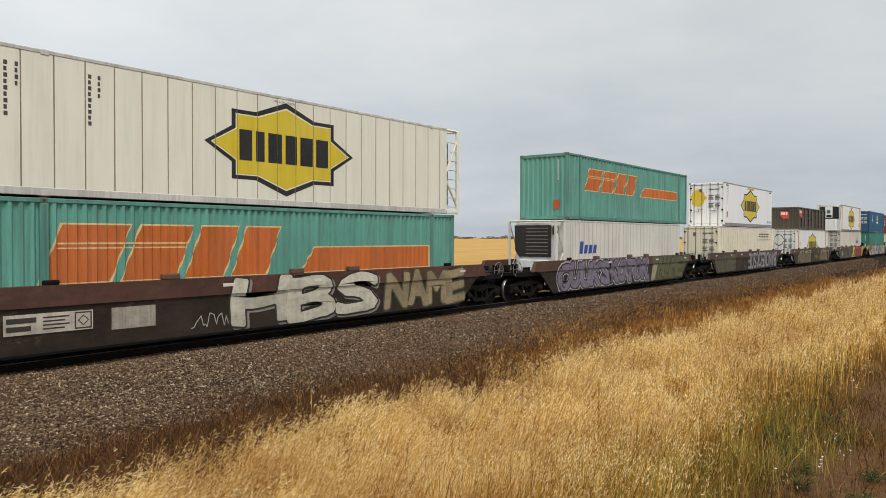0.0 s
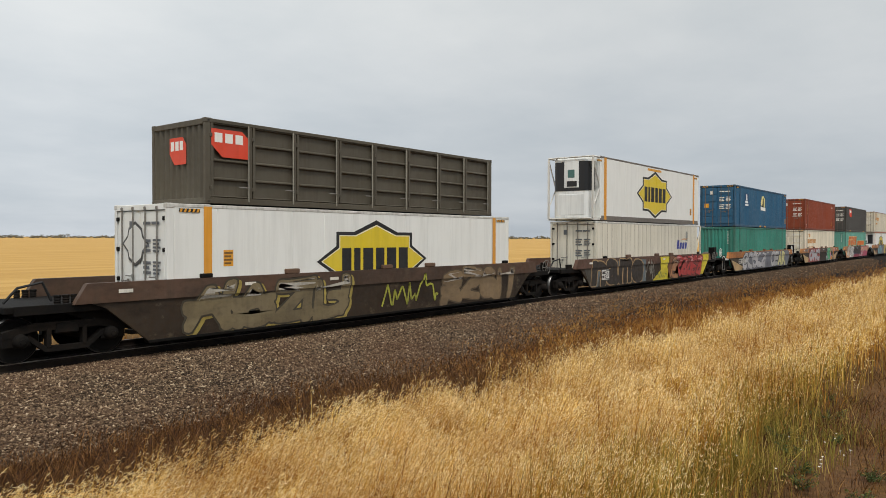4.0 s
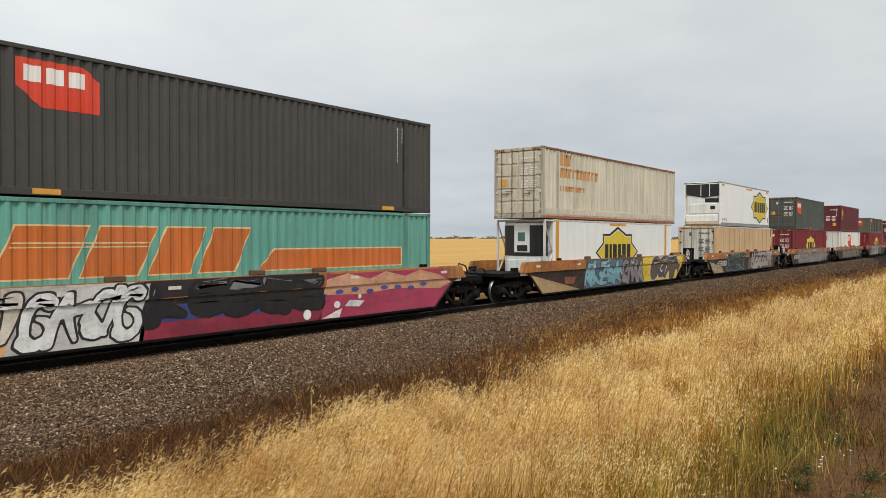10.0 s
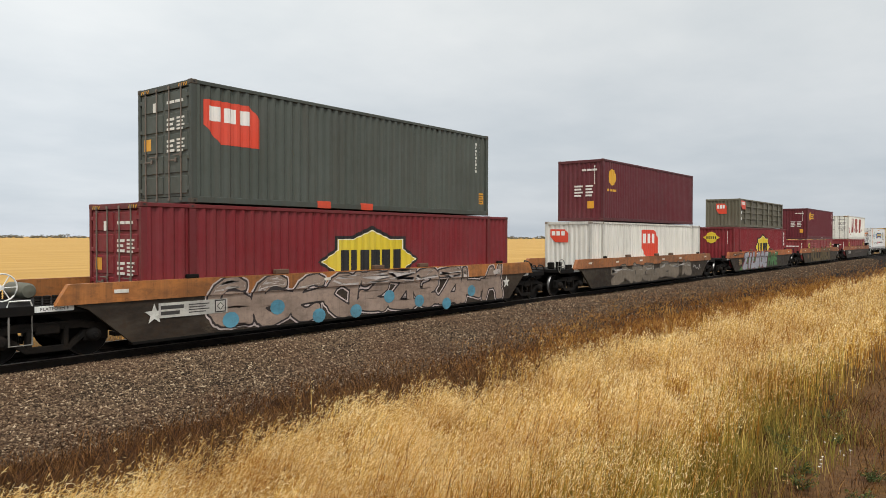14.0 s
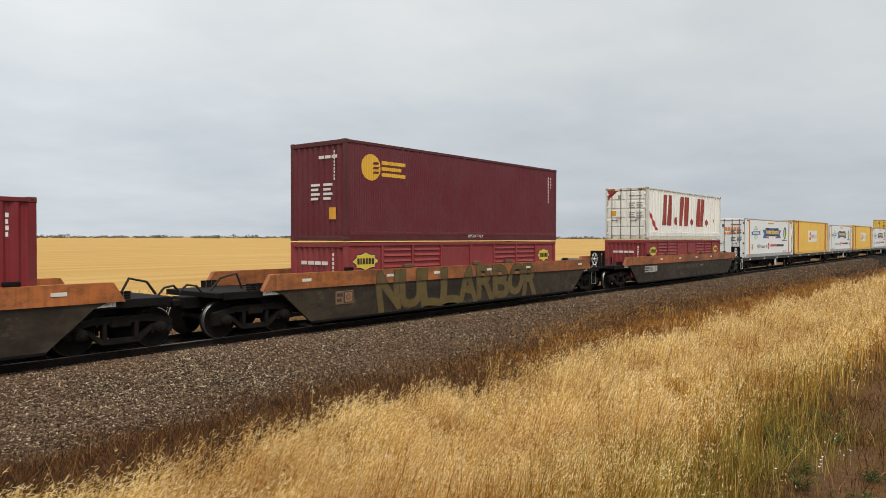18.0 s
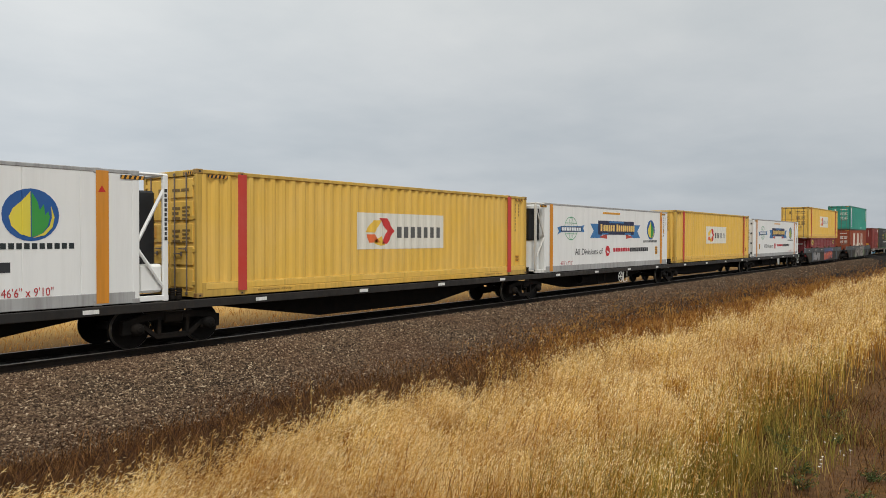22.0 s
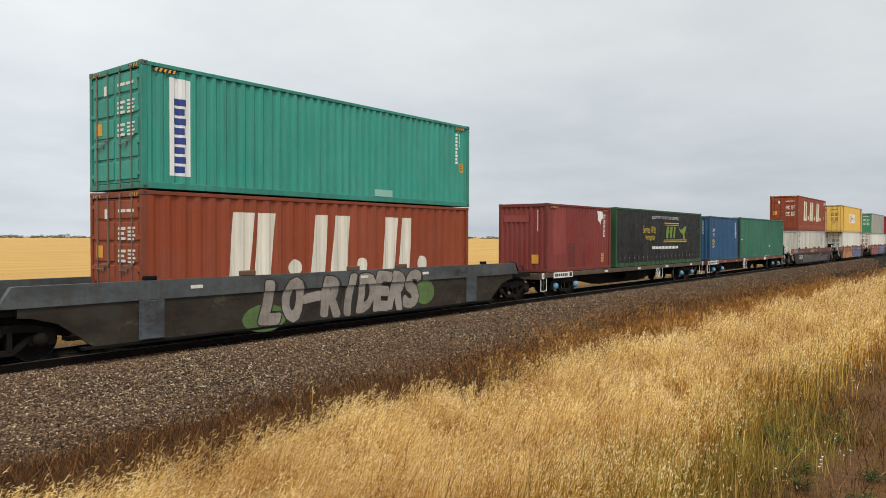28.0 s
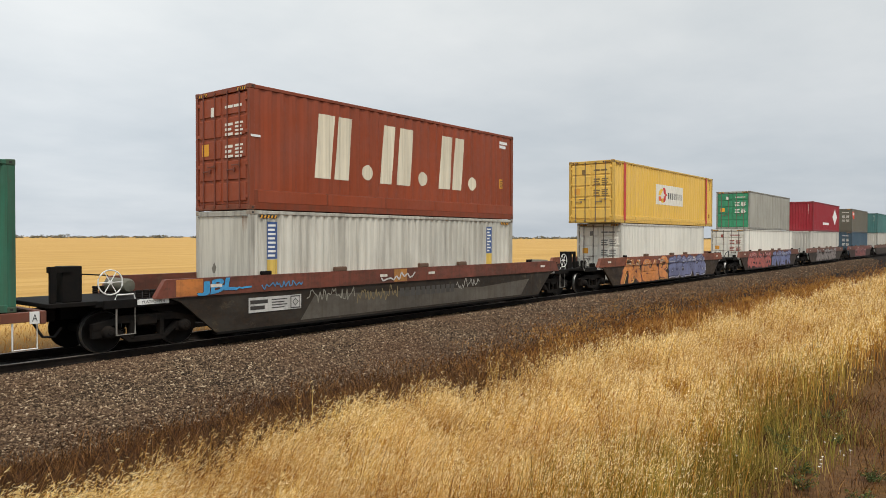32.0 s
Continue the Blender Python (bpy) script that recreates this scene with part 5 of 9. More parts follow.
        if right == "frame":
            decal(root, "writing", bars(L - 0.105, H - 0.35, 0.07, 1.2, 11, 0.3), paint(52, 52, 54, 0.1), FLAT, 0.002)
            part("fuel_tank", MB().box(x1 + 0.02, L - 0.08, 0.1, 0.38, 0.2, 0.85, 0.06), mat, root, "white fuel tank")
    cs = shared(("cast", fm.name), lambda: MB().box(0, 0.178, 0, 0.162, 0, 0.118, 0.014).mesh(fm))
    for xx in [x0 - 0.002, x1 - 0.176] + [s for s in spans]:
        for zz in (0, H - 0.114):
            for yy in (-0.005, W - 0.157):
                part("corner_casting", cs, None, root, at=(xx, yy, zz))
    for k, (bx, bw, bc) in enumerate(bands):
        decal(root, "post_band", [rect(bx, bx + bw, 0.05, H - 0.05)], paint(*bc, dirt=0.2), None, 0.006, "coloured vertical post band")
    return root, prof, mat


def side_door_box(label, u, L, z, H, col, seams, y=NEAR_Y):
    """A low container whose side is a row of folding doors."""
    root = moving("side_door_container", u, y, z, label, "container", GROUP)
    mat = paint(*col, dirt=0.4, rust=0.12)
    frame_parts(root, L, H, mat)
    endm = wall_sheet(corrugated(0.25, 0.045, 0.1, 0.02), 0.10, W - 0.10, 0.14, H - 0.14).mesh(mat)
    at_end(part("end_wall", endm, None, root))
    at_end(part("end_wall", endm, None, root), L)
    part("side_wall", MB().box(0.14, L - 0.14, W - 0.06, W - 0.02, 0.15, H - 0.08), mat, root)
    rodm = MB().tube([(0, 0, 0.08), (0, 0, H - 0.08)], 0.02, 6).mesh(paint(150, 146, 132, 0.4))
    for a, b in zip(seams, seams[1:]):
        w = b - a
        mb = MB().box(0.015, w - 0.015, 0.085, 0.12, 0.17, H - 0.10, 0.006)
        hh = (H - 0.27) / 4
        d = part("door", mb, mat, root, at=(a, 0, 0))
        for xx in (0.015, w - 0.09):
            part("door_stile", MB().box(xx, xx + 0.075, 0.0, 0.09, 0.17, H - 0.10, 0.008), mat, d)
        for k in range(5):
            zz = 0.17 + k * hh
            part("door_rib", MB().box(0.09, w - 0.09, 0.012, 0.09, max(0.17, zz - 0.035), min(H - 0.10, zz + 0.035), 0.02), mat, d)
        part("lock_rod", rodm, None, d, at=(w - 0.13, -0.012, 0))
        part("handle", MB().box(w - 0.42, w - 0.1, -0.03, -0.012, 0.42, 0.45, 0.005), M_GREYSTEEL, d)
        for zz in (0.4, H - 0.4):
            part("hinge", MB().box(-0.03, 0.05, -0.015, 0.02, zz - 0.05, zz + 0.05, 0.01), mat, d)
    return root, mat


def louvre_box(label, u, L, z, H, col, y=NEAR_Y):
    """A low container whose side has recessed plain and louvred panels."""
    root = moving("louvred_container", u, y, z, label, "container", GROUP)
    mat = paint(*col, dirt=0.35, rust=0.08)
    frame_parts(root, L, H, mat)
    endm = wall_sheet(corrugated(0.25, 0.045, 0.1, 0.02), 0.10, W - 0.10, 0.14, H - 0.14).mesh(mat)
    at_end(part("end_wall", endm, None, root))
    at_end(part("end_wall", endm, None, root), L)
    part("side_wall", MB().box(0.14, L - 0.14, W - 0.06, W - 0.02, 0.15, H - 0.08), mat, root)
    part("side_wall", MB().box(0.14, L - 0.14, 0.05, 0.09, 0.15, H - 0.08), mat, root)
    seams = [0.14, 1.6, 3.03, 4.5, 6.18, 7.67, 9.2, 10.62, L - 0.14]
    kinds = "plvppvlp"
    for i, (a, b) in enumerate(zip(seams, seams[1:])):
        part("panel_post", MB().box(a - 0.05, a + 0.05, 0.0, 0.07, 0.15, H - 0.09, 0.01), mat, root)
        if kinds[i] == "p":
            part("plain_panel", MB().box(a + 0.08, b - 0.08, 0.03, 0.07, 0.22, H - 0.18, 0.012), mat, root)
        else:
            lv = shared(("lv", round(b - a, 2), mat.name), lambda: MB().add([(0.09, 0.05, 0.0), (b - a - 0.09, 0.05, 0.0), (b - a - 0.09, 0.012, -0.07), (0.09, 0.012, -0.07), (0.09, 0.05, -0.10), (b - a - 0.09, 0.05, -0.10)], [(0, 1, 2, 3), (3, 2, 5, 4)]).mesh(mat))
            n = 9
            for k in range(n):
                part("louvre", lv, None, root, at=(a, 0, H - 0.18 - k * (H - 0.38) / n))
    end_decal(root, "writing", bars(0.5, H * 0.72, 1.2, 0.14, 1, 0.2, 4) + bars(W - 0.55, H * 0.85, 0.08, 0.9, 7, 0.3), paint(226, 216, 206, 0.2), y=0.014)
    fox_star(root, 0.87, 1.68, 1.12, 0.56, Profile(1000, [(0, 0), (1, 0)], 0, 0.026))
    fox_star(root, 11.28, 1.68, 1.0, 0.54, Profile(1000, [(0, 0), (1, 0)], 0, 0.026))
    return root, mat


def curtain_box(label, u, L, z, H, y=NEAR_Y):
    """A black curtain-sided container in a green frame, with straps and buckles."""
    root = moving("curtain_sided_container", u, y, z, label, "container", GROUP)
    gm, bk = paint(34, 86, 46, dirt=0.35), paint(13, 14, 15, dirt=0.06, rough=0.6)
    frame_parts(root, L, H, gm, rail=0.20)
    sheet = MB()
    n = 90
    vs = []
    for i in range(n + 1):
        x = 0.18 + (L - 0.36) * i / n
        wob = 0.012 * math.sin(x * 5.1) + 0.006 * math.sin(x * 13.0)
        vs += [(x, 0.020 - 0.006 + wob * 0.25, 0.20), (x, 0.002 + wob, H * 0.35), (x, 0.004 + wob * 0.6, H * 0.7), (x, 0.022, H - 0.06)]
    sheet.add(vs, [(4 * i + k, 4 * i + 4 + k, 4 * i + 5 + k, 4 * i + 1 + k) for i in range(n) for k in range(3)])
    part("curtain", sheet, bk, root, "taut black vinyl curtain", smooth=True)
    part("side_wall", MB().box(0.14, L - 0.14, W - 0.06, W - 0.02, 0.15, H - 0.08), bk, root)
    part("end_wall", MB().box(0.02, 0.08, 0.1, W - 0.1, 0.14, H - 0.14), gm, root)
    part("end_wall", MB().box(L - 0.08, L - 0.02, 0.1, W - 0.1, 0.14, H - 0.14), gm, root)
    st = MB().box(-0.02, 0.02, -0.022, -0.008, 0.05, 0.62, 0.003).mesh(paint(60, 62, 60, 0.3))
    bu = MB().box(-0.03, 0.03, -0.036, -0.02, 0.40, 0.50, 0.006).mesh(M_GREYSTEEL)
    for i in range(21):
        s = part("strap", st, None, root, at=(0.4 + (L - 0.8) * i / 20, 0, 0))
        part("buckle", bu, None, s)
    return root


def cream_word(root, prof, col, x, rows):
    """Faded painted bars in rows."""
    m = paint(*col, dirt=0.3)
    out = []
    rng = random.Random(3)
    for x0, x1, z0, z1, n in rows:
        w = (x1 - x0) / n
        for k in range(n):
            out.append(rect(x0 + k * w, x0 + k * w + w * rng.uniform(0.5, 0.78), z0, z1))
            if (k + len(out)) % 3 == 0:
                out.append(rect(x0 + k * w + w * 0.4, x0 + k * w + w * 0.9, z0 + (z1 - z0) * 0.72, z1 - 0.003))
    decal(root, "faded_blocks", out, m, prof, 0.005, "row of faded orange painted blocks")


# ---- wagons ----
WHEELS = []          # (wheelset, place along its bogie)
RW = 0.46            # wheel radius
SIDE_Y = -1.312      # outer face of a well's side
CHORD_Y = -1.350     # outer face of its top chord
FLAT = Profile(1000.0, [(0, 0), (1, 0)], -500, 0)


def wheelset_mesh():
    mb = MB()
    half = [(0.0, -1.02), (0.075, -1.02), (0.075, -0.84), (0.12, -0.825), (0.12, -0.815), (0.30, -0.775), (0.385, -0.800), (0.40, -0.815), (RW - 0.014, -0.818)]
    prof = half + [(RW, -0.800), (RW + 0.004, -0.73), (RW + 0.028, -0.715), (RW + 0.028, -0.69), (0.40, -0.69), (0.38, -0.70), (0.12, -0.72), (0.09, -0.66), (0.09, 0.66)]
    full = prof + [(r, -y) for r, y in reversed(prof[:-1])]
    mb.lathe(full, 28)
    me = mb.mesh(M_WHEEL, True)
    me.materials.append(M_TREAD)
    n, m = 28, len(half)
    for k in (m - 1, m, len(full) - 2 - m, len(full) - 1 - m):
        for i in range(n):
            if 0 <= k * n + i < len(me.polygons):
                me.polygons[k * n + i].material_index = 1
    return me


def bogie(wagon, x, cap=None):
    """A three-piece bogie: two cast side frames, bolster, springs, two wheelsets."""
    b = new("bogie")
    b.parent = wagon
    b.location = (x, 0, 0)
    b["label"] = "dirty cast-steel bogie"

    def frame_mesh():
        mb = MB()
        top = [(-1.22, 0.66), (-0.62, 0.80), (0.62, 0.80), (1.22, 0.66), (1.22, 0.52), (0.66, 0.64), (-0.66, 0.64), (-1.22, 0.52)]
        mb.prism(top, -0.08, 0.08)
        mb.prism([(-1.22, 0.62), (-1.22, 0.36), (-0.70, 0.36), (-0.74, 0.56)], -0.07, 0.07)
        mb.prism([(1.22, 0.62), (1.22, 0.36), (0.70, 0.36), (0.74, 0.56)], -0.07, 0.07)
        mb.prism([(-0.74, 0.46), (-0.42, 0.20), (0.42, 0.20), (0.74, 0.46), (0.74, 0.58), (0.40, 0.31), (-0.40, 0.31), (-0.74, 0.58)], -0.08, 0.08)
        mb.box(-0.40, -0.31, -0.09, 0.09, 0.28, 0.70, 0.01).box(0.31, 0.40, -0.09, 0.09, 0.28, 0.70, 0.01)
        return mb.mesh(M_BOGIE)
    sf = shared("side_frame", frame_mesh)
    cp = cap or M_BOGIE
    capm = shared(("cap", cp.name), lambda: MB().lathe([(0.0, -0.17), (0.05, -0.17), (0.06, -0.15), (0.10, -0.145), (0.135, -0.11), (0.15, 0.0), (0.15, 0.06)], 16).mesh(cp, True))
    spr = shared("spring", lambda: MB().lathe([(0.0, 0.33), (0.07, 0.33), (0.075, 0.40), (0.06, 0.42), (0.075, 0.44), (0.06, 0.47), (0.075, 0.49), (0.06, 0.52), (0.075, 0.55), (0.07, 0.58), (0, 0.58)], 10).mesh(M_BOGIE, True))
    for y in (-1.0, 1.0):
        part("side_frame", sf, None, b, at=(0, y, 0))
        for xx in (-0.9, 0.9):
            o = part("axle_cap", capm, None, b, "pale blue axle box" if cap else "", at=(xx, y * 1.06, 0.47))
            if y > 0:
                o.rotation_euler = (0, 0, math.pi)
        for xx in (-0.17, 0.0, 0.17):
            s = part("spring", spr, None, b, at=(xx, y * 1.02, 0.30))
            s.rotation_euler = (radians(90), 0, 0)
            s.location = (xx, y * 1.02, 0.76)
    part("bolster", shared("bolster", lambda: MB().box(-0.24, 0.24, -1.1, 1.1, 0.55, 0.78, 0.03).box(-0.35, 0.35, -0.4, 0.4, 0.7, 0.92, 0.03).mesh(M_BOGIE)), None, b)
    part("brake_beam", shared("brake_beam", lambda: MB().box(-0.42, -0.36, -0.8, 0.8, 0.38, 0.48).box(0.36, 0.42, -0.8, 0.8, 0.38, 0.48).mesh(M_BOGIE)), None, b)
    wm = shared("wheelset", wheelset_mesh)
    for xx in (-0.9, 0.9):
        w = part("wheelset", wm, None, b, "steel wheelset with bright worn treads", at=(xx, 0, RW))
        WHEELS.append((w, xx))
    return b


def handwheel(wagon, x, y, z, r=0.27, mat=None):
    """A brake handwheel: rim, hub and six spokes."""
    mat = mat or M_GREYSTEEL
    rim = shared(("hw", r, mat.name), lambda: MB().tube([(r * math.cos(6.2832 * k / 20), 0, r * math.sin(6.2832 * k / 20)) for k in range(20)], 0.016, 6, True).mesh(mat, True))
    spoke = shared(("spoke", r, mat.name), lambda: MB().tube([(0, 0, 0), (r, 0, 0)], 0.011, 5).mesh(mat, True))
    hub = shared(("hub", mat.name), lambda: MB().lathe([(0.0, -0.03), (0.04, -0.03), (0.04, 0.06), (0, 0.06)], 8).mesh(mat, True))
    wheel = part("handwheel", rim, None, wagon, "spoked brake handwheel", at=(x, y, z))
    part("hub", hub, None, wheel)
    for k in range(6):
        part("spoke", spoke, None, wheel).rotation_euler = (0, -1.0472 * k, 0)


def clip_z(poly, lim, above):
    return [(b, a) for a, b in clip_x([(z, x) for x, z in poly], lim, above)]


def wagon_paint(wagon, name, polys, col, layer=0, dirt=0.25, label="", rough=0.55):
    """Paint shapes on a well's side; what lies over the top chord goes on the chord's own face."""
    mat = paint(*col, dirt=dirt, rough=rough, grime=0.3)
    low = [q for q in (clip_z(p, 1.135, False) for p in polys) if len(q) > 2]
    high = [q for q in (clip_z(p, 1.145, True) for p in polys) if len(q) > 2]
    lift = 0.003 + 0.0025 * layer
    if low:
        paint_parts(name, low, Profile(1000.0, [(0, 0), (1, 0)], -500, SIDE_Y), lift, mat, wagon, label)
    if high:
        paint_parts(name, high, Profile(1000.0, [(0, 0), (1, 0)], -500, CHORD_Y), lift, mat, wagon, label)


def wild_field(rng, w, h, spiky):
    """A distance field round two to four tapering strokes that hook into one another: an abstract sprayed shape."""
    r0 = 0.080 * min(w, 1.2) + 0.035
    L, R, B, T = -w * 0.36, w * 0.36, -h * 0.40, h * 0.40
    tip = r0 * (0.8 - 0.6 * spiky)

    def arc(cx, cz, rx, rz, a0, a1, n=7):
        return [(cx + rx * math.cos(a0 + (a1 - a0) * k / n), cz + rz * math.sin(a0 + (a1 - a0) * k / n)) for k in range(n + 1)]
    kinds = [
        lambda: [(L, T), (L + 0.06, B)],
        lambda: [(L - 0.04, B), (rng.uniform(L, 0), T * 0.9), (R, B)],
        lambda: arc(0.0, T * 0.45, R, T * 0.52, 2.6, -1.6),
        lambda: arc(0.0, B * 0.42, R, T * 0.55, 1.7, -2.4),
        lambda: [(L, T * 0.9), (R, T * 0.85), (L, B * 0.8), (R + 0.05, B * 0.9)],
        lambda: [(L, 0.0), (R * 1.1, rng.uniform(-0.2, 0.25) * h)],
        lambda: [(L, B * 0.2), (R, B)],
        lambda: [(R, T), (R * 0.8, B)],
        lambda: arc(0.0, 0.0, R, T * 0.95, 0.9, 5.3, 9),
    ]
    first = rng.choice((0, 1, 8, 4))
    lines = [kinds[first]()] + [kinds[k]() for k in rng.sample([2, 3, 5, 6, 7], rng.choice((1, 2, 2)))]
    step, m = 0.036, r0 + 0.2
    xs, ys = np.arange(-w / 2 - m, w / 2 + m, step), np.arange(-h / 2 - m, h / 2 + m, step)
    GX, GZ = np.meshgrid(xs, ys)
    field = np.full(GX.shape, 9.0)
    for line in lines:
        grow = rng.random() < 0.5
        for q, (a, b) in enumerate(zip(line, line[1:])):
            dx, dz = b[0] - a[0], b[1] - a[1]
            t = np.clip(((GX - a[0]) * dx + (GZ - a[1]) * dz) / max(dx * dx + dz * dz, 1e-9), 0, 1)
            s = (q + t) / (len(line) - 1)
            rad = tip + (r0 * 1.25 - tip) * (s if grow else 1 - s) ** 0.7
            # square-ended in part: a mix of round and boxy distance
            ex, ez = np.abs(GX - a[0] - t * dx), np.abs(GZ - a[1] - t * dz)
            field = np.minimum(field, 0.6 * np.hypot(ex, ez) + 0.4 * np.maximum(ex, ez) - rad)
    return field, xs, ys


def spray(wagon, name, pieces, col, lift, label=""):
    """Lays outline loops on the side and the chord as one coat of paint. pieces: (loops, place) with place a map of (x, z)."""
    for lim, above, y in ((1.135, False, SIDE_Y), (1.145, True, CHORD_Y)):
        mb = MB()
        for k, (loops, place) in enumerate(pieces):
            if not loops:
                continue
            pts = [place(p) for lp in loops for p in lp]
            for t in tessellate_polygon([[Vector((p[0], p[1], 0)) for p in lp] for lp in loops]):
                q = clip_z([pts[i] for i in t], lim, above)
                if len(q) > 2:
                    n = len(mb.v)
                    mb.v += [(x, y - lift - 0.0011 * (k % 3), z) for x, z in q]
                    mb.f.append(tuple(range(n, n + len(q))))
        if mb.f:
            o = part(name, mb, paint(*col, dirt=0.22, grime=0.3), wagon, label)
            o["kind"] = "stuff"


def graffiti(wagon, x0, x1, z0, z1, n, fill, line, seed, lean=0.1, shade=None, spiky=0.0, shine=None, second=None):
    """A run of n abstract shapes of hooked and tapering strokes, rimmed and overlapping, as wild sprayed lettering reads from afar."""
    rng = random.Random(seed)
    w = (x1 - x0) / n
    coats = {k: [] for k in ("drop", "key", "rim", "fill", "second", "shine")}
    for k in range(n):
        cx, cz = x0 + (k + 0.5) * w, (z0 + z1) / 2 + rng.uniform(-0.04, 0.04)
        hh = (z1 - z0) * rng.uniform(0.92, 1.06)
        field, xs, ys = wild_field(rng, w * 1.12, hh, spiky)
        L, a, b = rng.uniform(lean - 0.12, lean + 0.12), rng.uniform(0, 6), rng.uniform(0, 6)

        def place(p, dx=0.0, dz=0.0, cx=cx, cz=cz, L=L, a=a, b=b):
            x = cx + dx + p[0] + p[1] * L + 0.04 * math.sin(4 * p[1] + a)
            z = min(max(cz + dz + p[1] + 0.04 * math.sin(3 * p[0] + b), 0.236), 1.545)
            lim = 7.45 + 0.9 * max(0, z - 0.25)
            return (min(max(x, -lim), lim), z)
        outer, rim, inner = (contour(field - g, xs, ys) for g in (0.10, 0.062, 0.015))
        if shade:
            coats["drop"].append((rim, lambda p, place=place: place(p, 0.09, -0.06)))
        if shine:
            coats["key"].append((outer, place))
        coats["rim"].append((rim, place))
        coats["second" if second and rng.random() < 0.45 else "fill"].append((inner, place))
        # a pale glint along the upper part of each stroke
        glint = contour(np.abs(field + 0.05) - 0.011 + 9.0 * (ys[:, None] < 0.18 * hh), xs, ys)
        coats["shine"].append((glint, place))
    for key, name, col, lift in (("drop", "graffiti_shadow", shade, 0.003), ("key", "graffiti_keyline", shine, 0.0062), ("rim", "graffiti_outline", line, 0.0096), ("fill", "graffiti_fill", fill, 0.013), ("second", "graffiti_fill", second, 0.013),
                                 ("shine", "graffiti_glint", tuple(int(0.45 * q + 130) for q in fill), 0.0166)):
        if coats[key]:
            spray(wagon, name, coats[key], col, lift, "sprayed graffiti shapes" if key == "fill" else "")


def sprayed_letters(wagon, text, x0, x1, z0, z1, fill, line, seed, lean=0.0, shade=None, fat=0.07, rim=0.055, turned=False, second=None, key=None, spots=None):
    """Fat sprayed letters with dark rims, one part for each, laid over the side and its top chord."""
    rng = random.Random(seed)
    n = len(text)
    w = (x1 - x0) / n
    for k, ch in enumerate(text):
        if ch == " ":
            continue
        cx, cz = x0 + (k + 0.5) * w, (z0 + z1) / 2 + rng.uniform(-0.03, 0.03)
        sw, sh = w * rng.uniform(0.96, 1.08) - 1.6 * fat, (z1 - z0) * rng.uniform(0.94, 1.02) - 2 * fat
        if ch == "I":
            sw *= 0.5
        if ch == "-":
            sh *= 0.25
        L, a, b = lean + rng.uniform(-0.08, 0.08), rng.uniform(0, 6), rng.uniform(0, 6)
        outer, big, small = swollen(ch, sw, sh, (fat + rim + 0.05, fat + rim, fat), L, turned)

        def place(p, dx=0.0, dz=0.0):
            x = cx + dx + p[0] + 0.035 * math.sin(4 * p[1] + a)
            z = min(max(cz + dz + p[1] + 0.04 * math.sin(3.5 * p[0] + b), 0.236), 1.545)
            return (x, z)
        layer = 0.0011 * (k % 2)
        if shade:
            spray(wagon, "letter_shadow", [(big, lambda p: place(p, 0.07, -0.05))], shade, 0.003 + layer)
        if key:
            spray(wagon, "letter_keyline", [(outer, place)], key, 0.0056 + layer)
        spray(wagon, "letter_rim", [(big, place)], line, 0.0082 + layer)
        spray(wagon, "graffiti_letter", [(small, place)], second[1] if second and k >= second[0] else fill, 0.0108 + layer)
        if spots:
            dots = []
            for _ in range(16):
                px, pz, r = rng.uniform(-0.5, 0.5) * sw, rng.uniform(-0.5, 0.5) * sh, rng.uniform(0.02, 0.05)
                dots.append(([[(px + r * math.cos(6.2832 * i / 7), pz + r * math.sin(6.2832 * i / 7)) for i in range(7)]], place))
            spray(wagon, "paint_spots", dots, spots, 0.0136)


def scribble(wagon, x0, x1, z0, z1, col, seed, r=0.012, n=14):
    """A thin hand-sprayed loop tag, drawn as a flat wavy band."""
    rng = random.Random(seed)
    pts = [(x0 + (x1 - x0) * (i / n) + rng.uniform(-0.5, 0.5) * (x1 - x0) / n, rng.uniform(z0, z1)) for i in range(n + 1)]
    polys = []
    for (ax, az), (bx, bz) in zip(pts, pts[1:]):
        d = math.hypot(bx - ax, bz - az) + 1e-6
        ox, oz = -(bz - az) / d * r, (bx - ax) / d * r
        polys.append([(ax + ox, az + oz), (bx + ox, bz + oz), (bx - ox, bz - oz), (ax - ox, az - oz)])
    wagon_paint(wagon, "sprayed_tag", polys, col, 6, 0.1)


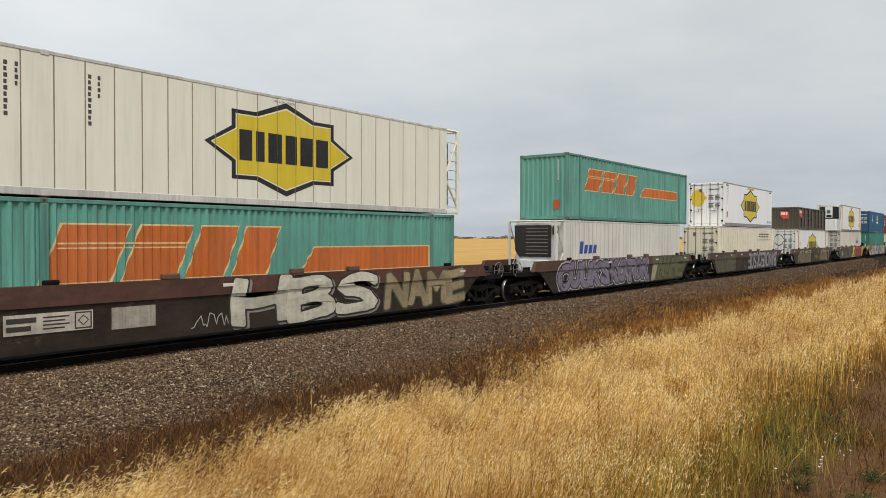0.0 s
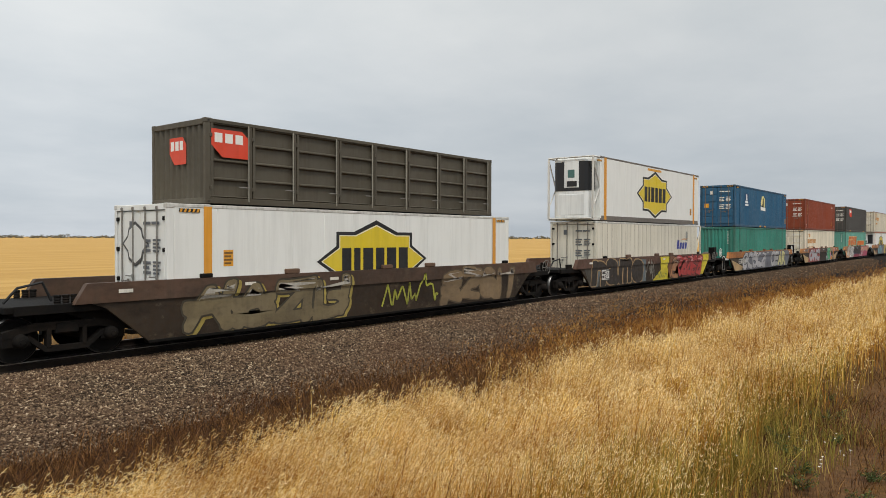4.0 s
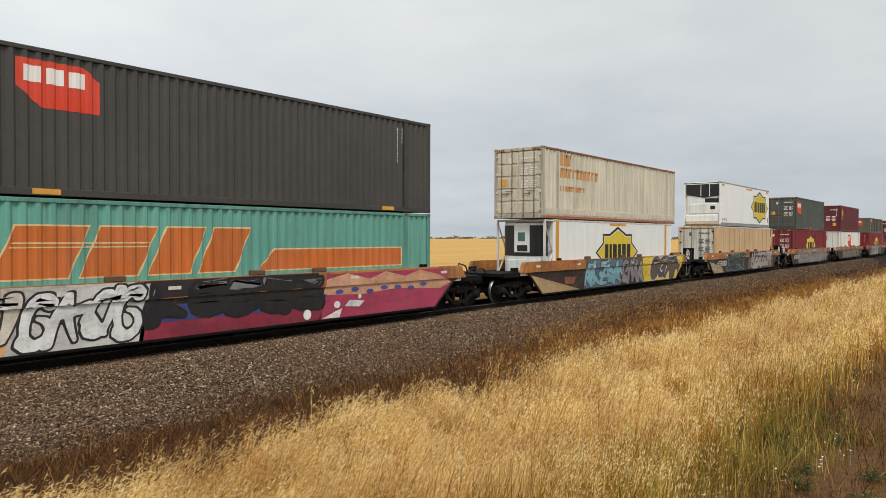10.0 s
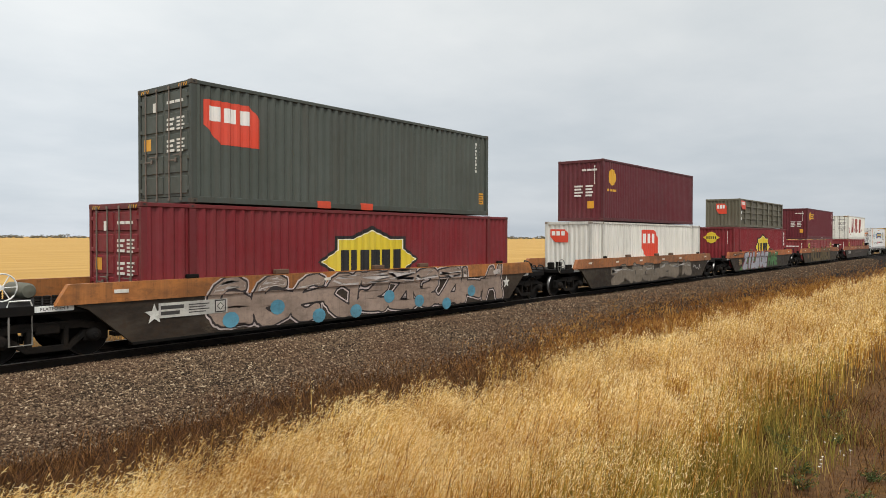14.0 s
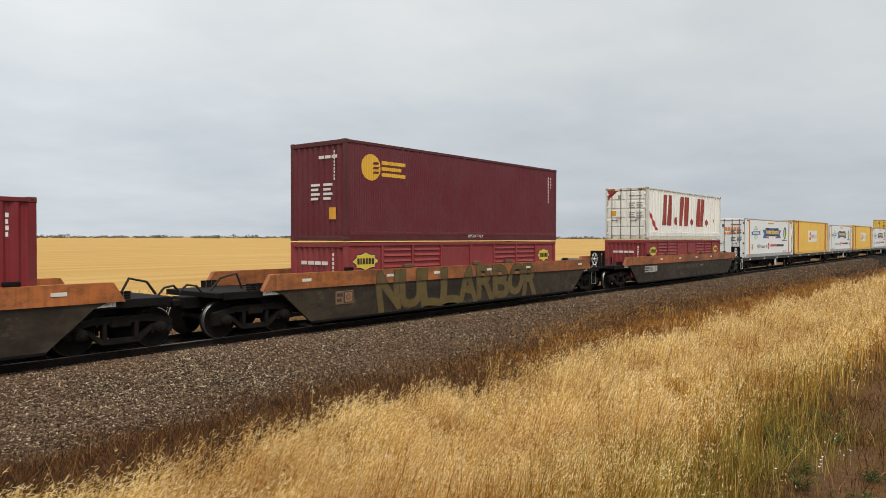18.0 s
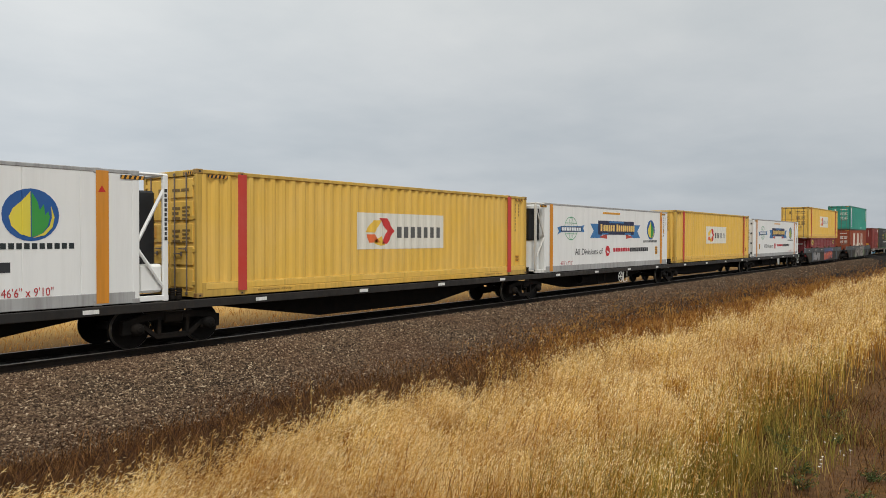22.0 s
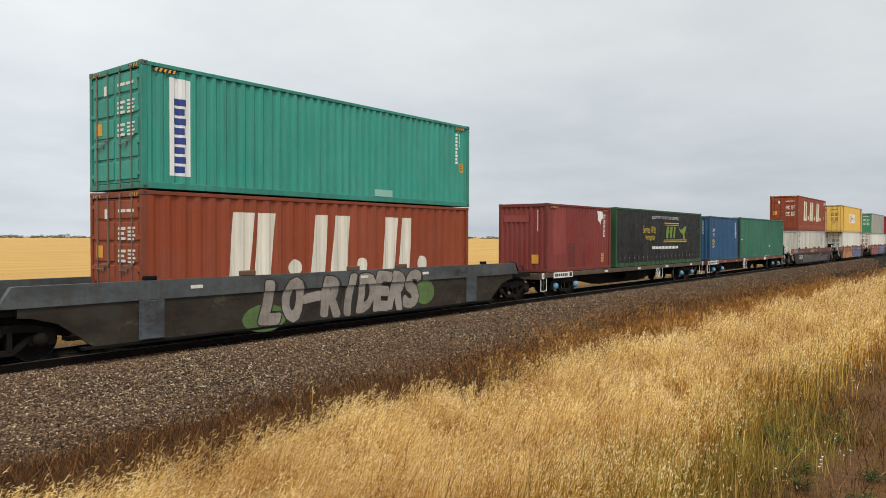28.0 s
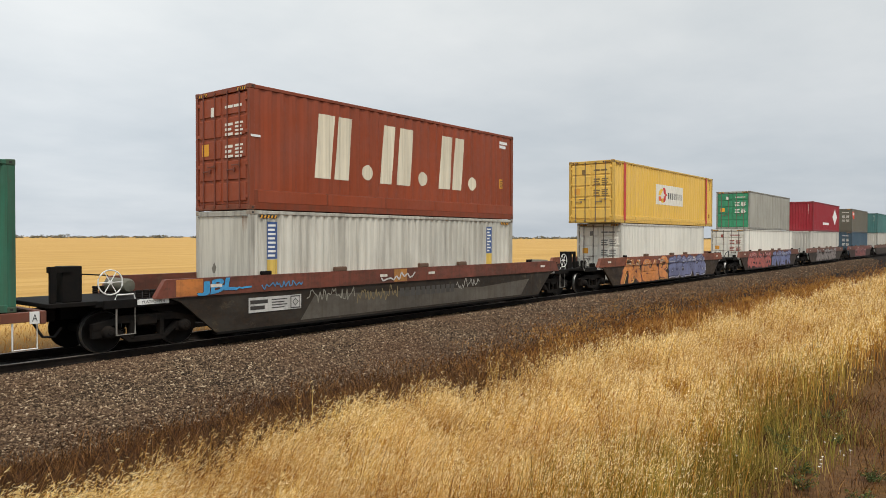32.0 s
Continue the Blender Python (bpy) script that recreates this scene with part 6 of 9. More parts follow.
def well_wagon(c, side, chord, label, platform="", plate=None, grey=False, left="plain", right="plain", pads=(0.3, 2.4, -3.4), seed=1, chord_patches=(), floor=0.41):
    """One platform of a well wagon: sides, chords, well floor, end decks, two bogies."""
    root = moving("well_wagon", c, TRACK_Y, 0.0, label, "freight wagon", "well wagons of the train")
    rng = random.Random(seed)
    side = tuple(int(k * q) for k, q in zip((0.66, 0.62, 0.58), side))
    ms, mc = paint(*side, dirt=0.55, rust=0.10, rough=0.6, grime=0.9), paint(*chord, dirt=0.45, rust=0.35, rough=0.6, grime=0.45)
    if grey:
        out = [(-8.75, 1.14), (-8.75, 0.95), (-8.5, 0.93), (-8.0, 0.78), (-7.55, 0.45), (-7.3, 0.24), (7.3, 0.24), (7.55, 0.45), (8.0, 0.78), (8.5, 0.93), (8.75, 0.95), (8.75, 1.14)]
    else:
        out = [(-8.75, 1.14), (-8.45, 1.02), (-7.5, 0.22), (7.5, 0.22), (8.45, 1.02), (8.75, 1.14)]
    sm = shared(("well_side", grey, ms.name), lambda: MB().prism(out, SIDE_Y, SIDE_Y + 0.09).mesh(ms))
    cm = shared(("well_chord", mc.name), lambda: MB().prism([(-9.12, 1.14), (9.12, 1.14), (8.86, 1.555), (8.8, 1.565), (-8.8, 1.565), (-8.86, 1.555)], CHORD_Y, CHORD_Y + 0.16).mesh(mc))
    for k in (0, 1):
        s, t = part("side_sill", sm, None, root), part("top_chord", cm, None, root)
        if k:
            s.rotation_euler = t.rotation_euler = (0, 0, math.pi)
    part("bottom_flange", MB().box(-7.5, 7.5, SIDE_Y - 0.012, SIDE_Y + 0.2, 0.17, 0.235, 0.008), M_DARK, root)
    fl = MB()
    for i in range(7):
        fl.box(-6.9 + 2.2 * i, -6.4 + 2.2 * i, -1.22, 1.22, 0.26, floor, 0.01)
    fl.box(-7.3, 7.3, -0.15, 0.15, 0.24, 0.34)
    part("well_floor", fl, M_DARK, root)
    # stiffeners, pads and reflectors on the near side
    rib = shared(("rib", ms.name), lambda: MB().box(-0.03, 0.03, SIDE_Y - 0.010, SIDE_Y, 0.26, 1.12, 0.004).mesh(ms))
    if grey:
        for x in (-6.0, 6.05):
            part("stake_pocket", MB().box(x - 0.3, x + 0.3, SIDE_Y - 0.05, SIDE_Y + 0.01, 0.26, 1.13, 0.015), paint(84, 94, 102, 0.5, grime=0.6), root, "blue-grey stake pocket")
    for x in pads:
        part("locating_pad", shared("pad", lambda: MB().box(-0.22, 0.22, -0.08, 0.06, 0.0, 0.13, 0.02).mesh(M_CAST)), None, root, at=(x, CHORD_Y + 0.1, 1.565))
    part("locating_pad", shared("padb", lambda: MB().box(-0.16, 0.16, -0.05, 0.06, 0.0, 0.10, 0.02).mesh(M_DARK)), None, root, at=(-6.0, CHORD_Y + 0.1, 1.565))
    part("locating_pad", shared("padb", None), None, root, at=(6.9, CHORD_Y + 0.1, 1.565))
    rf = shared("reflector", lambda: MB().box(-0.16, 0.16, CHORD_Y - 0.012, CHORD_Y, 1.33, 1.41, 0.003).mesh(paint(222, 216, 202, 0.3)))
    for x in (-7.8, -4.6, -1.9, 0.9, 3.6, 7.9):
        if rng.random() < 0.75:
            part("reflector", rf, None, root, "pale reflector strip", at=(x + rng.uniform(-0.3, 0.3), 0, 0))
    for x0, x1, colr in chord_patches:
        wagon_paint(root, "chord_patch", [rect(x0, x1, 1.16, 1.55)], colr, 0, 0.4)
    # end decks, sloped bulkheads, drawgear, bogies
    for sgn in (-1, 1):
        dk = MB().box(-10.35, -8.3, -1.16, 1.16, 1.02, 1.16, 0.015)
        dk.prism([(-9.3, 1.02), (-8.3, 0.60), (-7.6, 0.45), (-7.6, 1.02)], -0.95, 0.95).box(-10.7, -7.9, -0.3, 0.3, 0.74, 1.04, 0.02)
        d = part("end_deck", shared("deck", lambda: dk.mesh(M_DARK)), None, root)
        kind = left if sgn < 0 else right
        st = part("platform_sill", shared("psill", lambda: MB().box(-10.2, -8.2, -1.24, -1.16, 0.98, 1.17, 0.01).mesh(M_DARK)), None, root)
        if sgn > 0:
            d.rotation_euler = (0, 0, math.pi)
            st.location = (18.4, 0, 0)
        bogie(root, sgn * 9.15)
        part("drawbar", MB().box(min(sgn * 10.6, sgn * 10.98), max(sgn * 10.6, sgn * 10.98), -0.12, 0.12, 0.80, 0.98, 0.03), M_BOGIE, root)
        part("brake_hose", MB().tube([(sgn * 10.3, -0.5, 1.1), (sgn * 10.5, -0.5, 1.32), (sgn * 10.75, -0.48, 1.36), (sgn * 10.95, -0.45, 1.18)], 0.028, 6), M_RUBBER, root)
        kind = left if sgn < 0 else right
        if kind == "brake":
            # coupled end with handbrake gear, steps and control valve
            handwheel(root, sgn * 10.0, -1.1, 1.55, 0.27, M_WHITE)
            part("brake_stand", MB().box(sgn * 10.75 - 0.2, sgn * 10.75 + 0.2, -1.0, -0.6, 1.17, 1.92, 0.015), M_DARK, root)
            part("brake_stand", MB().box(sgn * 11.15 - 0.06, sgn * 11.15 + 0.06, -1.05, -0.95, 1.17, 1.92, 0.01).box(sgn * 11.0 - 0.25, sgn * 11.0 + 0.2, -1.04, -0.96, 1.80, 1.92), M_DARK, root)
            part("end_deck_step", MB().box(min(sgn * 10.3, sgn * 11.3), max(sgn * 10.3, sgn * 11.3), -1.16, 1.16, 1.08, 1.17, 0.01), M_DARK, root)
            part("brake_rod", MB().tube([(sgn * 10.95, -0.9, 1.78), (sgn * 10.0, -1.0, 1.7)], 0.015, 5), M_DARK, root)
            part("air_reservoir", MB().lathe([(0, -0.5), (0.13, -0.48), (0.17, -0.4), (0.17, 0.4), (0.13, 0.48), (0, 0.5)], 14, (sgn * 9.35, -0.2, 1.42)), M_TANK, root, "grey-green air tank", smooth=True)
            part("step", MB().tube([(sgn * 9.92, -1.2, 1.1), (sgn * 9.92, -1.2, 0.40), (sgn * 9.50, -1.2, 0.40), (sgn * 9.50, -1.2, 1.1)], 0.022, 6), M_GREYSTEEL, root, "steel stirrup step")
            part("grab_rail", MB().tube([(sgn * 9.95, -1.2, 1.17), (sgn * 9.92, -1.22, 1.28), (sgn * 9.54, -1.22, 1.28), (sgn * 9.50, -1.2, 1.17)], 0.016, 5), M_WHITE, root)
        elif kind == "wheel":
            handwheel(root, sgn * 10.1, -1.2, 1.30, 0.30)
            part("brake_stand", MB().box(sgn * 10.1 - 0.09, sgn * 10.1 + 0.09, -1.17, -0.95, 1.16, 1.50, 0.02), M_DARK, root)
            part("brake_valve", MB().box(sgn * 9.75 - 0.12, sgn * 9.75 + 0.12, -0.6, -0.35, 1.16, 1.45, 0.03), M_DARK, root)
        elif kind == "hose":
            part("air_hose", MB().tube([(sgn * 9.3, -0.7, 1.2), (sgn * 9.5, -0.75, 1.6), (sgn * 9.95, -0.7, 1.5), (sgn * 10.2, -0.65, 1.2)], 0.03, 6), M_RUBBER, root)
    if platform:
        px = -9.42 if left == "brake" else -9.0
        part("platform_plate", MB().box(px - 0.05, px + 0.70, -1.258, -1.238, 1.03, 1.15, 0.003), M_WHITE, root, "small white plate with a platform number")
        word_part(platform, px + 0.05, px + 0.60, 1.06, 1.12, M_BLACK, root, -1.262)
        part("platform_plate", MB().box(8.35, 8.95, -1.258, -1.238, 1.03, 1.15, 0.003), M_WHITE, root)
        word_part(platform, 8.42, 8.88, 1.06, 1.12, M_BLACK, root, -1.262)
    if plate:
        x0, x1, z0, z1, bgc = plate
        wagon_paint(root, "data_panel", [rect(x0, x1, z0, z1)], bgc, 7, 0.3, "pale painted data panel")
        wagon_paint(root, "data_print", bars(x0 + 0.05, z1 - 0.04, (x1 - x0) * 0.32, z1 - z0 - 0.08, 2, 0.35) + bars(x0 + (x1 - x0) * 0.42, z1 - 0.05, (x1 - x0) * 0.3, z1 - z0 - 0.1, 4, 0.6), (58, 56, 54), 8, 0.2)
        hx = x1 - 0.2
        cz, r = (z0 + z1) / 2, (z1 - z0) * 0.36
        wagon_paint(root, "data_mark", [rect(hx - r - 0.03, hx + r + 0.03, cz - r - 0.03, cz + r + 0.03)], (58, 56, 54), 8, 0.2)
        wagon_paint(root, "data_mark", [rect(hx - r, hx + r, cz - r, cz + r)], bgc, 9, 0.2)
        wagon_paint(root, "data_mark", [disc(hx, cz, r * 0.8, r * 0.8, 4)], (58, 56, 54), 10, 0.2)
        wagon_paint(root, "data_mark", [disc(hx, cz, r * 0.6, r * 0.6, 4)], bgc, 11, 0.2)
    return root


def flat_wagon(x0, x1, bogies, label, sill, deck=1.06, belly=True, cap=None, wheel_x=None, yellow=False, panel=None, ends=(True, True), letters=("A", "B")):
    """A skeletal container flat: side sills, deep centre beam, cross bearers, bogies, steps."""
    c = (x0 + x1) / 2
    h = (x1 - x0) / 2
    root = moving("flat_wagon", c, TRACK_Y, 0.0, label, "freight wagon", "flat wagons of the train")
    ms = paint(*sill, dirt=0.25, rust=0.15, grime=0.2)
    for y in (-1.27, 1.17):
        part("side_sill", MB().box(-h, h, y, y + 0.10, deck - 0.20, deck - 0.004, 0.012), ms, root)
    a, b = [q - c for q in bogies] if len(bogies) == 2 else (-h, h)
    if belly:
        bl = [(a + 1.3, 0.86), (a + 1.6, 0.74), (a + 5.0, 0.22), (b - 5.0, 0.22), (b - 1.6, 0.74), (b - 1.3, 0.86)]
        part("centre_beam", MB().prism(bl, -0.25, 0.25), M_DARK, root, "dark fish-belly centre beam")
    part("centre_sill", MB().box(-h, h, -0.3, 0.3, 0.78, deck - 0.03, 0.02), M_DARK, root)
    for i in range(9):
        xx = -h + 0.4 + (2 * h - 0.8) * i / 8
        part("cross_bearer", shared(("bearer", deck), lambda: MB().box(-0.12, 0.12, -1.17, 1.17, deck - 0.18, deck - 0.03, 0.01).mesh(M_DARK)), None, root, at=(xx, 0, 0))
    for q in bogies:
        bogie(root, q - c, cap)
    for k, s in ((0, -1), (1, 1)):
        if not ends[k]:
            continue
        e = s * h
        part("headstock", MB().box(min(e, e + s * 0.12), max(e, e + s * 0.12), -1.25, 1.25, deck - 0.26, deck, 0.015), ms, root)
        part("coupler", MB().box(min(e, e + s * 0.62), max(e, e + s * 0.62), -0.14, 0.14, 0.74, 1.0, 0.04).box(min(e + s * 0.45, e + s * 0.75), max(e + s * 0.45, e + s * 0.75), -0.2, 0.2, 0.70, 1.02, 0.05), M_BOGIE, root)
        part("air_hose", MB().tube([(e + s * 0.1, -0.55, 0.82), (e + s * 0.3, -0.6, 0.45), (e + s * 0.55, -0.55, 0.42), (e + s * 0.72, -0.5, 0.6)], 0.03, 6), M_RUBBER, root)
        part("step", MB().tube([(e - s * 0.05, -1.22, 0.85), (e - s * 0.05, -1.22, 0.32), (e - s * 0.5, -1.22, 0.32), (e - s * 0.5, -1.22, 0.85)], 0.02, 6), M_WHITE, root, "white stirrup step")
        part("end_plate", MB().box(e - s * 0.12 - 0.09, e - s * 0.12 + 0.09, -1.292, -1.272, deck - 0.24, deck + 0.0, 0.003), M_WHITE, root)
        word_part(letters[k], e - s * 0.12 - 0.05, e - s * 0.12 + 0.05, deck - 0.19, deck - 0.05, M_BLACK, root, -1.297)
    if panel:
        px0, px1 = panel[0] - c, panel[1] - c
        part("data_panel", MB().box(px0, px1, -1.294, -1.272, deck - 0.24, deck + 0.0, 0.003), M_WHITE, root, "white data board")
        part("data_print", painted(bars(px0 + 0.1, deck - 0.05, (px1 - px0) * 0.65, 0.13, 1, 0.1, 7, 0.05) + [rect(px1 - 0.3, px1 - 0.08, deck - 0.2, deck - 0.03)], Profile(1000, [(0, 0), (1, 0)], -500, -1.294)), M_BLACK, root)
    n = int(2 * h / 1.25)
    for i in range(n):
        xx = -h + 0.9 + (2 * h - 1.8) * i / max(1, n - 1)
        if (i % 2 == 0 if yellow else i % 3 == 1):
            part("reflector", shared(("refl", yellow), lambda: MB().box(-0.17, 0.17, -1.284, -1.27, deck - 0.15, deck - 0.06, 0.003).mesh(M_YELLOWP if yellow else M_WHITE)), None, root, at=(xx, 0, 0))
    if yellow:
        for xx in (wheel_x - c + 0.15, wheel_x - c + 5.6):
            part("number_board", MB().box(xx - 0.2, xx + 0.2, -1.292, -1.272, deck - 0.22, deck + 0.02, 0.003), M_WHITE, root, "small white board")
    if wheel_x is not None:
        handwheel(root, wheel_x - c, -1.30, 0.62, 0.24, M_WHITE)
        part("step", MB().tube([(wheel_x - c + 0.5, -1.22, 0.85), (wheel_x - c + 0.5, -1.22, 0.36), (wheel_x - c + 0.9, -1.22, 0.36), (wheel_x - c + 0.9, -1.22, 0.85)], 0.022, 6), M_WHITE, root)
        part("brake_gear", MB().box(wheel_x - c - 1.6, wheel_x - c - 1.55, -1.2, -1.15, 0.38, 0.86).box(wheel_x - c - 2.3, wheel_x - c - 2.25, -1.2, -1.15, 0.38, 0.86).box(wheel_x - c - 2.3, wheel_x - c - 1.55, -1.2, -1.15, 0.38, 0.44), M_DARK, root)
        part("air_reservoir", MB().tube([(wheel_x - c - 3.2, -0.7, 0.62), (wheel_x - c - 2.4, -0.7, 0.62)], 0.18, 12), M_DARK, root)
    return root


# ---- the train, from its head ----
LO, UP = 0.42, 3.35
TEAL, CREAM, WHITE_B = (98, 164, 148), (229, 225, 207), (226, 226, 220)
ORANGE = (222, 152, 40)

# 1: brown wagon, teal 48-foot box, cream insulated 48-foot box
w = well_wagon(12.0, (72, 62, 52), (92, 54, 42), "brown well wagon platform with bulky pale graffiti", plate=(-6.9, -5.2, 0.62, 1.02, (196, 186, 170)), right="wheel", seed=1)
wagon_paint(w, "data_panel", [rect(-4.8, -3.8, 0.55, 1.02)], (186, 178, 162), 1, 0.4)
sprayed_letters(w, "HBS", -1.75, 3.4, 0.30, 1.5, (208, 202, 182), (36, 34, 33), 5, 0.0, (150, 146, 136))
sprayed_letters(w, "NAME", 3.75, 7.7, 0.30, 1.48, (158, 140, 106), (74, 76, 54), 8, -0.03, None)
scribble(w, -2.9, -1.9, 0.35, 0.75, (190, 186, 176), 4)
scribble(w, -5.9, -5.3, 0.68, 0.98, (40, 38, 38), 9, 0.014, 8)
r, pf, m = dry("teal corrugated container with orange slanted blocks and stripe", 4.68, 14.63, LO, 2.9, TEAL, 0.205, 0.04, False, (1.22,), 0.4, 0.12)
toll_word(r, 1.02, 1.17, 6.25, 1.2, pf)
toll_stripe(r, 7.83, 13.26, 1.17, 1.83, pf)
r, pf, m = reefer("cream insulated container with a yellow star badge and end ladder frame", 4.68, 14.63, UP, 2.92, CREAM, 0.62, "doors", "ladder", (), (1.16, 13.3), 0.2, 0.05)
fox_star(r, 7.30, 2.69, 4.69, 2.36, pf)
side_numbers(r, 14.63, 2.9, pf, (70, 66, 60), True, 2.1)
side_numbers(r, 14.63, 2.9, pf, (70, 66, 60), True, 0.5)
word_part("DO NOT STACK", 6.9, 7.6, 2.72, 2.78, paint(70, 66, 60, 0.2), r, 0.004)

# 2: Rand-type white reefer below, teal 48-foot box above
w = well_wagon(33.5, (68, 58, 48), (88, 56, 44), "brown well wagon platform with grey outlined graffiti", left="wheel", right="hose", seed=2, chord_patches=((3.1, 8.6, (96, 94, 66)),))
wagon_paint(w, "camouflage_patch", [[(3.1, 0.25), (7.4, 0.25), (8.2, 1.1), (3.6, 1.1)]], (92, 92, 66), 0, 0.4)
wagon_paint(w, "camouflage_patch", [[(2.9, 0.25), (3.4, 0.25), (3.9, 1.1), (3.2, 1.1)]], (164, 160, 128), 1, 0.3)
sprayed_letters(w, "CUUKS", -7.1, -2.0, 0.28, 1.46, (128, 118, 136), (30, 26, 30), 21, 0.06, None, 0.10, 0.07, False, None, (196, 194, 192), (46, 40, 52))
sprayed_letters(w, "KOTOR", -2.1, 2.6, 0.34, 1.48, (128, 118, 136), (30, 26, 30), 23, 0.06, None, 0.10, 0.07, False, None, (196, 194, 192), (46, 40, 52))
sprayed_letters(w, "NAME", 3.9, 7.6, 0.28, 1.5, (98, 100, 62), (34, 38, 26), 22, 0.12)
r, pf, m = reefer("white ribbed refrigerated container with a blue mark and grille", 26.4, 14.5, LO, 2.9, (220, 216, 206), 0.42, "frame", "plain", (), (2.0, 13.9), 0.4, 0.1, unit="grille")
decal(r, "blue_mark", [slant(2.1 + 0.44 * k, 2.42 + 0.44 * k, 1.40, 1.95 - (0.15 if k else 0), 0.1) for k in range(4)], paint(38, 74, 150, 0.15), pf, 0.006, "slanted blue bars")
r, pf, m = dry("teal corrugated container with orange slanted blocks and rusty rails", 27.36, 14.63, UP, 2.92, (100, 164, 148), 0.278, 0.036, False, (1.22,), 0.4, 0.15)
toll_word(r, 1.58, 1.36, 6.0, 0.98, pf)
toll_stripe(r, 7.88, 12.99, 1.35, 1.80, pf)
end_decal(r, "red_patch", [rect(1.75, 2.05, 0.45, 0.85)], paint(190, 84, 44, 0.3), y=0.014)

# 3
w = well_wagon(54.95, (72, 60, 52), (84, 56, 48), "brown well wagon platform with silver block graffiti", left="wheel", right="hose", seed=3)
wagon_paint(w, "paint_wash", [[(-7.6, 0.3), (-3.5, 0.25), (-3.3, 1.4), (-8.0, 1.2)]], (84, 84, 58), 0, 0.4)
sprayed_letters(w, "NAME", -7.3, -3.5, 0.28, 1.42, (94, 90, 62), (54, 52, 38), 31, 0.08)
sprayed_letters(w, "EOSKCEKCNAB", -0.4, 7.5, 0.30, 1.48, (158, 156, 156), (24, 22, 22), 32, 0.0, (120, 116, 114), 0.02, 0.06, True)
r, pf, m = reefer("cream ribbed refrigerated container with a dark striped mark", 48.05, 14.17, LO, 2.9, (236, 226, 200), 0.40, "doors", "frame", (), (1.0, 12.9), 0.35, 0.25)
decal(r, "dark_mark", bars(9.6, 2.5, 2.9, 0.36, 2, 0.4, 6, 0.06), paint(78, 84, 98, 0.2), pf, 0.006)
decal(r, "red_line", [rect(9.3, 12.9, 1.95, 2.0)], paint(176, 60, 58, 0.2), pf, 0.006)
r, pf, m = reefer("white insulated container with a yellow star badge and doors", 49.20, 12.19, UP, 2.99, (234, 236, 236), 1.35, "doors", "plain", (), (), 0.12, 0.0, frame_col=(150, 150, 146), rail=0.24)
fox_star(r, 6.14, 2.70, 4.65, 2.32, pf)
word_part("40' PLUS", 10.74, 11.91, 0.36, 0.54, paint(60, 60, 62, 0.2), r, 0.004)
decal(r, "warning_strip", [rect(5.34, 7.0, 2.74, 2.86)], M_YELLOWP, pf, 0.006)
warn_label(r, 0.49, 0.61, pf)
side_numbers(r, 12.19, 2.95, pf, (70, 68, 66), True, 0.55)
end_decal(r, "badge_field", [[(0.65 + 0.75 * a, 1.95 + 0.62 * b) for a, b in ((-0.8, 0), (-0.55, 0.3), (-0.5, 0.65), (0, 1), (0.5, 0.65), (0.55, 0.3), (0.8, 0), (0.55, -0.3), (0.5, -0.65), (0, -1), (-0.5, -0.65), (-0.55, -0.3))]], paint(222, 190, 34, 0.15), 0.006, 0.014)
chevrons(r, 12.19, 2.95)

# 4
w = well_wagon(76.9, (78, 66, 50), (86, 62, 46), "brown well wagon platform with tan and olive graffiti", left="hose", right="wheel", seed=4)
graffiti(w, -6.6, -1.4, 0.3, 1.45, 4, (122, 108, 78), (60, 54, 40), 41, 0.05, (170, 150, 70))
scribble(w, 0.0, 2.8, 0.4, 1.4, (168, 168, 60), 42, 0.035, 22)
graffiti(w, 3.0, 7.3, 0.32, 1.42, 4, (128, 106, 76), (84, 70, 50), 43, 0.1)
r, pf, m = reefer("white insulated container with orange posts and a yellow star badge", 69.9, 14.2, LO, 2.9, WHITE_B, 1.15, "doors", "plain", ((0.95, 0.22, ORANGE), (13.1, 0.2, ORANGE)), (0.95, 13.1), 0.2)
fox_star(r, 6.89, 2.58, 4.55, 2.3, pf)
chevrons(r, 14.2, 2.9)
warn_label(r, 1.5, 1.4, pf)
end_decal(r, "badge_outline", [[(1.0 + 0.62 * a, 1.95 + 0.55 * b) for a, b in ((-1, 0), (-0.6, 0.35), (-0.5, 0.7), (0, 1), (0.5, 0.7), (0.6, 0.35), (1, 0), (0.6, -0.35), (0.5, -0.7), (0, -1), (-0.5, -0.7), (-0.6, -0.35))]], paint(70, 70, 70, 0.2), 0.006, 0.014)
end_decal(r, "badge_field", [[(1.0 + 0.54 * a, 1.95 + 0.47 * b) for a, b in ((-1, 0), (-0.6, 0.35), (-0.5, 0.7), (0, 1), (0.5, 0.7), (0.6, 0.35), (1, 0), (0.6, -0.35), (0.5, -0.7), (0, -1), (-0.5, -0.7), (-0.6, -0.35))]], paint(224, 224, 218, 0.2), 0.009, 0.014)
r, m = side_door_box("dark olive side-door container with orange patches", 70.9, 12.03, 3.34, 2.07, (82, 76, 62), [0.14, 1.36, 2.79, 4.36, 5.82, 7.36, 8.95, 10.42, 11.89])
scf_patch(r, 0.16, 1.15, 1.1, 0.68, FLAT)
scf_patch(r, 0.85, 1.0, 0.75, 0.68, None, True)

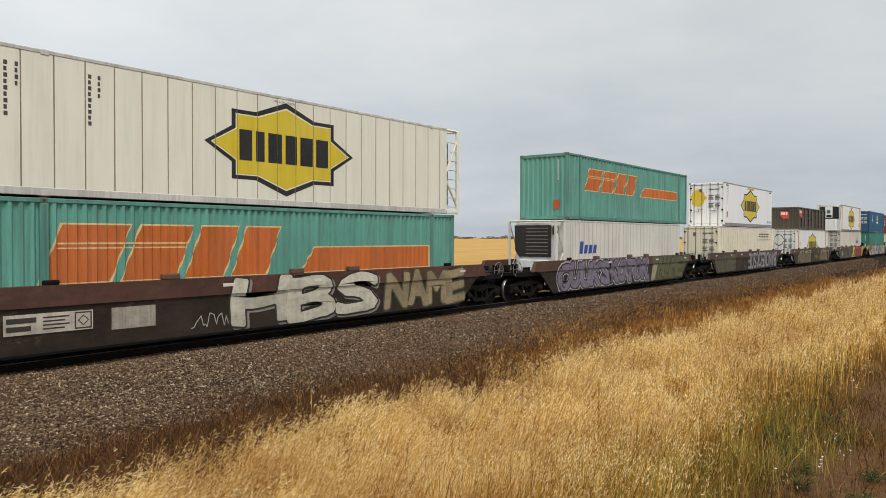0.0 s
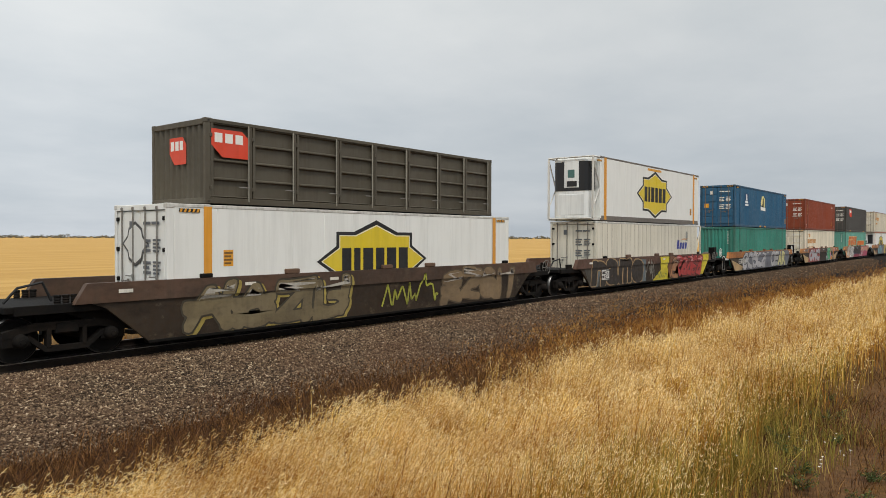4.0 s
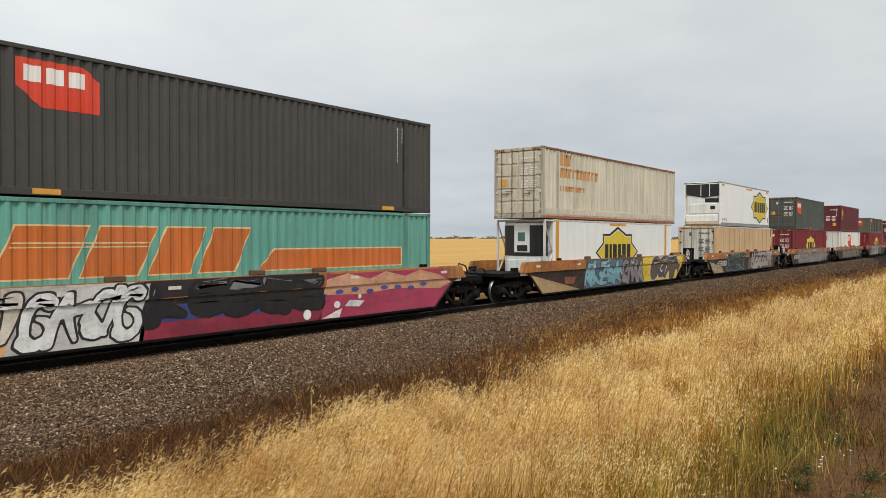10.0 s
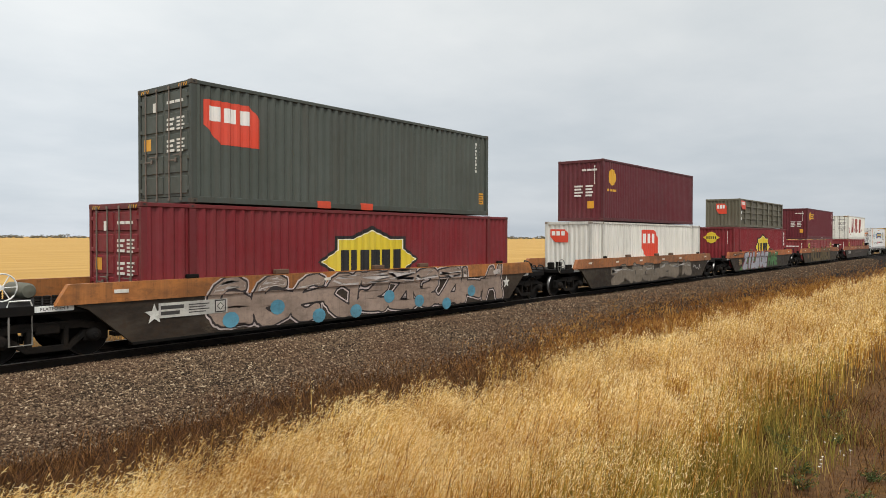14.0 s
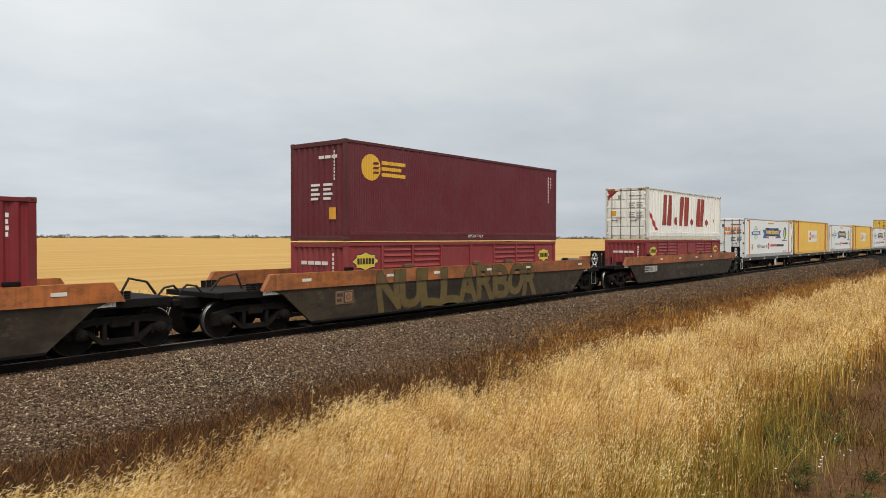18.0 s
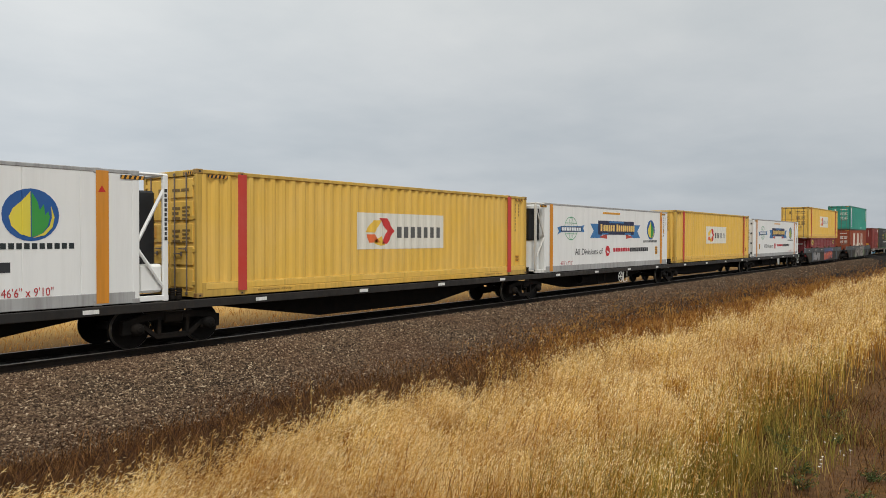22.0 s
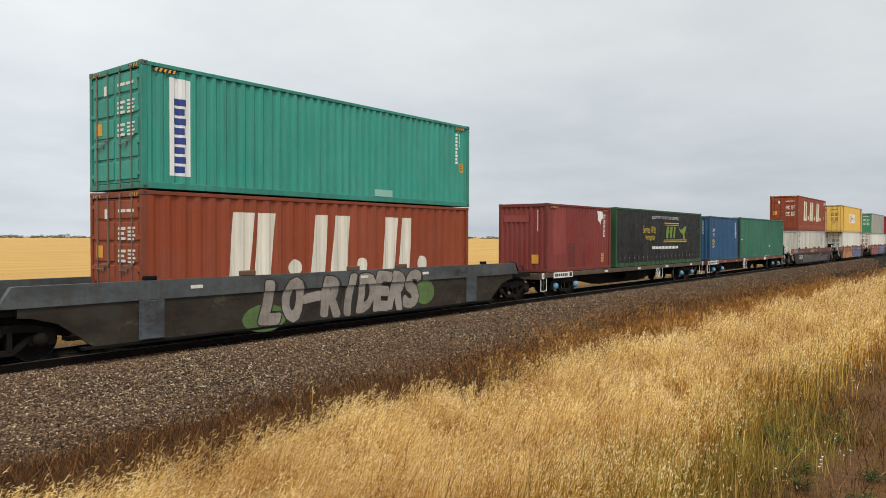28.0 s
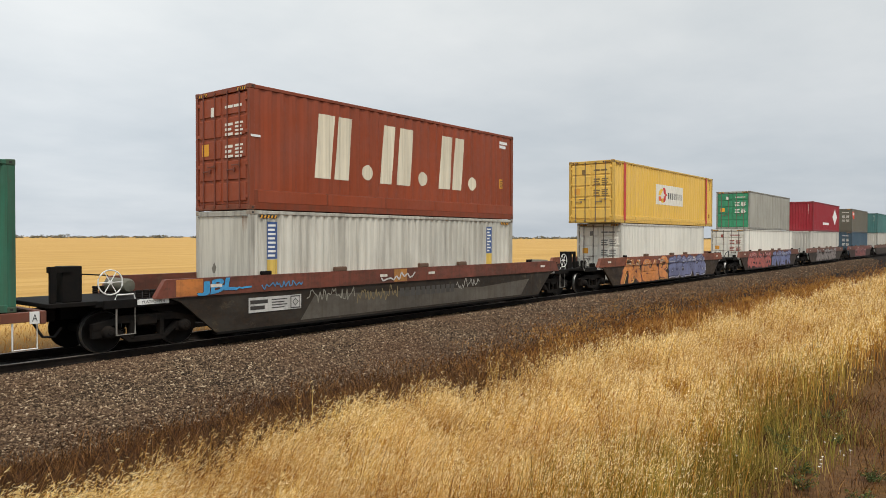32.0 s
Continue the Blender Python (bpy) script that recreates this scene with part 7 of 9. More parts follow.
# 5
w = well_wagon(98.4, (76, 62, 50), (92, 62, 48), "brown well wagon platform with red and yellow graffiti", left="hose", right="wheel", seed=5, plate=(-6.5, -5.7, 0.55, 1.02, (206, 204, 198)), chord_patches=((7.3, 8.6, (196, 176, 40)),))
wagon_paint(w, "paint_wash", [[(-7.7, 0.3), (-1.6, 0.25), (-1.4, 1.1), (-8.2, 1.1)]], (62, 60, 52), 0, 0.3)
wagon_paint(w, "paint_wash", [[(-7.6, 0.3), (-6.9, 0.25), (-6.6, 1.05), (-7.2, 1.1)], [(-5.0, 0.3), (-4.2, 0.25), (-4.1, 1.4), (-4.9, 1.4)], [(-2.2, 0.3), (-1.3, 0.25), (-1.4, 1.4), (-2.0, 1.45)]], (98, 112, 118), 1, 0.3)
sprayed_letters(w, "name", -7.5, -1.7, 0.26, 1.5, (40, 33, 27), (172, 142, 98), 51, 0.0, None, 0.13, 0.06)
wagon_paint(w, "paint_wash", [[(-0.4, 0.24), (2.2, 0.24), (1.7, 0.9), (2.1, 1.5), (0.6, 1.5), (0.8, 0.8)]], (208, 190, 36), 1, 0.15)
wagon_paint(w, "paint_wash", [[(1.8, 0.25), (4.0, 0.25), (4.4, 1.5), (1.9, 1.5)]], (124, 78, 46), 1, 0.2)
wagon_paint(w, "paint_wash", [[(2.6, 0.25), (7.1, 0.25), (7.6, 0.8), (7.3, 1.5), (3.2, 1.5)]], (128, 42, 36), 1, 0.2)
graffiti(w, 2.2, 3.4, 0.28, 1.5, 1, (168, 116, 76), (46, 28, 24), 55, 0.2, None, 0.6)
graffiti(w, 3.0, 7.3, 0.28, 1.5, 5, (178, 48, 46), (40, 18, 20), 52, 0.25, (44, 104, 72), 0.75)
wagon_paint(w, "paint_wash", [[(7.0, 0.3), (7.6, 0.3), (8.5, 1.1), (8.5, 1.5), (7.2, 1.5)]], (214, 196, 40), 2, 0.15)
scribble(w, 0.0, 1.7, 0.3, 0.7, (40, 96, 66), 53, 0.02, 12)
scribble(w, -1.4, -0.2, 0.3, 1.4, (176, 172, 160), 54, 0.02, 16)
r, pf, m = reefer("pale ribbed refrigerated container with a blue slanted mark", 91.5, 14.17, LO, 2.9, (216, 210, 192), 0.52, "doors", "frame", (), (1.0, 12.9), 0.45, 0.2)
decal(r, "blue_mark", [slant(10.3 + 0.42 * k, 10.62 + 0.42 * k, 1.48, 2.0 - (0.15 if k else 0), 0.1) for k in range(4)], paint(44, 60, 140, 0.15), pf, 0.006, "slanted blue bars")
decal(r, "orange_arc", [slant(11.0, 11.9, 2.02, 2.08, 0.3)], paint(214, 140, 70, 0.2), pf, 0.006)
decal(r, "grey_hatch", [rect(11.75, 12.05, 1.95, 2.5)], paint(140, 140, 134, 0.2), pf, 0.006)
word_part("DO NOT STACK", 5.6, 6.6, 2.78, 2.83, paint(90, 86, 80, 0.2), r, 0.004)
word_part("CONTAINERS ON ROOF", 6.8, 8.3, 2.78, 2.83, paint(90, 86, 80, 0.2), r, 0.004)
r, pf, m = reefer("white refrigerated container with a framed cooling unit and yellow star badge", 91.2, 14.2, UP, 3.05, (226, 226, 220), 1.32, "frame", "plain", ((1.1, 0.26, ORANGE), (13.2, 0.24, ORANGE)), (1.1, 13.2), 0.15, frame_col=(112, 106, 98), rail=0.24)
fox_star(r, 7.35, 2.72, 4.65, 2.42, pf)
decal(r, "warning_strip", [rect(6.3, 8.2, 2.78, 2.9)], M_YELLOWP, pf, 0.006)
warn_label(r, 12.7, 0.55, pf)
chevrons(r, 14.2, 2.98)

# 6
w = well_wagon(120.2, (112, 104, 88), (186, 116, 48), "orange-topped well wagon platform with white and blue graffiti", platform="PLATFORM 2", left="brake", right="brake", seed=6, plate=(-6.7, -5.0, 0.72, 1.06, (206, 202, 190)))
wagon_paint(w, "paint_wash", [[(-8.3, 1.02), (-7.45, 0.24), (-5.9, 0.24), (-5.6, 0.5)]], (188, 156, 108), 0, 0.35)
wagon_paint(w, "paint_wash", [[(-5.6, 0.24), (7.4, 0.24), (8.2, 1.0), (7.6, 1.5), (-5.2, 1.5)]], (112, 116, 126), 1, 0.35)
graffiti(w, -5.7, 0.4, 0.26, 1.54, 5, (186, 184, 186), (30, 30, 44), 61, 0.2, (66, 92, 156), 0.85)
sprayed_letters(w, "CEAR", 1.9, 6.7, 0.28, 1.5, (186, 184, 184), (34, 34, 44), 62, 0.05, (66, 98, 160), 0.08, 0.05, False, (2, (214, 206, 142)))
r, pf, m = dry("green corrugated 48-foot container streaked with rust", 112.9, 14.63, LO, 2.9, (54, 136, 118), 0.278, 0.038, False, (1.22,), 0.45, 0.2)
r, pf, m = dry("deep blue corrugated 48-foot container with two white emblems", 112.9, 14.63, UP, 2.95, (28, 90, 124), 0.278, 0.036, True, (1.22,), 0.3, 0.06)
decal(r, "emblem_field", [rect(2.45, 3.35, 1.45, 2.45)], paint(34, 66, 98, 0.1), pf, 0.005)
decal(r, "emblem", [[(2.75, 1.95), (3.05, 1.95), (2.95, 2.4), (2.85, 2.4)], rect(2.6, 3.2, 1.75, 1.92), rect(2.5, 3.3, 1.56, 1.68)], paint(222, 224, 222, 0.1), pf, 0.008)
decal(r, "emblem_disc", [disc(7.3, 1.95, 0.52, 0.52)], paint(226, 214, 140, 0.1), pf, 0.005, "pale yellow disc")
decal(r, "emblem_shape", [[(7.05, 1.5), (7.5, 1.5), (7.6, 2.0), (7.3, 2.4), (7.15, 2.1)]], paint(40, 38, 36, 0.1), pf, 0.008)
decal(r, "emblem_plate", [[(6.75, 1.35), (7.95, 1.3), (7.95, 1.55), (6.75, 1.62)]], paint(224, 224, 216, 0.1), pf, 0.011)
side_numbers(r, 14.63, 2.95, pf, x=13.9)
warn_label(r, 14.2, 0.4, pf)
chevrons(r, 14.63, 2.95)
for xx in (6.3, 7.6):
    part("fork_pocket", MB().box(xx, xx + 0.5, -0.004, 0.04, 0.03, 0.15, 0.008), M_YELLOWP, r)

# 7
w = well_wagon(142.0, (82, 70, 58), (184, 118, 54), "orange-topped well wagon platform with red, grey and green graffiti", platform="PLATFORM 2", left="plain", right="hose", seed=7, chord_patches=((-6.0, -1.2, (112, 42, 40)), (-0.9, 4.2, (74, 60, 52))))
wagon_paint(w, "paint_wash", [[(-8.35, 1.02), (-7.45, 0.24), (-5.4, 0.24), (-5.6, 0.6)]], (200, 168, 118), 0, 0.25)
wagon_paint(w, "paint_wash", [[(7.4, 0.24), (8.35, 1.0), (7.9, 0.98), (6.0, 0.62), (6.2, 0.24)]], (188, 158, 116), 0, 0.3)
wagon_paint(w, "paint_wash", [[(-6.2, 0.26), (-1.0, 0.24), (-0.8, 1.5), (-5.6, 1.5)]], (150, 44, 38), 1, 0.2)
sprayed_letters(w, "OHC", -5.6, -1.1, 0.28, 1.5, (180, 174, 178), (40, 26, 30), 71, 0.1, None, 0.14, 0.04, False, None, (206, 60, 44))
wagon_paint(w, "paint_wash", [[(2.0, 0.5), (2.5, 0.24), (6.3, 0.24), (6.9, 1.0), (6.6, 1.5), (2.3, 1.5)]], (18, 17, 18), 1, 0.1)
sprayed_letters(w, "JBLY", 2.3, 6.6, 0.28, 1.52, (72, 168, 120), (16, 15, 17), 72, 0.08, None, 0.10, 0.035, False, (2, (228, 148, 42)), (230, 226, 220))
wagon_paint(w, "pink_fade", [disc(2.75, 0.55, 0.22, 0.16, 12), disc(4.55, 0.75, 0.16, 0.3, 12), disc(6.5, 1.25, 0.12, 0.2, 8)], (206, 120, 190), 6, 0.15)
scribble(w, -7.9, -6.3, 1.2, 1.5, (80, 170, 206), 74, 0.03, 14)
r, pf, m = dry("weathered cream corrugated container with faded orange blocks", 134.65, 14.63, LO, 2.9, (226, 216, 192), 0.37, 0.040, True, (1.22,), 0.28, 0.3)
cream_word(r, pf, (208, 150, 84), 0, [(1.45, 2.6, 2.2, 2.55, 4), (1.45, 5.1, 1.62, 2.02, 10), (1.7, 4.2, 1.2, 1.32, 14)])
r, pf, m = dry("red-brown corrugated 48-foot container with doors", 134.82, 14.66, UP, 2.92, (138, 56, 20), 0.278, 0.036, True, (1.22,), 0.3, 0.12)
word_part("48'", 0.42, 0.72, 0.36, 0.56, paint(226, 222, 212, 0.1), r, 0.004)
word_part("48'", 13.95, 14.2, 0.36, 0.56, paint(226, 222, 212, 0.1), r, 0.004)
decal(r, "writing", bars(12.4, 2.50, 0.6, 0.13, 1, 0.1, 6), paint(226, 222, 212, 0.1), pf)
warn_label(r, 12.5, 0.5, pf)
side_numbers(r, 14.63, 2.9, pf, (190, 150, 60), True, 1.0)

# 8
w = well_wagon(163.83, (104, 88, 72), (196, 128, 66), "orange-topped well wagon platform with black, white and pink murals", platform="PLATFORM 3", left="plain", right="hose", seed=8, chord_patches=((-7.0, -3.0, (216, 206, 190)), (-2.8, 2.3, (40, 34, 36))))
wagon_paint(w, "paint_wash", [[(-8.35, 1.02), (-7.45, 0.24), (-5.4, 0.24), (-5.6, 1.1), (-8.2, 1.1)]], (222, 164, 112), 0, 0.15)
wagon_paint(w, "paint_wash", [[(-5.6, 0.24), (-2.8, 0.24), (-2.6, 1.5), (-5.2, 1.5)]], (206, 202, 196), 1, 0.15)
wagon_paint(w, "paint_wash", [[(-2.9, 0.24), (2.3, 0.24), (2.6, 0.75), (-2.8, 0.8)]], (146, 34, 60), 1, 0.2)
wagon_paint(w, "paint_wash", [[(-2.9, 0.6), (2.5, 0.62), (2.6, 0.95), (-2.8, 1.0)]], (58, 70, 128), 2, 0.2)
wagon_paint(w, "paint_wash", [[(2.4, 0.24), (7.4, 0.24), (8.3, 1.0), (7.8, 1.5), (2.6, 1.5)]], (176, 56, 88), 1, 0.2)
graffiti(w, -7.2, -5.4, 0.5, 1.4, 2, (226, 214, 196), (46, 40, 40), 81, 0.1, None, 0.5)
graffiti(w, -5.3, -2.8, 0.28, 1.5, 4, (228, 226, 222), (34, 34, 36), 82, 0.25, (110, 110, 112), 0.9)
graffiti(w, -2.7, 2.4, 0.62, 1.52, 5, (24, 22, 26), (14, 13, 15), 83, 0.1, None, 0.9)
wagon_paint(w, "paint_wash", [[(2.5, 0.92), (4.0, 0.86), (5.6, 0.96), (7.7, 0.84), (8.3, 1.02), (7.6, 1.3), (6.6, 1.5), (5.9, 1.32), (5.0, 1.5), (4.3, 1.3), (3.4, 1.5), (2.6, 1.35)]], (214, 158, 122), 2, 0.2)
wagon_paint(w, "blue_spots", [disc(3.1 + 0.62 * k, 0.98 + 0.05 * math.sin(2.3 * k), 0.16, 0.07, 10) for k in range(7)], (66, 78, 150), 4, 0.1)
wagon_paint(w, "white_patch", [[(2.45, 0.26), (3.1, 0.25), (3.2, 0.5), (2.9, 0.42)], [(3.3, 0.55), (3.9, 0.5), (4.1, 0.66), (3.5, 0.72)]], (226, 220, 214), 4, 0.15)
wagon_paint(w, "paint_spots", [disc(1.9, 0.42, 0.14), disc(3.0, 0.62, 0.12, 0.1), disc(3.9, 0.8, 0.07)], (232, 226, 222), 6, 0.1)
r, pf, m = dry("teal corrugated container with orange slanted blocks", 156.5, 14.63, LO, 2.9, (102, 168, 150), 0.278, 0.036, False, (1.22,), 0.35, 0.15)
toll_word(r, 1.46, 1.28, 6.15, 1.05, pf)
toll_stripe(r, 7.74, 13.19, 1.27, 1.79, pf)
r, pf, m = dry("dark charcoal corrugated 48-foot container with an orange patch", 156.5, 14.63, UP, 2.95, (70, 68, 64), 0.25, 0.036, True, (1.22,), 0.3, 0.1)
scf_patch(r, 2.03, 1.76, 1.62, 0.94, pf)
side_numbers(r, 14.63, 2.95, pf, x=13.0)
for xx in (2.3, 12.3):
    part("fork_pocket", MB().box(xx, xx + 0.55, -0.004, 0.04, 0.03, 0.15, 0.008), M_YELLOWP, r)

# 9
w = well_wagon(185.73, (92, 80, 66), (186, 116, 48), "orange-topped well wagon platform with teal, grey and yellow graffiti", platform="PLATFORM 4", left="plain", right="brake", seed=9, chord_patches=((-3.7, 2.8, (96, 88, 84)), (2.8, 8.6, (206, 166, 50))))
wagon_paint(w, "paint_wash", [[(-8.35, 1.02), (-7.45, 0.24), (-4.2, 0.24), (-5.0, 0.4)]], (184, 152, 108), 0, 0.3)
wagon_paint(w, "paint_wash", [[(-5.6, 0.55), (-4.8, 0.5), (-4.6, 0.8), (-5.6, 0.85)]], (140, 84, 52), 2, 0.3)
wagon_paint(w, "paint_wash", [[(-3.8, 0.24), (0.0, 0.24), (0.2, 1.5), (-3.5, 1.5)]], (84, 112, 122), 1, 0.2)
graffiti(w, -3.7, 0.0, 0.28, 1.5, 5, (126, 176, 186), (58, 48, 70), 91, 0.1, (196, 208, 210), 0.5)
graffiti(w, 0.2, 2.8, 0.28, 1.5, 4, (150, 142, 144), (48, 40, 46), 92, 0.1, None, 0.6)
wagon_paint(w, "paint_wash", [[(2.8, 0.24), (7.4, 0.24), (8.4, 1.0), (8.4, 1.5), (2.6, 1.5)]], (222, 190, 44), 1, 0.15)
graffiti(w, 3.8, 8.0, 0.3, 1.48, 4, (98, 78, 50), (60, 72, 138), 93, 0.2, None, 0.5, (222, 222, 216))
r, pf, m = reefer("white refrigerated container with orange posts and a yellow star badge", 178.6, 14.1, LO, 2.9, (228, 228, 222), 1.32, "frame", "plain", ((0.9, 0.26, ORANGE), (13.1, 0.24, ORANGE)), (0.9, 13.1), 0.15)
fox_star(r, 7.05, 2.62, 4.62, 2.4, pf)
decal(r, "warning_strip", [rect(6.1, 8.0, 2.70, 2.80)], M_YELLOWP, pf, 0.006)
r, pf, m = dry("cream corrugated container with faded orange blocks and red-brown rails", 178.42, 14.75, UP, 3.0, (212, 203, 180), 0.30, 0.038, True, (1.22,), 0.35, 0.22, low=0.44)
cream_word(r, pf, (204, 146, 82), 0, [(1.47, 2.5, 2.3, 2.78, 3), (1.47, 5.05, 1.78, 2.2, 10), (1.47, 3.75, 1.2, 1.42, 10)])
decal(r, "rail_band", [rect(0.18, 14.55, 0.02, 0.12)], paint(176, 92, 52, 0.3), None, 0.010)
decal(r, "rail_band", [rect(0.18, 14.55, 2.91, 2.975)], paint(140, 80, 52, 0.4), None, 0.006)

# 10
w = well_wagon(207.4, (96, 84, 72), (188, 118, 54), "orange-topped well wagon platform with dark green and silver graffiti", platform="PLATFORM 5", left="plain", right="brake", seed=10, plate=(-6.6, -4.9, 0.68, 1.02, (202, 196, 182)), chord_patches=((0.6, 5.2, (150, 132, 116)),))
wagon_paint(w, "paint_wash", [[(-8.35, 1.02), (-7.45, 0.24), (-5.4, 0.24), (-5.8, 0.6)]], (172, 152, 112), 0, 0.3)
wagon_paint(w, "paint_wash", [[(-4.9, 0.24), (-0.8, 0.24), (-0.6, 1.45), (-4.6, 1.45)]], (46, 56, 50), 1, 0.25)
graffiti(w, -4.8, -0.7, 0.28, 1.5, 5, (36, 42, 40), (118, 158, 148), 101, 0.15, None, 0.8)
wagon_paint(w, "paint_wash", [[(0.2, 0.3), (6.9, 0.26), (7.2, 1.0), (6.0, 1.5), (0.6, 1.5)]], (112, 98, 84), 0, 0.3)
wagon_paint(w, "brown_patch", [disc(3.3, 0.8, 0.5, 0.34, 11), disc(6.6, 0.5, 0.6, 0.3, 9)], (96, 58, 46), 1, 0.3)
graffiti(w, 0.9, 6.6, 0.3, 1.5, 6, (176, 166, 154), (38, 32, 32), 102, 0.15, None, 0.6)
scribble(w, -8.0, -6.5, 0.45, 1.0, (206, 206, 200), 103, 0.03, 14)
r, pf, m = reefer("stained beige refrigerated container with dark upright seams", 200.4, 14.2, LO, 2.9, (212, 176, 128), 1.22, "doors", "frame", (), (1.0, 12.9), 0.5, 0.15, door_col=(224, 218, 204))
for i in range(10):
    decal(r, "wall_seam", [rect(1.82 + 1.2 * i, 1.87 + 1.2 * i, 0.2, 2.8)], paint(112, 84, 56, 0.3), None, 0.001, y=0.008)
r, pf, m = reefer("white refrigerated container with a rounded black cooling unit and star badge", 201.44, 12.19, UP, 2.97, (232, 232, 228), 1.2, "unit", "plain", (), (), 0.08, frame_col=(150, 148, 142), rail=0.24)
fox_star(r, 9.54, 2.70, 4.64, 2.34, pf)
word_part("40' PLUS", 0.38, 1.44, 0.33, 0.53, paint(176, 40, 44, 0.1), r, 0.004)
decal(r, "warning_strip", [rect(5.9, 7.5, 2.72, 2.82)], M_YELLOWP, pf, 0.006)
for xx in (4.25, 7.1):
    part("hatch", MB().box(xx, xx + 0.55, -0.006, 0.02, 0.25, 1.25, 0.008), m, r, "white access hatch")
warn_label(r, 11.7, 0.4, pf)
chevrons(r, 12.19, 2.93)

# 11
w = well_wagon(229.1, (96, 88, 76), (180, 112, 50), "grey-brown well wagon platform with tan and blue graffiti", platform="PLATFORM E", left="brake", right="hose", seed=11, plate=(-6.9, -5.1, 0.7, 1.04, (198, 194, 184)))
graffiti(w, -5.6, 6.9, 0.27, 1.54, 10, (158, 136, 120), (48, 40, 40), 111, 0.0, None, 0.0, (206, 190, 184))
wagon_paint(w, "paint_spots", [disc(-5.0 + 1.43 * k, 0.5 + 0.22 * math.sin(1.9 * k), 0.24, 0.2, 12) for k in range(8)], (84, 148, 170), 7, 0.2)
wagon_paint(w, "painted_star", [[(7.25 + rr * math.sin(a), 0.85 + rr * math.cos(a)) for a, rr in ((0.6283 * k, 0.24 if k % 2 == 0 else 0.10) for k in range(10))]], (222, 220, 210), 6, 0.1, "white painted star")
wagon_paint(w, "painted_star", [[(-7.0 + rr * math.sin(a), 0.8 + rr * math.cos(a)) for a, rr in ((0.6283 * k, 0.24 if k % 2 == 0 else 0.10) for k in range(10))]], (222, 220, 210), 6, 0.1, "white painted star")
r, pf, m = dry("deep red corrugated 48-foot container with a yellow star badge", 221.85, 14.75, LO, 2.9, (122, 23, 31), 0.278, 0.034, True, (1.28,), 0.2, 0.05)
fox_star(r, 7.35, 2.42, 4.16, 2.0, pf)
r, pf, m = dry("dark grey-green corrugated container with an orange patch", 223.1, 12.19, UP, 2.92, (76, 82, 74), 0.278, 0.036, True, (), 0.3, 0.06)
scf_patch(r, 0.36, 1.45, 1.62, 1.05, pf)
side_numbers(r, 12.19, 2.92, pf)
for xx in (3.9, 5.6):
    part("fork_pocket", MB().box(xx, xx + 0.5, -0.006, 0.04, 0.0, 0.2, 0.008), paint(214, 72, 40, 0.2), r, "orange fork pocket rim")
warn_label(r, 11.6, 0.4, pf)

# 12
w = well_wagon(250.95, (92, 84, 70), (168, 104, 56), "grey-brown well wagon platform with pale letters", platform="PLATFORM 4", left="wheel", right="hose", seed=12)
graffiti(w, -5.4, 5.6, 0.35, 1.1, 9, (124, 112, 96), (70, 62, 54), 121, 0.1)
scribble(w, 5.9, 7.2, 0.45, 0.95, (214, 210, 200), 122, 0.02, 12)
r, pf, m = dry("dirty white corrugated container with orange patches", 243.55, 14.75, LO, 2.88, (226, 222, 211), 0.278, 0.036, False, (1.28,), 0.25, 0.3)
scf_patch(r, 5.8, 1.05, 2.2, 1.5, pf)
scf_patch(r, 0.3, 1.9, 0.95, 0.62, None, True)
side_numbers(r, 14.75, 2.88, pf, (70, 64, 58), True, 13.4)
r, pf, m = dry("maroon corrugated container with a yellow disc", 244.8, 12.19, UP, 2.95, (96, 30, 38), 0.20, 0.03, False, (), 0.2, 0.05)
decal(r, "yellow_disc", [disc(1.0, 2.12, 0.40)], paint(216, 164, 40, 0.1), pf, 0.006)
decal(r, "yellow_bars", bars(0.5, 1.55, 1.0, 0.12, 1, 0.1, 4), paint(216, 164, 40, 0.1), pf, 0.006)
end_decal(r, "writing", bars(1.3, 2.5, 0.8, 0.1, 1, 0.1, 3) + bars(0.9, 1.75, 0.45, 0.6, 4) + bars(1.5, 1.75, 0.4, 0.6, 4), paint(220, 214, 206, 0.1), y=0.014)
end_decal(r, "yellow_label", [rect(1.6, 1.95, 0.6, 0.95)], M_YELLOWP, y=0.014)

# 13
w = well_wagon(272.77, (88, 82, 66), (184, 104, 44), "olive well wagon platform with silver and green graffiti", platform="PLATFORM 2", left="plain", right="hose", seed=13, plate=(-6.6, -6.0, 0.6, 1.0, (170, 138, 84)))
wagon_paint(w, "paint_wash", [[(-6.5, 0.24), (-1.0, 0.24), (-0.5, 1.1), (-4.6, 1.1)]], (62, 122, 50), 0, 0.2)
sprayed_letters(w, "ZILBOE", -5.5, 0.9, 0.27, 1.52, (162, 162, 170), (34, 28, 34), 131, 0.4, None, 0.12, 0.035, False, None, (150, 48, 66))
sprayed_letters(w, "FAME", 1.1, 4.0, 0.34, 1.40, (64, 118, 60), (34, 52, 32), 132, 0.05, None)
scribble(w, 4.0, 5.2, 0.6, 1.2, (50, 50, 46), 133, 0.03, 12)
scribble(w, -8.2, -5.9, 1.22, 1.5, (50, 44, 38), 134, 0.025, 18)
r, pf, m = dry("deep red corrugated 48-foot container with a yellow star badge", 265.4, 14.75, LO, 2.9, (126, 24, 32), 0.278, 0.034, False, (1.28,), 0.2, 0.04)
fox_star(r, 7.44, 2.42, 4.12, 2.0, pf)
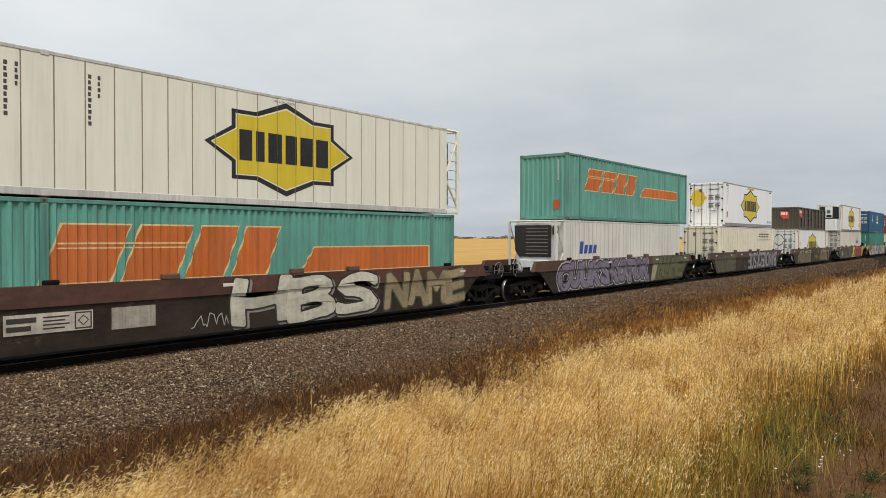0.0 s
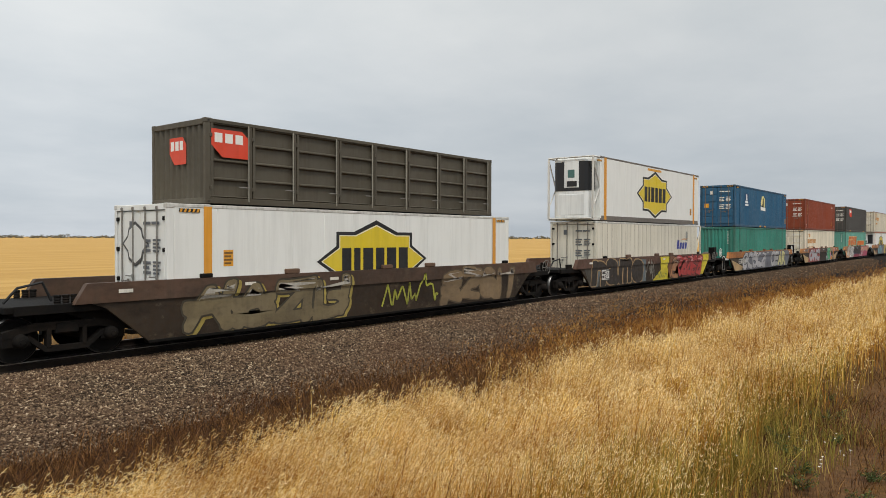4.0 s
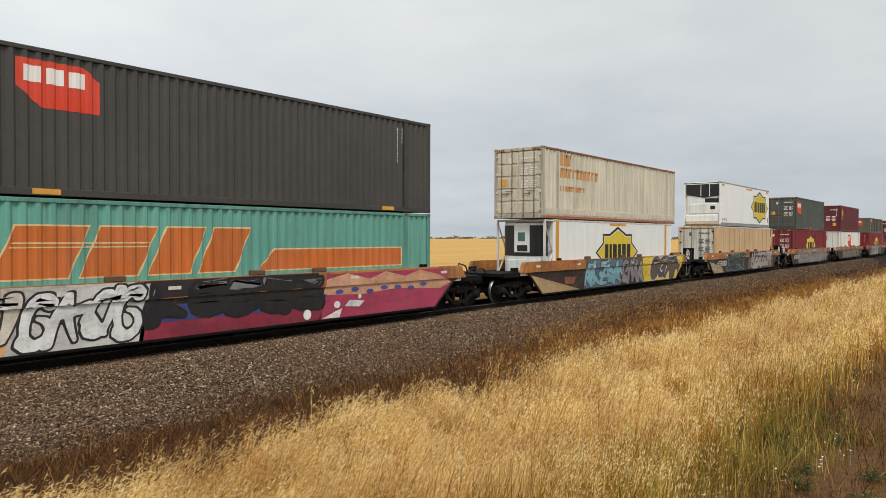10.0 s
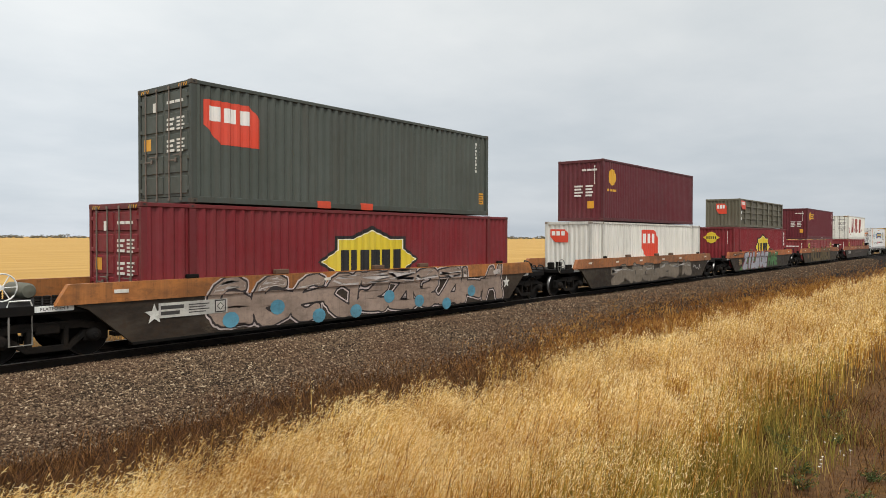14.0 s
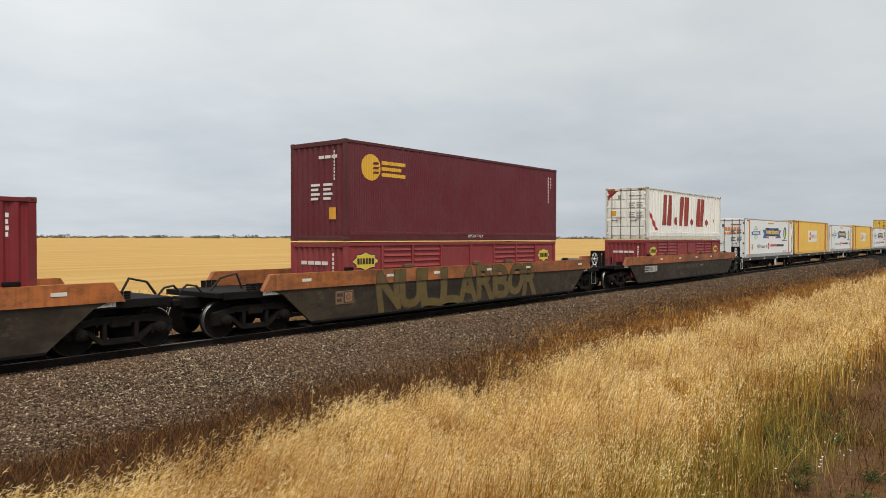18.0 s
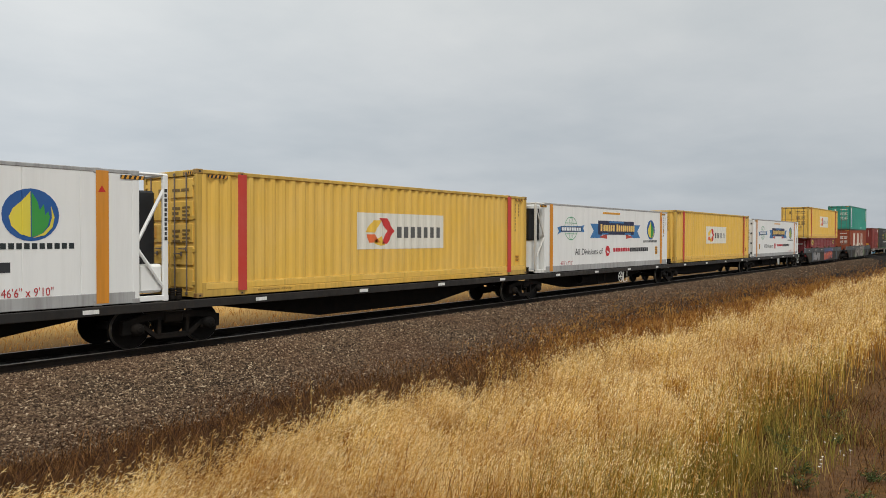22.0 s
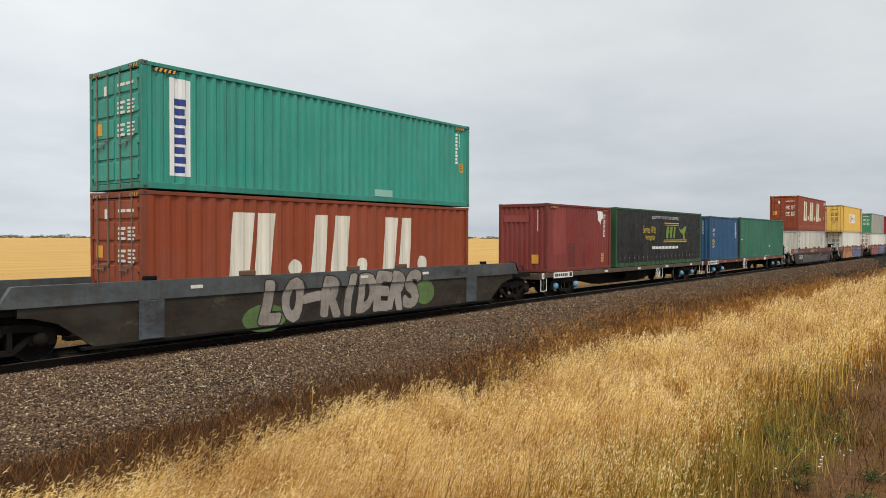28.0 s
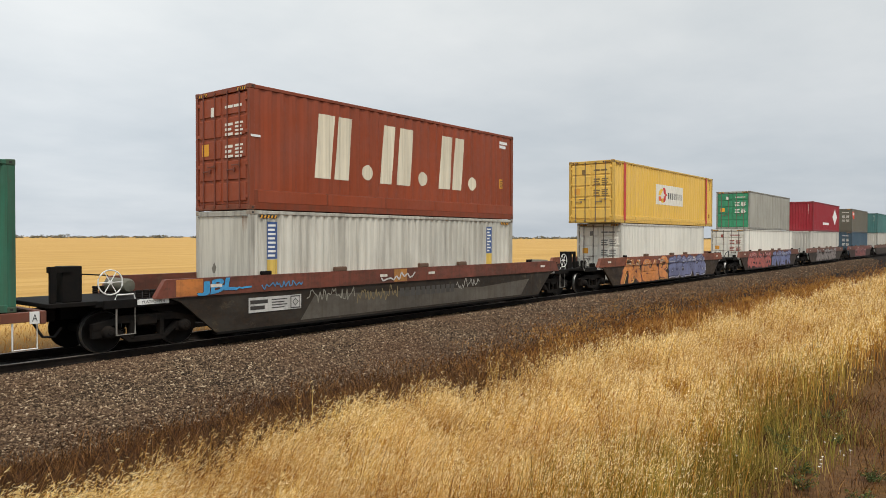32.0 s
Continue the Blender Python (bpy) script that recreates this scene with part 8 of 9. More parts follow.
end_decal(r, "badge_field", [[(0.85 + 0.6 * a, 2.15 + 0.42 * b) for a, b in ((-1, 0), (-0.6, 0.35), (-0.5, 0.7), (0, 1), (0.5, 0.7), (0.6, 0.35), (1, 0), (0.6, -0.35), (0.5, -0.7), (0, -1), (-0.5, -0.7), (-0.6, -0.35))]], paint(222, 190, 34, 0.12), 0.006, 0.014)
end_decal(r, "badge_bars", [rect(0.5 + 0.15 * k, 0.58 + 0.15 * k, 2.05, 2.25) for k in range(5)], M_BLACK, 0.010, 0.014)
side_numbers(r, 14.75, 2.9, pf)
r, m = side_door_box("olive-grey side-door container with orange patches", 266.7, 12.19, 3.34, 2.04, (104, 100, 82), [0.14, 1.45, 2.98, 4.6, 6.31, 7.67, 9.05, 10.72, 12.05])
scf_patch(r, 0.24, 1.28, 1.12, 0.62, FLAT)
scf_patch(r, 0.75, 0.95, 0.75, 0.75, None, True)
decal(r, "white_label", [rect(0.22, 0.42, 0.95, 1.15), rect(0.22, 0.42, 0.5, 0.7)], M_WHITE, FLAT, 0.012)

# 14
w = well_wagon(294.63, (84, 78, 62), (172, 100, 46), "dark olive well wagon platform with faded yellow blocks", platform="PLATFORM 3", left="hose", right="brake", seed=14, plate=(-6.6, -5.9, 0.62, 1.0, (150, 108, 72)))
sprayed_letters(w, "NULLARBOR", -4.9, 4.4, 0.26, 1.54, (98, 80, 34), (56, 47, 36), 141, 0.0, None, 0.05, 0.03)
r, m = louvre_box("low red louvred container with small yellow badges", 288.5, 12.24, LO, 1.96, (142, 46, 48))
r, pf, m = dry("maroon corrugated high container with a yellow disc", 288.5, 12.3, 2.42, 2.99, (96, 24, 34), 0.10, 0.012, False, (), 0.15, 0.03, low=0.30)
decal(r, "yellow_disc", [disc(1.09, 2.23, 0.42, 0.40)], paint(220, 168, 40, 0.1), pf, 0.006, "yellow disc")
decal(r, "disc_marks", [slant(1.15, 1.4, 2.05 + 0.14 * k, 2.12 + 0.14 * k, 0.06) for k in range(3)], paint(96, 24, 34, 0.1), pf, 0.009)
decal(r, "yellow_bars", bars(1.55, 2.5, 1.1, 0.55, 3, 0.4), paint(220, 168, 40, 0.1), pf, 0.006)
word_part("EMPTY LIFT ONLY", 6.0, 6.9, 0.12, 0.22, paint(226, 222, 214, 0.1), r, -0.012)
side_numbers(r, 12.3, 2.95, pf, (206, 186, 180), True, 11.6)
end_decal(r, "writing", bars(1.3, 2.55, 0.8, 0.1, 1, 0.1, 3) + bars(0.95, 1.75, 0.4, 0.55, 4) + bars(1.5, 1.75, 0.4, 0.55, 4), paint(220, 214, 206, 0.1), y=0.014)
end_decal(r, "yellow_label", [rect(1.75, 2.05, 0.65, 1.0)], M_YELLOWP, y=0.014)

# 15
w = well_wagon(316.65, (82, 76, 64), (168, 96, 48), "dark olive well wagon platform with a pale data panel", platform="PLATFORM E", left="hose", right="brake", seed=15, plate=(-6.7, -5.0, 0.72, 1.04, (190, 186, 174)))
wagon_paint(w, "dark_bars", bars(-1.9, 1.02, 3.4, 0.30, 1, 0.2, 9, 0.08), (58, 50, 42), 1, 0.4, "row of faded dark bars")
scribble(w, 2.0, 4.4, 0.8, 1.1, (62, 54, 44), 152, 0.025, 18)
wagon_paint(w, "pale_patch", [rect(1.9, 2.5, 0.82, 0.93)], (128, 112, 90), 2, 0.4)
r, m = louvre_box("low red louvred container with small yellow badges", 310.5, 12.24, LO, 1.99, (140, 44, 46))
r, pf, m = dry("white corrugated container with three large red painted shapes", 310.55, 12.23, 2.44, 2.82, (240, 236, 224), 0.40, 0.034, True, (), 0.2, 0.42, writing=(150, 150, 146), low=0.42)
big_blocks(r, pf, (152, 56, 42), 1.8, 0.80, 1.72)
decal(r, "red_slash", [[(0.33, 1.58), (0.36, 1.30), (1.1, 0.52), (1.5, 0.52)]], paint(178, 44, 44, 0.2), pf, 0.006, "red diagonal slash")
end_decal(r, "red_corner", [[(0.14, 2.66), (0.75, 2.66), (0.14, 2.15)]], paint(178, 44, 44, 0.2), y=0.014)
warn_label(r, 10.8, 1.1, pf, 0.14, 0.2)


# 16 - 20: articulated flat wagon with white and yellow 48-foot boxes
def lindsay(u, left, right):
    sh = -0.33 if left == "doors" else 0.0
    r, pf, m = reefer("white refrigerated container with a banner, green globe and leaf emblem", u, 14.2, 1.07, 2.93, (230, 230, 226), 1.12, left, right, ((1.12 + sh, 0.26, (214, 138, 22)), (13.15 + sh, 0.27, (214, 138, 22))), (1.1 + sh, 13.1 + sh), 0.12, frame_col=(172, 172, 170), rail=0.27)
    m_gr, m_bl, m_nv = paint(96, 172, 126, 0.08), paint(52, 116, 170, 0.08), paint(32, 40, 74, 0.08)
    gx, gz = 2.98 + sh, 1.88
    decal(r, "globe", ring_band(gx, gz, 0.60, 0.52, 0.035), m_gr, pf, 0.005, "pale green line globe emblem")
    decal(r, "globe_lines", ring_band(gx, gz, 0.22, 0.50, 0.025, 20) + [rect(gx - 0.012, gx + 0.012, gz - 0.5, gz + 0.5), rect(gx - 0.52, gx + 0.52, gz + 0.22, gz + 0.245), rect(gx - 0.52, gx + 0.52, gz - 0.25, gz - 0.225)], m_gr, pf, 0.007)
    decal(r, "globe_ribbon", [[(gx + p, q) for p, q in ((-1.23, 1.60), (-0.88, 1.72), (0.92, 1.74), (1.27, 1.72), (1.12, 1.90), (1.27, 2.06), (0.92, 1.99), (-0.88, 1.97), (-1.23, 1.90), (-1.08, 1.76))]], m_bl, pf, 0.010, "blue ribbon")
    decal(r, "ribbon_field", [[(gx + p, q) for p, q in ((-0.92, 1.73), (0.96, 1.75), (0.96, 1.97), (-0.92, 1.95))]], m_nv, pf, 0.012, "navy ribbon")
    decal(r, "ribbon_bars", bars(gx - 0.85, 1.93, 1.75, 0.16, 1, 0.1, 8), paint(222, 226, 228, 0.05), pf, 0.014)
    x0, x1 = 4.8 + sh * 0.7, 10.45 + sh * 0.7
    decal(r, "banner_tails", [[(x0, 1.46), (x0 + 1.2, 1.46), (x0 + 1.2, 2.12), (x0, 2.12), (x0 + 0.35, 1.8)], [(x1, 1.46), (x1 - 1.2, 1.46), (x1 - 1.2, 2.12), (x1, 2.12), (x1 - 0.35, 1.8)]], m_bl, pf, 0.005, "blue banner tails")
    decal(r, "banner_folds", [[(x0 + 0.9, 1.50), (x0 + 1.75, 1.42), (x0 + 1.75, 1.66)], [(x1 - 0.9, 1.50), (x1 - 1.75, 1.42), (x1 - 1.75, 1.66)]], paint(186, 70, 52, 0.08), pf, 0.008)
    decal(r, "banner", [rect(x0 + 0.8, x1 - 0.8, 1.62, 2.28)], m_nv, pf, 0.008, "dark banner")
    decal(r, "banner_gradient", [rect(x0 + 2.0, x1 - 2.0, 2.18, 2.27), rect(x0 + 1.2, x0 + 1.9, 1.63, 1.7), rect(x1 - 1.9, x1 - 1.2, 1.63, 1.7)], m_bl, pf, 0.011)
    cur, out = x0 + 1.05, []
    for k, f in enumerate((0.20, 0.09, 0.24, 0.24, 0.20, 0.24, 0.24, 0.0, 0.22, 0.22, 0.24, 0.24, 0.20, 0.22, 0.24, 0.22, 0.22)):
        if f:
            out.append(rect(cur, cur + f * 0.80, 1.78, 2.12 if k in (0, 8) else 2.08))
        cur += f + 0.02 if f else 0.14
    decal(r, "banner_bars", out, paint(232, 196, 110, 0.05), pf, 0.014, "row of plain pale orange bars")
    lx = 11.88 + sh
    decal(r, "leaf_disc", [disc(lx, 1.90, 0.53, 0.52)], paint(34, 86, 150, 0.08), pf, 0.005, "round blue emblem with a leaf")
    decal(r, "leaf_half", [[(lx - 0.01, 1.46), (lx - 0.20, 1.52), (lx - 0.36, 1.68), (lx - 0.40, 1.86), (lx - 0.33, 2.02), (lx - 0.16, 2.18), (lx - 0.01, 2.36)]], paint(222, 204, 56, 0.08), pf, 0.008)
    decal(r, "leaf_half", [[(lx + 0.01, 1.46), (lx + 0.20, 1.53), (lx + 0.31, 1.68), (lx + 0.35, 1.86), (lx + 0.32, 1.98), (lx + 0.26, 1.90), (lx + 0.24, 2.12), (lx + 0.16, 2.0), (lx + 0.12, 2.16), (lx + 0.01, 2.36)]], paint(54, 150, 62, 0.08), pf, 0.008)
    decal(r, "leaf_edge", [[(lx + 0.02, 1.44), (lx + 0.26, 1.50), (lx + 0.40, 1.66), (lx + 0.44, 1.86), (lx + 0.37, 2.10), (lx + 0.39, 1.86), (lx + 0.34, 1.68), (lx + 0.22, 1.54)]], paint(214, 196, 70, 0.08), pf, 0.010)
    decal(r, "small_bars", bars(lx - 0.98, 1.345, 1.80, 0.125, 1, 0.05, 13), paint(34, 42, 44, 0.08), pf, 0.005)
    word_part("All Divisions of", 3.35 + sh, 6.1 + sh, 0.70, 0.98, paint(48, 50, 52, 0.05), r, 0.002)
    decal(r, "red_drop", [disc(6.63 + sh, 0.84, 0.24, 0.25)], paint(196, 28, 40, 0.05), pf, 0.005, "red disc emblem")
    decal(r, "drop_mark", [[(6.5 + sh, 0.86), (6.62 + sh, 0.72), (6.8 + sh, 0.76), (6.66 + sh, 0.84)]], paint(230, 226, 222, 0.05), pf, 0.008)
    decal(r, "red_bars", bars(7.25 + sh, 0.98, 1.9, 0.2, 1, 0.1, 7), paint(190, 30, 48, 0.05), pf, 0.005)
    decal(r, "dark_bars", bars(9.2 + sh, 0.98, 2.3, 0.22, 1, 0.1, 9), paint(40, 42, 46, 0.05), pf, 0.005)
    word_part("46'6\" x 9'10\"", (2.05 if left != "doors" else lx - 0.55), (3.15 if left != "doors" else lx + 0.41), 0.28, 0.46, paint(178, 40, 48, 0.05), r, 0.002)
    decal(r, "warning_strip", [rect(6.1, 8.0, 2.60, 2.69)], M_YELLOWP, pf, 0.006)
    if left == "doors":
        warn_label(r, 1.55, 0.6, pf)
    else:
        warn_label(r, lx + 0.59, 0.58, pf, 0.31, 0.43)
        warn_label(r, 13.62, 1.75, pf, 0.13, 0.17)
        side_numbers(r, 14.2, 2.93, pf, (60, 62, 64), True, 13.66)
    decal(r, "warning_triangle", [[(13.19 + sh, 2.42), (13.36 + sh, 2.42), (13.275 + sh, 2.56)]], paint(190, 36, 30, 0.05), None, 0.010, "small red triangle")
    chevrons(r, 14.2, 2.93)
    if left == "doors":
        end_decal(r, "orange_bars", bars(0.9, 2.3, 1.1, 0.3, 1, 0.1, 5) + bars(0.9, 1.9, 1.0, 0.16, 1, 0.1, 6), paint(220, 130, 50, 0.1), y=0.014)
    return r


def aurizon(u, z, L=14.72, doors=False, H=3.08):
    r, pf, m = dry("bright yellow corrugated 48-foot container with a white plate and red stripes", u, L, z, H, (228, 184, 80), 0.34, 0.030, doors, (1.27,), 0.18, 0.03, writing=(126, 100, 50), low=0.36)
    m_rail = paint(226, 180, 76, 0.3)
    part("lower_rail", MB().box(1.42, L - 1.42, -0.016, 0.03, 0.02, 0.17, 0.006), m_rail, r, "stepped yellow bottom rail")
    for xx in (1.75, L - 2.9):
        word_part("Restraint Only", xx, xx + 1.1, 0.07, 0.13, paint(110, 84, 36, 0.1), r, -0.020)
    for bx in (1.14, L - 1.40):
        decal(r, "red_band", [rect(bx, bx + 0.26, 0.13, H - 0.06)], paint(196, 60, 48, 0.15), None, 0.022, "red stripe over a post")
    decal(r, "white_plate", [rect(5.3, 9.4, 1.10, 2.20)], paint(222, 218, 204, 0.1), pf, 0.005, "white rectangular plate painted on the ribs")
    decal(r, "swirl_red", [[(6.25, 2.05), (6.6, 2.05), (6.95, 1.66), (6.6, 1.26), (6.38, 1.26), (6.62, 1.66)]], paint(196, 52, 50, 0.05), pf, 0.009)
    decal(r, "swirl_gold", [[(5.65, 1.62), (6.0, 1.98), (6.35, 1.98), (6.1, 1.6)], [(6.0, 1.3), (6.35, 1.5), (6.55, 1.22), (6.3, 1.2)]], paint(232, 188, 60, 0.05), pf, 0.009)
    decal(r, "swirl_orange", [[(5.7, 1.55), (6.1, 1.55), (6.3, 1.3), (5.85, 1.3)]], paint(224, 104, 44, 0.05), pf, 0.009)
    decal(r, "dark_bars", bars(7.05, 1.82, 2.2, 0.40, 1, 0.12, 7, 0.10), paint(92, 92, 90, 0.05), pf, 0.009, "seven plain grey bars")
    side_numbers(r, L, H, pf, (120, 92, 40), True, L - 0.8)
    chevrons(r, L, H)
    warn_label(r, L - 0.75, 0.5, pf, 0.2, 0.28)
    return r


BLK = (28, 26, 24)
LAB5 = "black articulated skeletal flat wagon platform"
flat_wagon(327.4, 343.5, (329.25, 343.3), LAB5, BLK, cap=None, wheel_x=336.7, letters=("A", "B"), ends=(True, False))
flat_wagon(343.5, 358.9, (358.75,), LAB5, BLK, ends=(False, False))
flat_wagon(358.9, 374.0, (374.2,), LAB5, BLK, wheel_x=367.2, ends=(False, False))
flat_wagon(374.0, 389.9, (390.1,), LAB5, BLK, ends=(False, False))
flat_wagon(389.9, 405.4, (404.4,), LAB5, BLK, wheel_x=397.8, ends=(False, True))
lindsay(328.62, "doors", "frame")
aurizon(343.82, 1.08, doors=True)
lindsay(359.26, "frame", "plain")
aurizon(374.76, 1.08)
lindsay(390.73, "doors", "frame")

# 21
GREY = (80, 80, 72)
w = well_wagon(416.67, GREY, (78, 84, 86), "grey well wagon platform with blue and orange graffiti", grey=True, left="hose", right="hose", seed=21, floor=0.71)
graffiti(w, -6.0, -2.6, 0.4, 1.1, 5, (150, 148, 146), (86, 86, 88), 211, 0.2, None, 0.4)
wagon_paint(w, "paint_wash", [rect(-0.5, 4.0, 0.5, 1.5)], (74, 92, 132), 1, 0.2)
graffiti(w, -0.4, 3.9, 0.4, 1.1, 5, (204, 92, 60), (60, 70, 120), 212, 0.1, None, 0.4)
r, m = louvre_box("low red louvred container with small yellow badges", 410.4, 12.24, 0.72, 1.83, (140, 44, 46))
aurizon(409.32, 2.56, 14.72, True, 3.0)

# 22
w = well_wagon(438.6, GREY, (78, 84, 86), "grey well wagon platform with bubble graffiti", grey=True, left="hose", right="hose", seed=22, floor=0.71)
wagon_paint(w, "green_patch", [disc(-2.9, 0.45, 0.7, 0.36, 16), disc(3.5, 0.75, 0.5, 0.4, 16)], (92, 122, 62), 1, 0.2)
sprayed_letters(w, "LO-RIDERS", -3.0, 3.2, 0.28, 1.5, (158, 148, 138), (40, 36, 36), 221, 0.15, (30, 28, 28), 0.09, 0.04)
scribble(w, 5.0, 5.8, 1.2, 1.5, (50, 56, 60), 222, 0.02, 10)
r, pf, m = dry("red-brown corrugated container with three large white painted shapes", 432.47, 12.2, 0.72, 2.87, (146, 62, 24), 0.40, 0.034, True, (), 0.25, 0.12)
big_blocks(r, pf, (226, 218, 200), 1.95, 0.72, 1.72)
r, pf, m = dry("bright green corrugated container with a white vertical sign", 432.47, 12.24, 3.62, 2.86, (48, 154, 134), 0.278, 0.036, True, (), 0.3, 0.12)
decal(r, "white_sign", [rect(0.69, 1.23, 0.33, 2.58)], paint(226, 226, 222, 0.08), pf, 0.005, "tall white sign")
decal(r, "sign_bars", bars(0.80, 2.15, 0.32, 1.78, 8, 0.3), paint(40, 62, 128, 0.08), pf, 0.008, "column of plain blue bars")
side_numbers(r, 12.24, 2.86, pf)
warn_label(r, 11.7, 1.2, pf, 0.16, 0.3)
decal(r, "pale_patch", [rect(7.4, 8.2, 0.17, 0.38)], paint(140, 190, 172, 0.1), None, 0.006)
chevrons(r, 12.24, 2.86)

# 23, 24: single flats
BLUECAP = paint(108, 168, 204, 0.3)
flat_wagon(449.75, 469.5, (452.1, 467.05), "dark skeletal flat wagon with pale blue axle boxes and white boards", (86, 70, 54), cap=BLUECAP, wheel_x=462.05, panel=(450.75, 452.4))
r, pf, m = dry("faded red corrugated 20-foot container", 450.41, 6.06, 1.06, 2.93, (128, 46, 38), 0.278, 0.03, False, (), 0.25, 0.06)
decal(r, "pale_patch", [[(4.62, 2.72), (5.15, 2.72), (5.22, 2.45), (4.95, 2.12), (4.7, 2.4)]], paint(226, 222, 218, 0.1), pf, 0.005, "white peeled patch")
decal(r, "faded_patch", [rect(0.55, 1.60, 0.75, 2.76)], paint(142, 58, 50, 0.25), pf, 0.003)
decal(r, "dark_patch", [rect(1.85, 2.45, 0.18, 1.25), rect(3.2, 3.45, 0.2, 0.9)], paint(104, 36, 30, 0.25), pf, 0.003)
end_decal(r, "faded_patch", [rect(0.25, 1.55, 2.15, 2.45)], paint(146, 62, 54, 0.3), y=0.014)
end_decal(r, "warning_label", [rect(1.68, 2.02, 0.38, 0.76)], M_YELLOWP, y=0.010)
chevrons(r, 6.06, 2.93)
side_numbers(r, 6.1, 2.9, pf, x=5.35)
warn_label(r, 5.1, 0.35, pf)
r = curtain_box("black curtain-sided container with green frame and yellow emblem", 456.85, 12.3, 1.07, 2.98)
m_w, m_y, m_g = paint(226, 226, 222, 0.05), paint(206, 178, 40, 0.05), paint(112, 140, 40, 0.05)
word_part("DO NOT STACK ON TOP OF THIS CONTAINER", 4.42, 8.31, 2.50, 2.66, m_w, r, -0.018)
word_part("Service With", 3.25, 4.95, 1.72, 2.12, m_y, r, -0.018)
word_part("Integrity", 3.6, 4.85, 1.28, 1.66, m_y, r, -0.018)
decal(r, "emblem_lines", [rect(6.2, 8.4, 2.27, 2.32), rect(6.2, 8.4, 2.17, 2.20), rect(6.1, 9.7, 1.33, 1.37), rect(6.1, 9.7, 1.23, 1.27)], m_y, FLAT, 0.018)
decal(r, "emblem_bars", [slant(6.4, 6.75, 1.45, 2.1, 0.15), slant(6.95, 7.3, 1.45, 2.1, 0.15), slant(7.5, 7.75, 1.45, 2.1, 0.15), rect(6.75, 6.95, 1.75, 1.9)], m_g, FLAT, 0.018, "plain green bars")
decal(r, "emblem_animal", [[(8.3, 2.2), (8.6, 1.95), (9.0, 1.98), (9.4, 2.18), (9.6, 2.12), (9.5, 1.9), (9.3, 1.7), (9.45, 1.42), (9.1, 1.4), (9.05, 1.7), (8.75, 1.75), (8.55, 1.85)]], m_g, FLAT, 0.018, "green leaping shape")
decal(r, "bars_below", bars(4.5, 1.02, 3.8, 0.17, 1, 0.1, 18, 0.05), m_w, FLAT, 0.018)
flat_wagon(470.3, 490.2, (472.8, 487.7), "rusty brown skeletal flat wagon with yellow reflectors", (112, 62, 44), cap=BLUECAP, wheel_x=478.1, yellow=True, panel=(470.75, 472.3), letters=("B", "A"))
r, pf, m = dry("blue corrugated 20-foot container with a white and yellow sign", 471.0, 6.06, 1.06, 2.90, (30, 86, 126), 0.278, 0.03, False, (), 0.4, 0.15, cast=paint(92, 68, 60, 0.5, 0.4))
decal(r, "rust_streak", [[(5.93, 0.14), (6.05, 0.14), (6.05, 1.5), (6.0, 1.75), (5.95, 1.3)], [(5.97, 1.9), (6.04, 1.9), (6.03, 2.5), (5.99, 2.3)]], paint(112, 66, 48, 0.4, 0.3), None, 0.006, "rusty streak down the post")
decal(r, "dark_patch", [rect(0.50, 1.05, 0.35, 2.75)], paint(40, 74, 118, 0.2), pf, 0.004)
word_part("HIRE", 0.55, 0.98, 1.86, 2.07, m_w, r, prof=None, y=0.002)
word_part("ME", 0.64, 0.90, 1.58, 1.80, m_w, r, prof=None, y=0.002)
decal(r, "yellow_disc", [disc(0.77, 1.22, 0.2)], m_y, pf, 0.008)
decal(r, "disc_mark", [[(0.62, 1.12), (0.92, 1.12), (0.77, 1.36)]], paint(30, 40, 60, 0.1), pf, 0.011)
decal(r, "sign_bars", bars(0.56, 0.98, 0.42, 0.14, 2), m_w, pf, 0.008)
side_numbers(r, 6.12, 2.86, pf, x=5.4)
warn_label(r, 5.86, 2.1, pf, 0.1, 0.2)
warn_label(r, 5.58, 1.75, pf, 0.12, 0.16)
# end doors coloured darker: dirt plus the shade of the narrow gap before them
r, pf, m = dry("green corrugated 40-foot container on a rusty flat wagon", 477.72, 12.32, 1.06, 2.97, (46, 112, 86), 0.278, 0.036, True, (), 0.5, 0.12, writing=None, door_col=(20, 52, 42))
decal(r, "rust_patch", [rect(11.62, 11.98, 2.32, 2.52)], paint(168, 82, 52, 0.3), pf, 0.005, "orange-brown patch")
decal(r, "paint_drip", [rect(0.22, 0.5, 1.36, 1.42)], m_w, pf, 0.005)
word_part("EMPTY LIFT ONLY", 6.6, 7.7, 0.05, 0.12, m_w, r, -0.008)
decal(r, "pale_specks", [disc(7.5, 0.95, 0.05), disc(7.9, 0.85, 0.08, 0.06), disc(6.1, 0.8, 0.04)], m_w, pf, 0.006)

# 25
w = well_wagon(501.8, (74, 70, 63), (124, 64, 46), "dark grey well wagon platform with scratched pale paint and tags", platform="PLATFORM E", left="brake", right="brake", seed=25, plate=(-6.6, -4.9, 0.62, 1.0, (204, 202, 196)), chord_patches=((-8.6, -7.9, (196, 118, 50)), (-1.2, -0.6, (190, 130, 60))))
wagon_paint(w, "pale_wash", [[(-4.9, 0.3), (6.2, 0.3), (6.8, 0.9), (3.6, 0.75), (-4.4, 0.95)]], (92, 86, 76), 0, 0.5)
wagon_paint(w, "dark_bars", bars(-0.9, 0.98, 2.8, 0.34, 1, 0.2, 11, 0.06), (70, 68, 64), 2, 0.2, "row of plain dark bars")
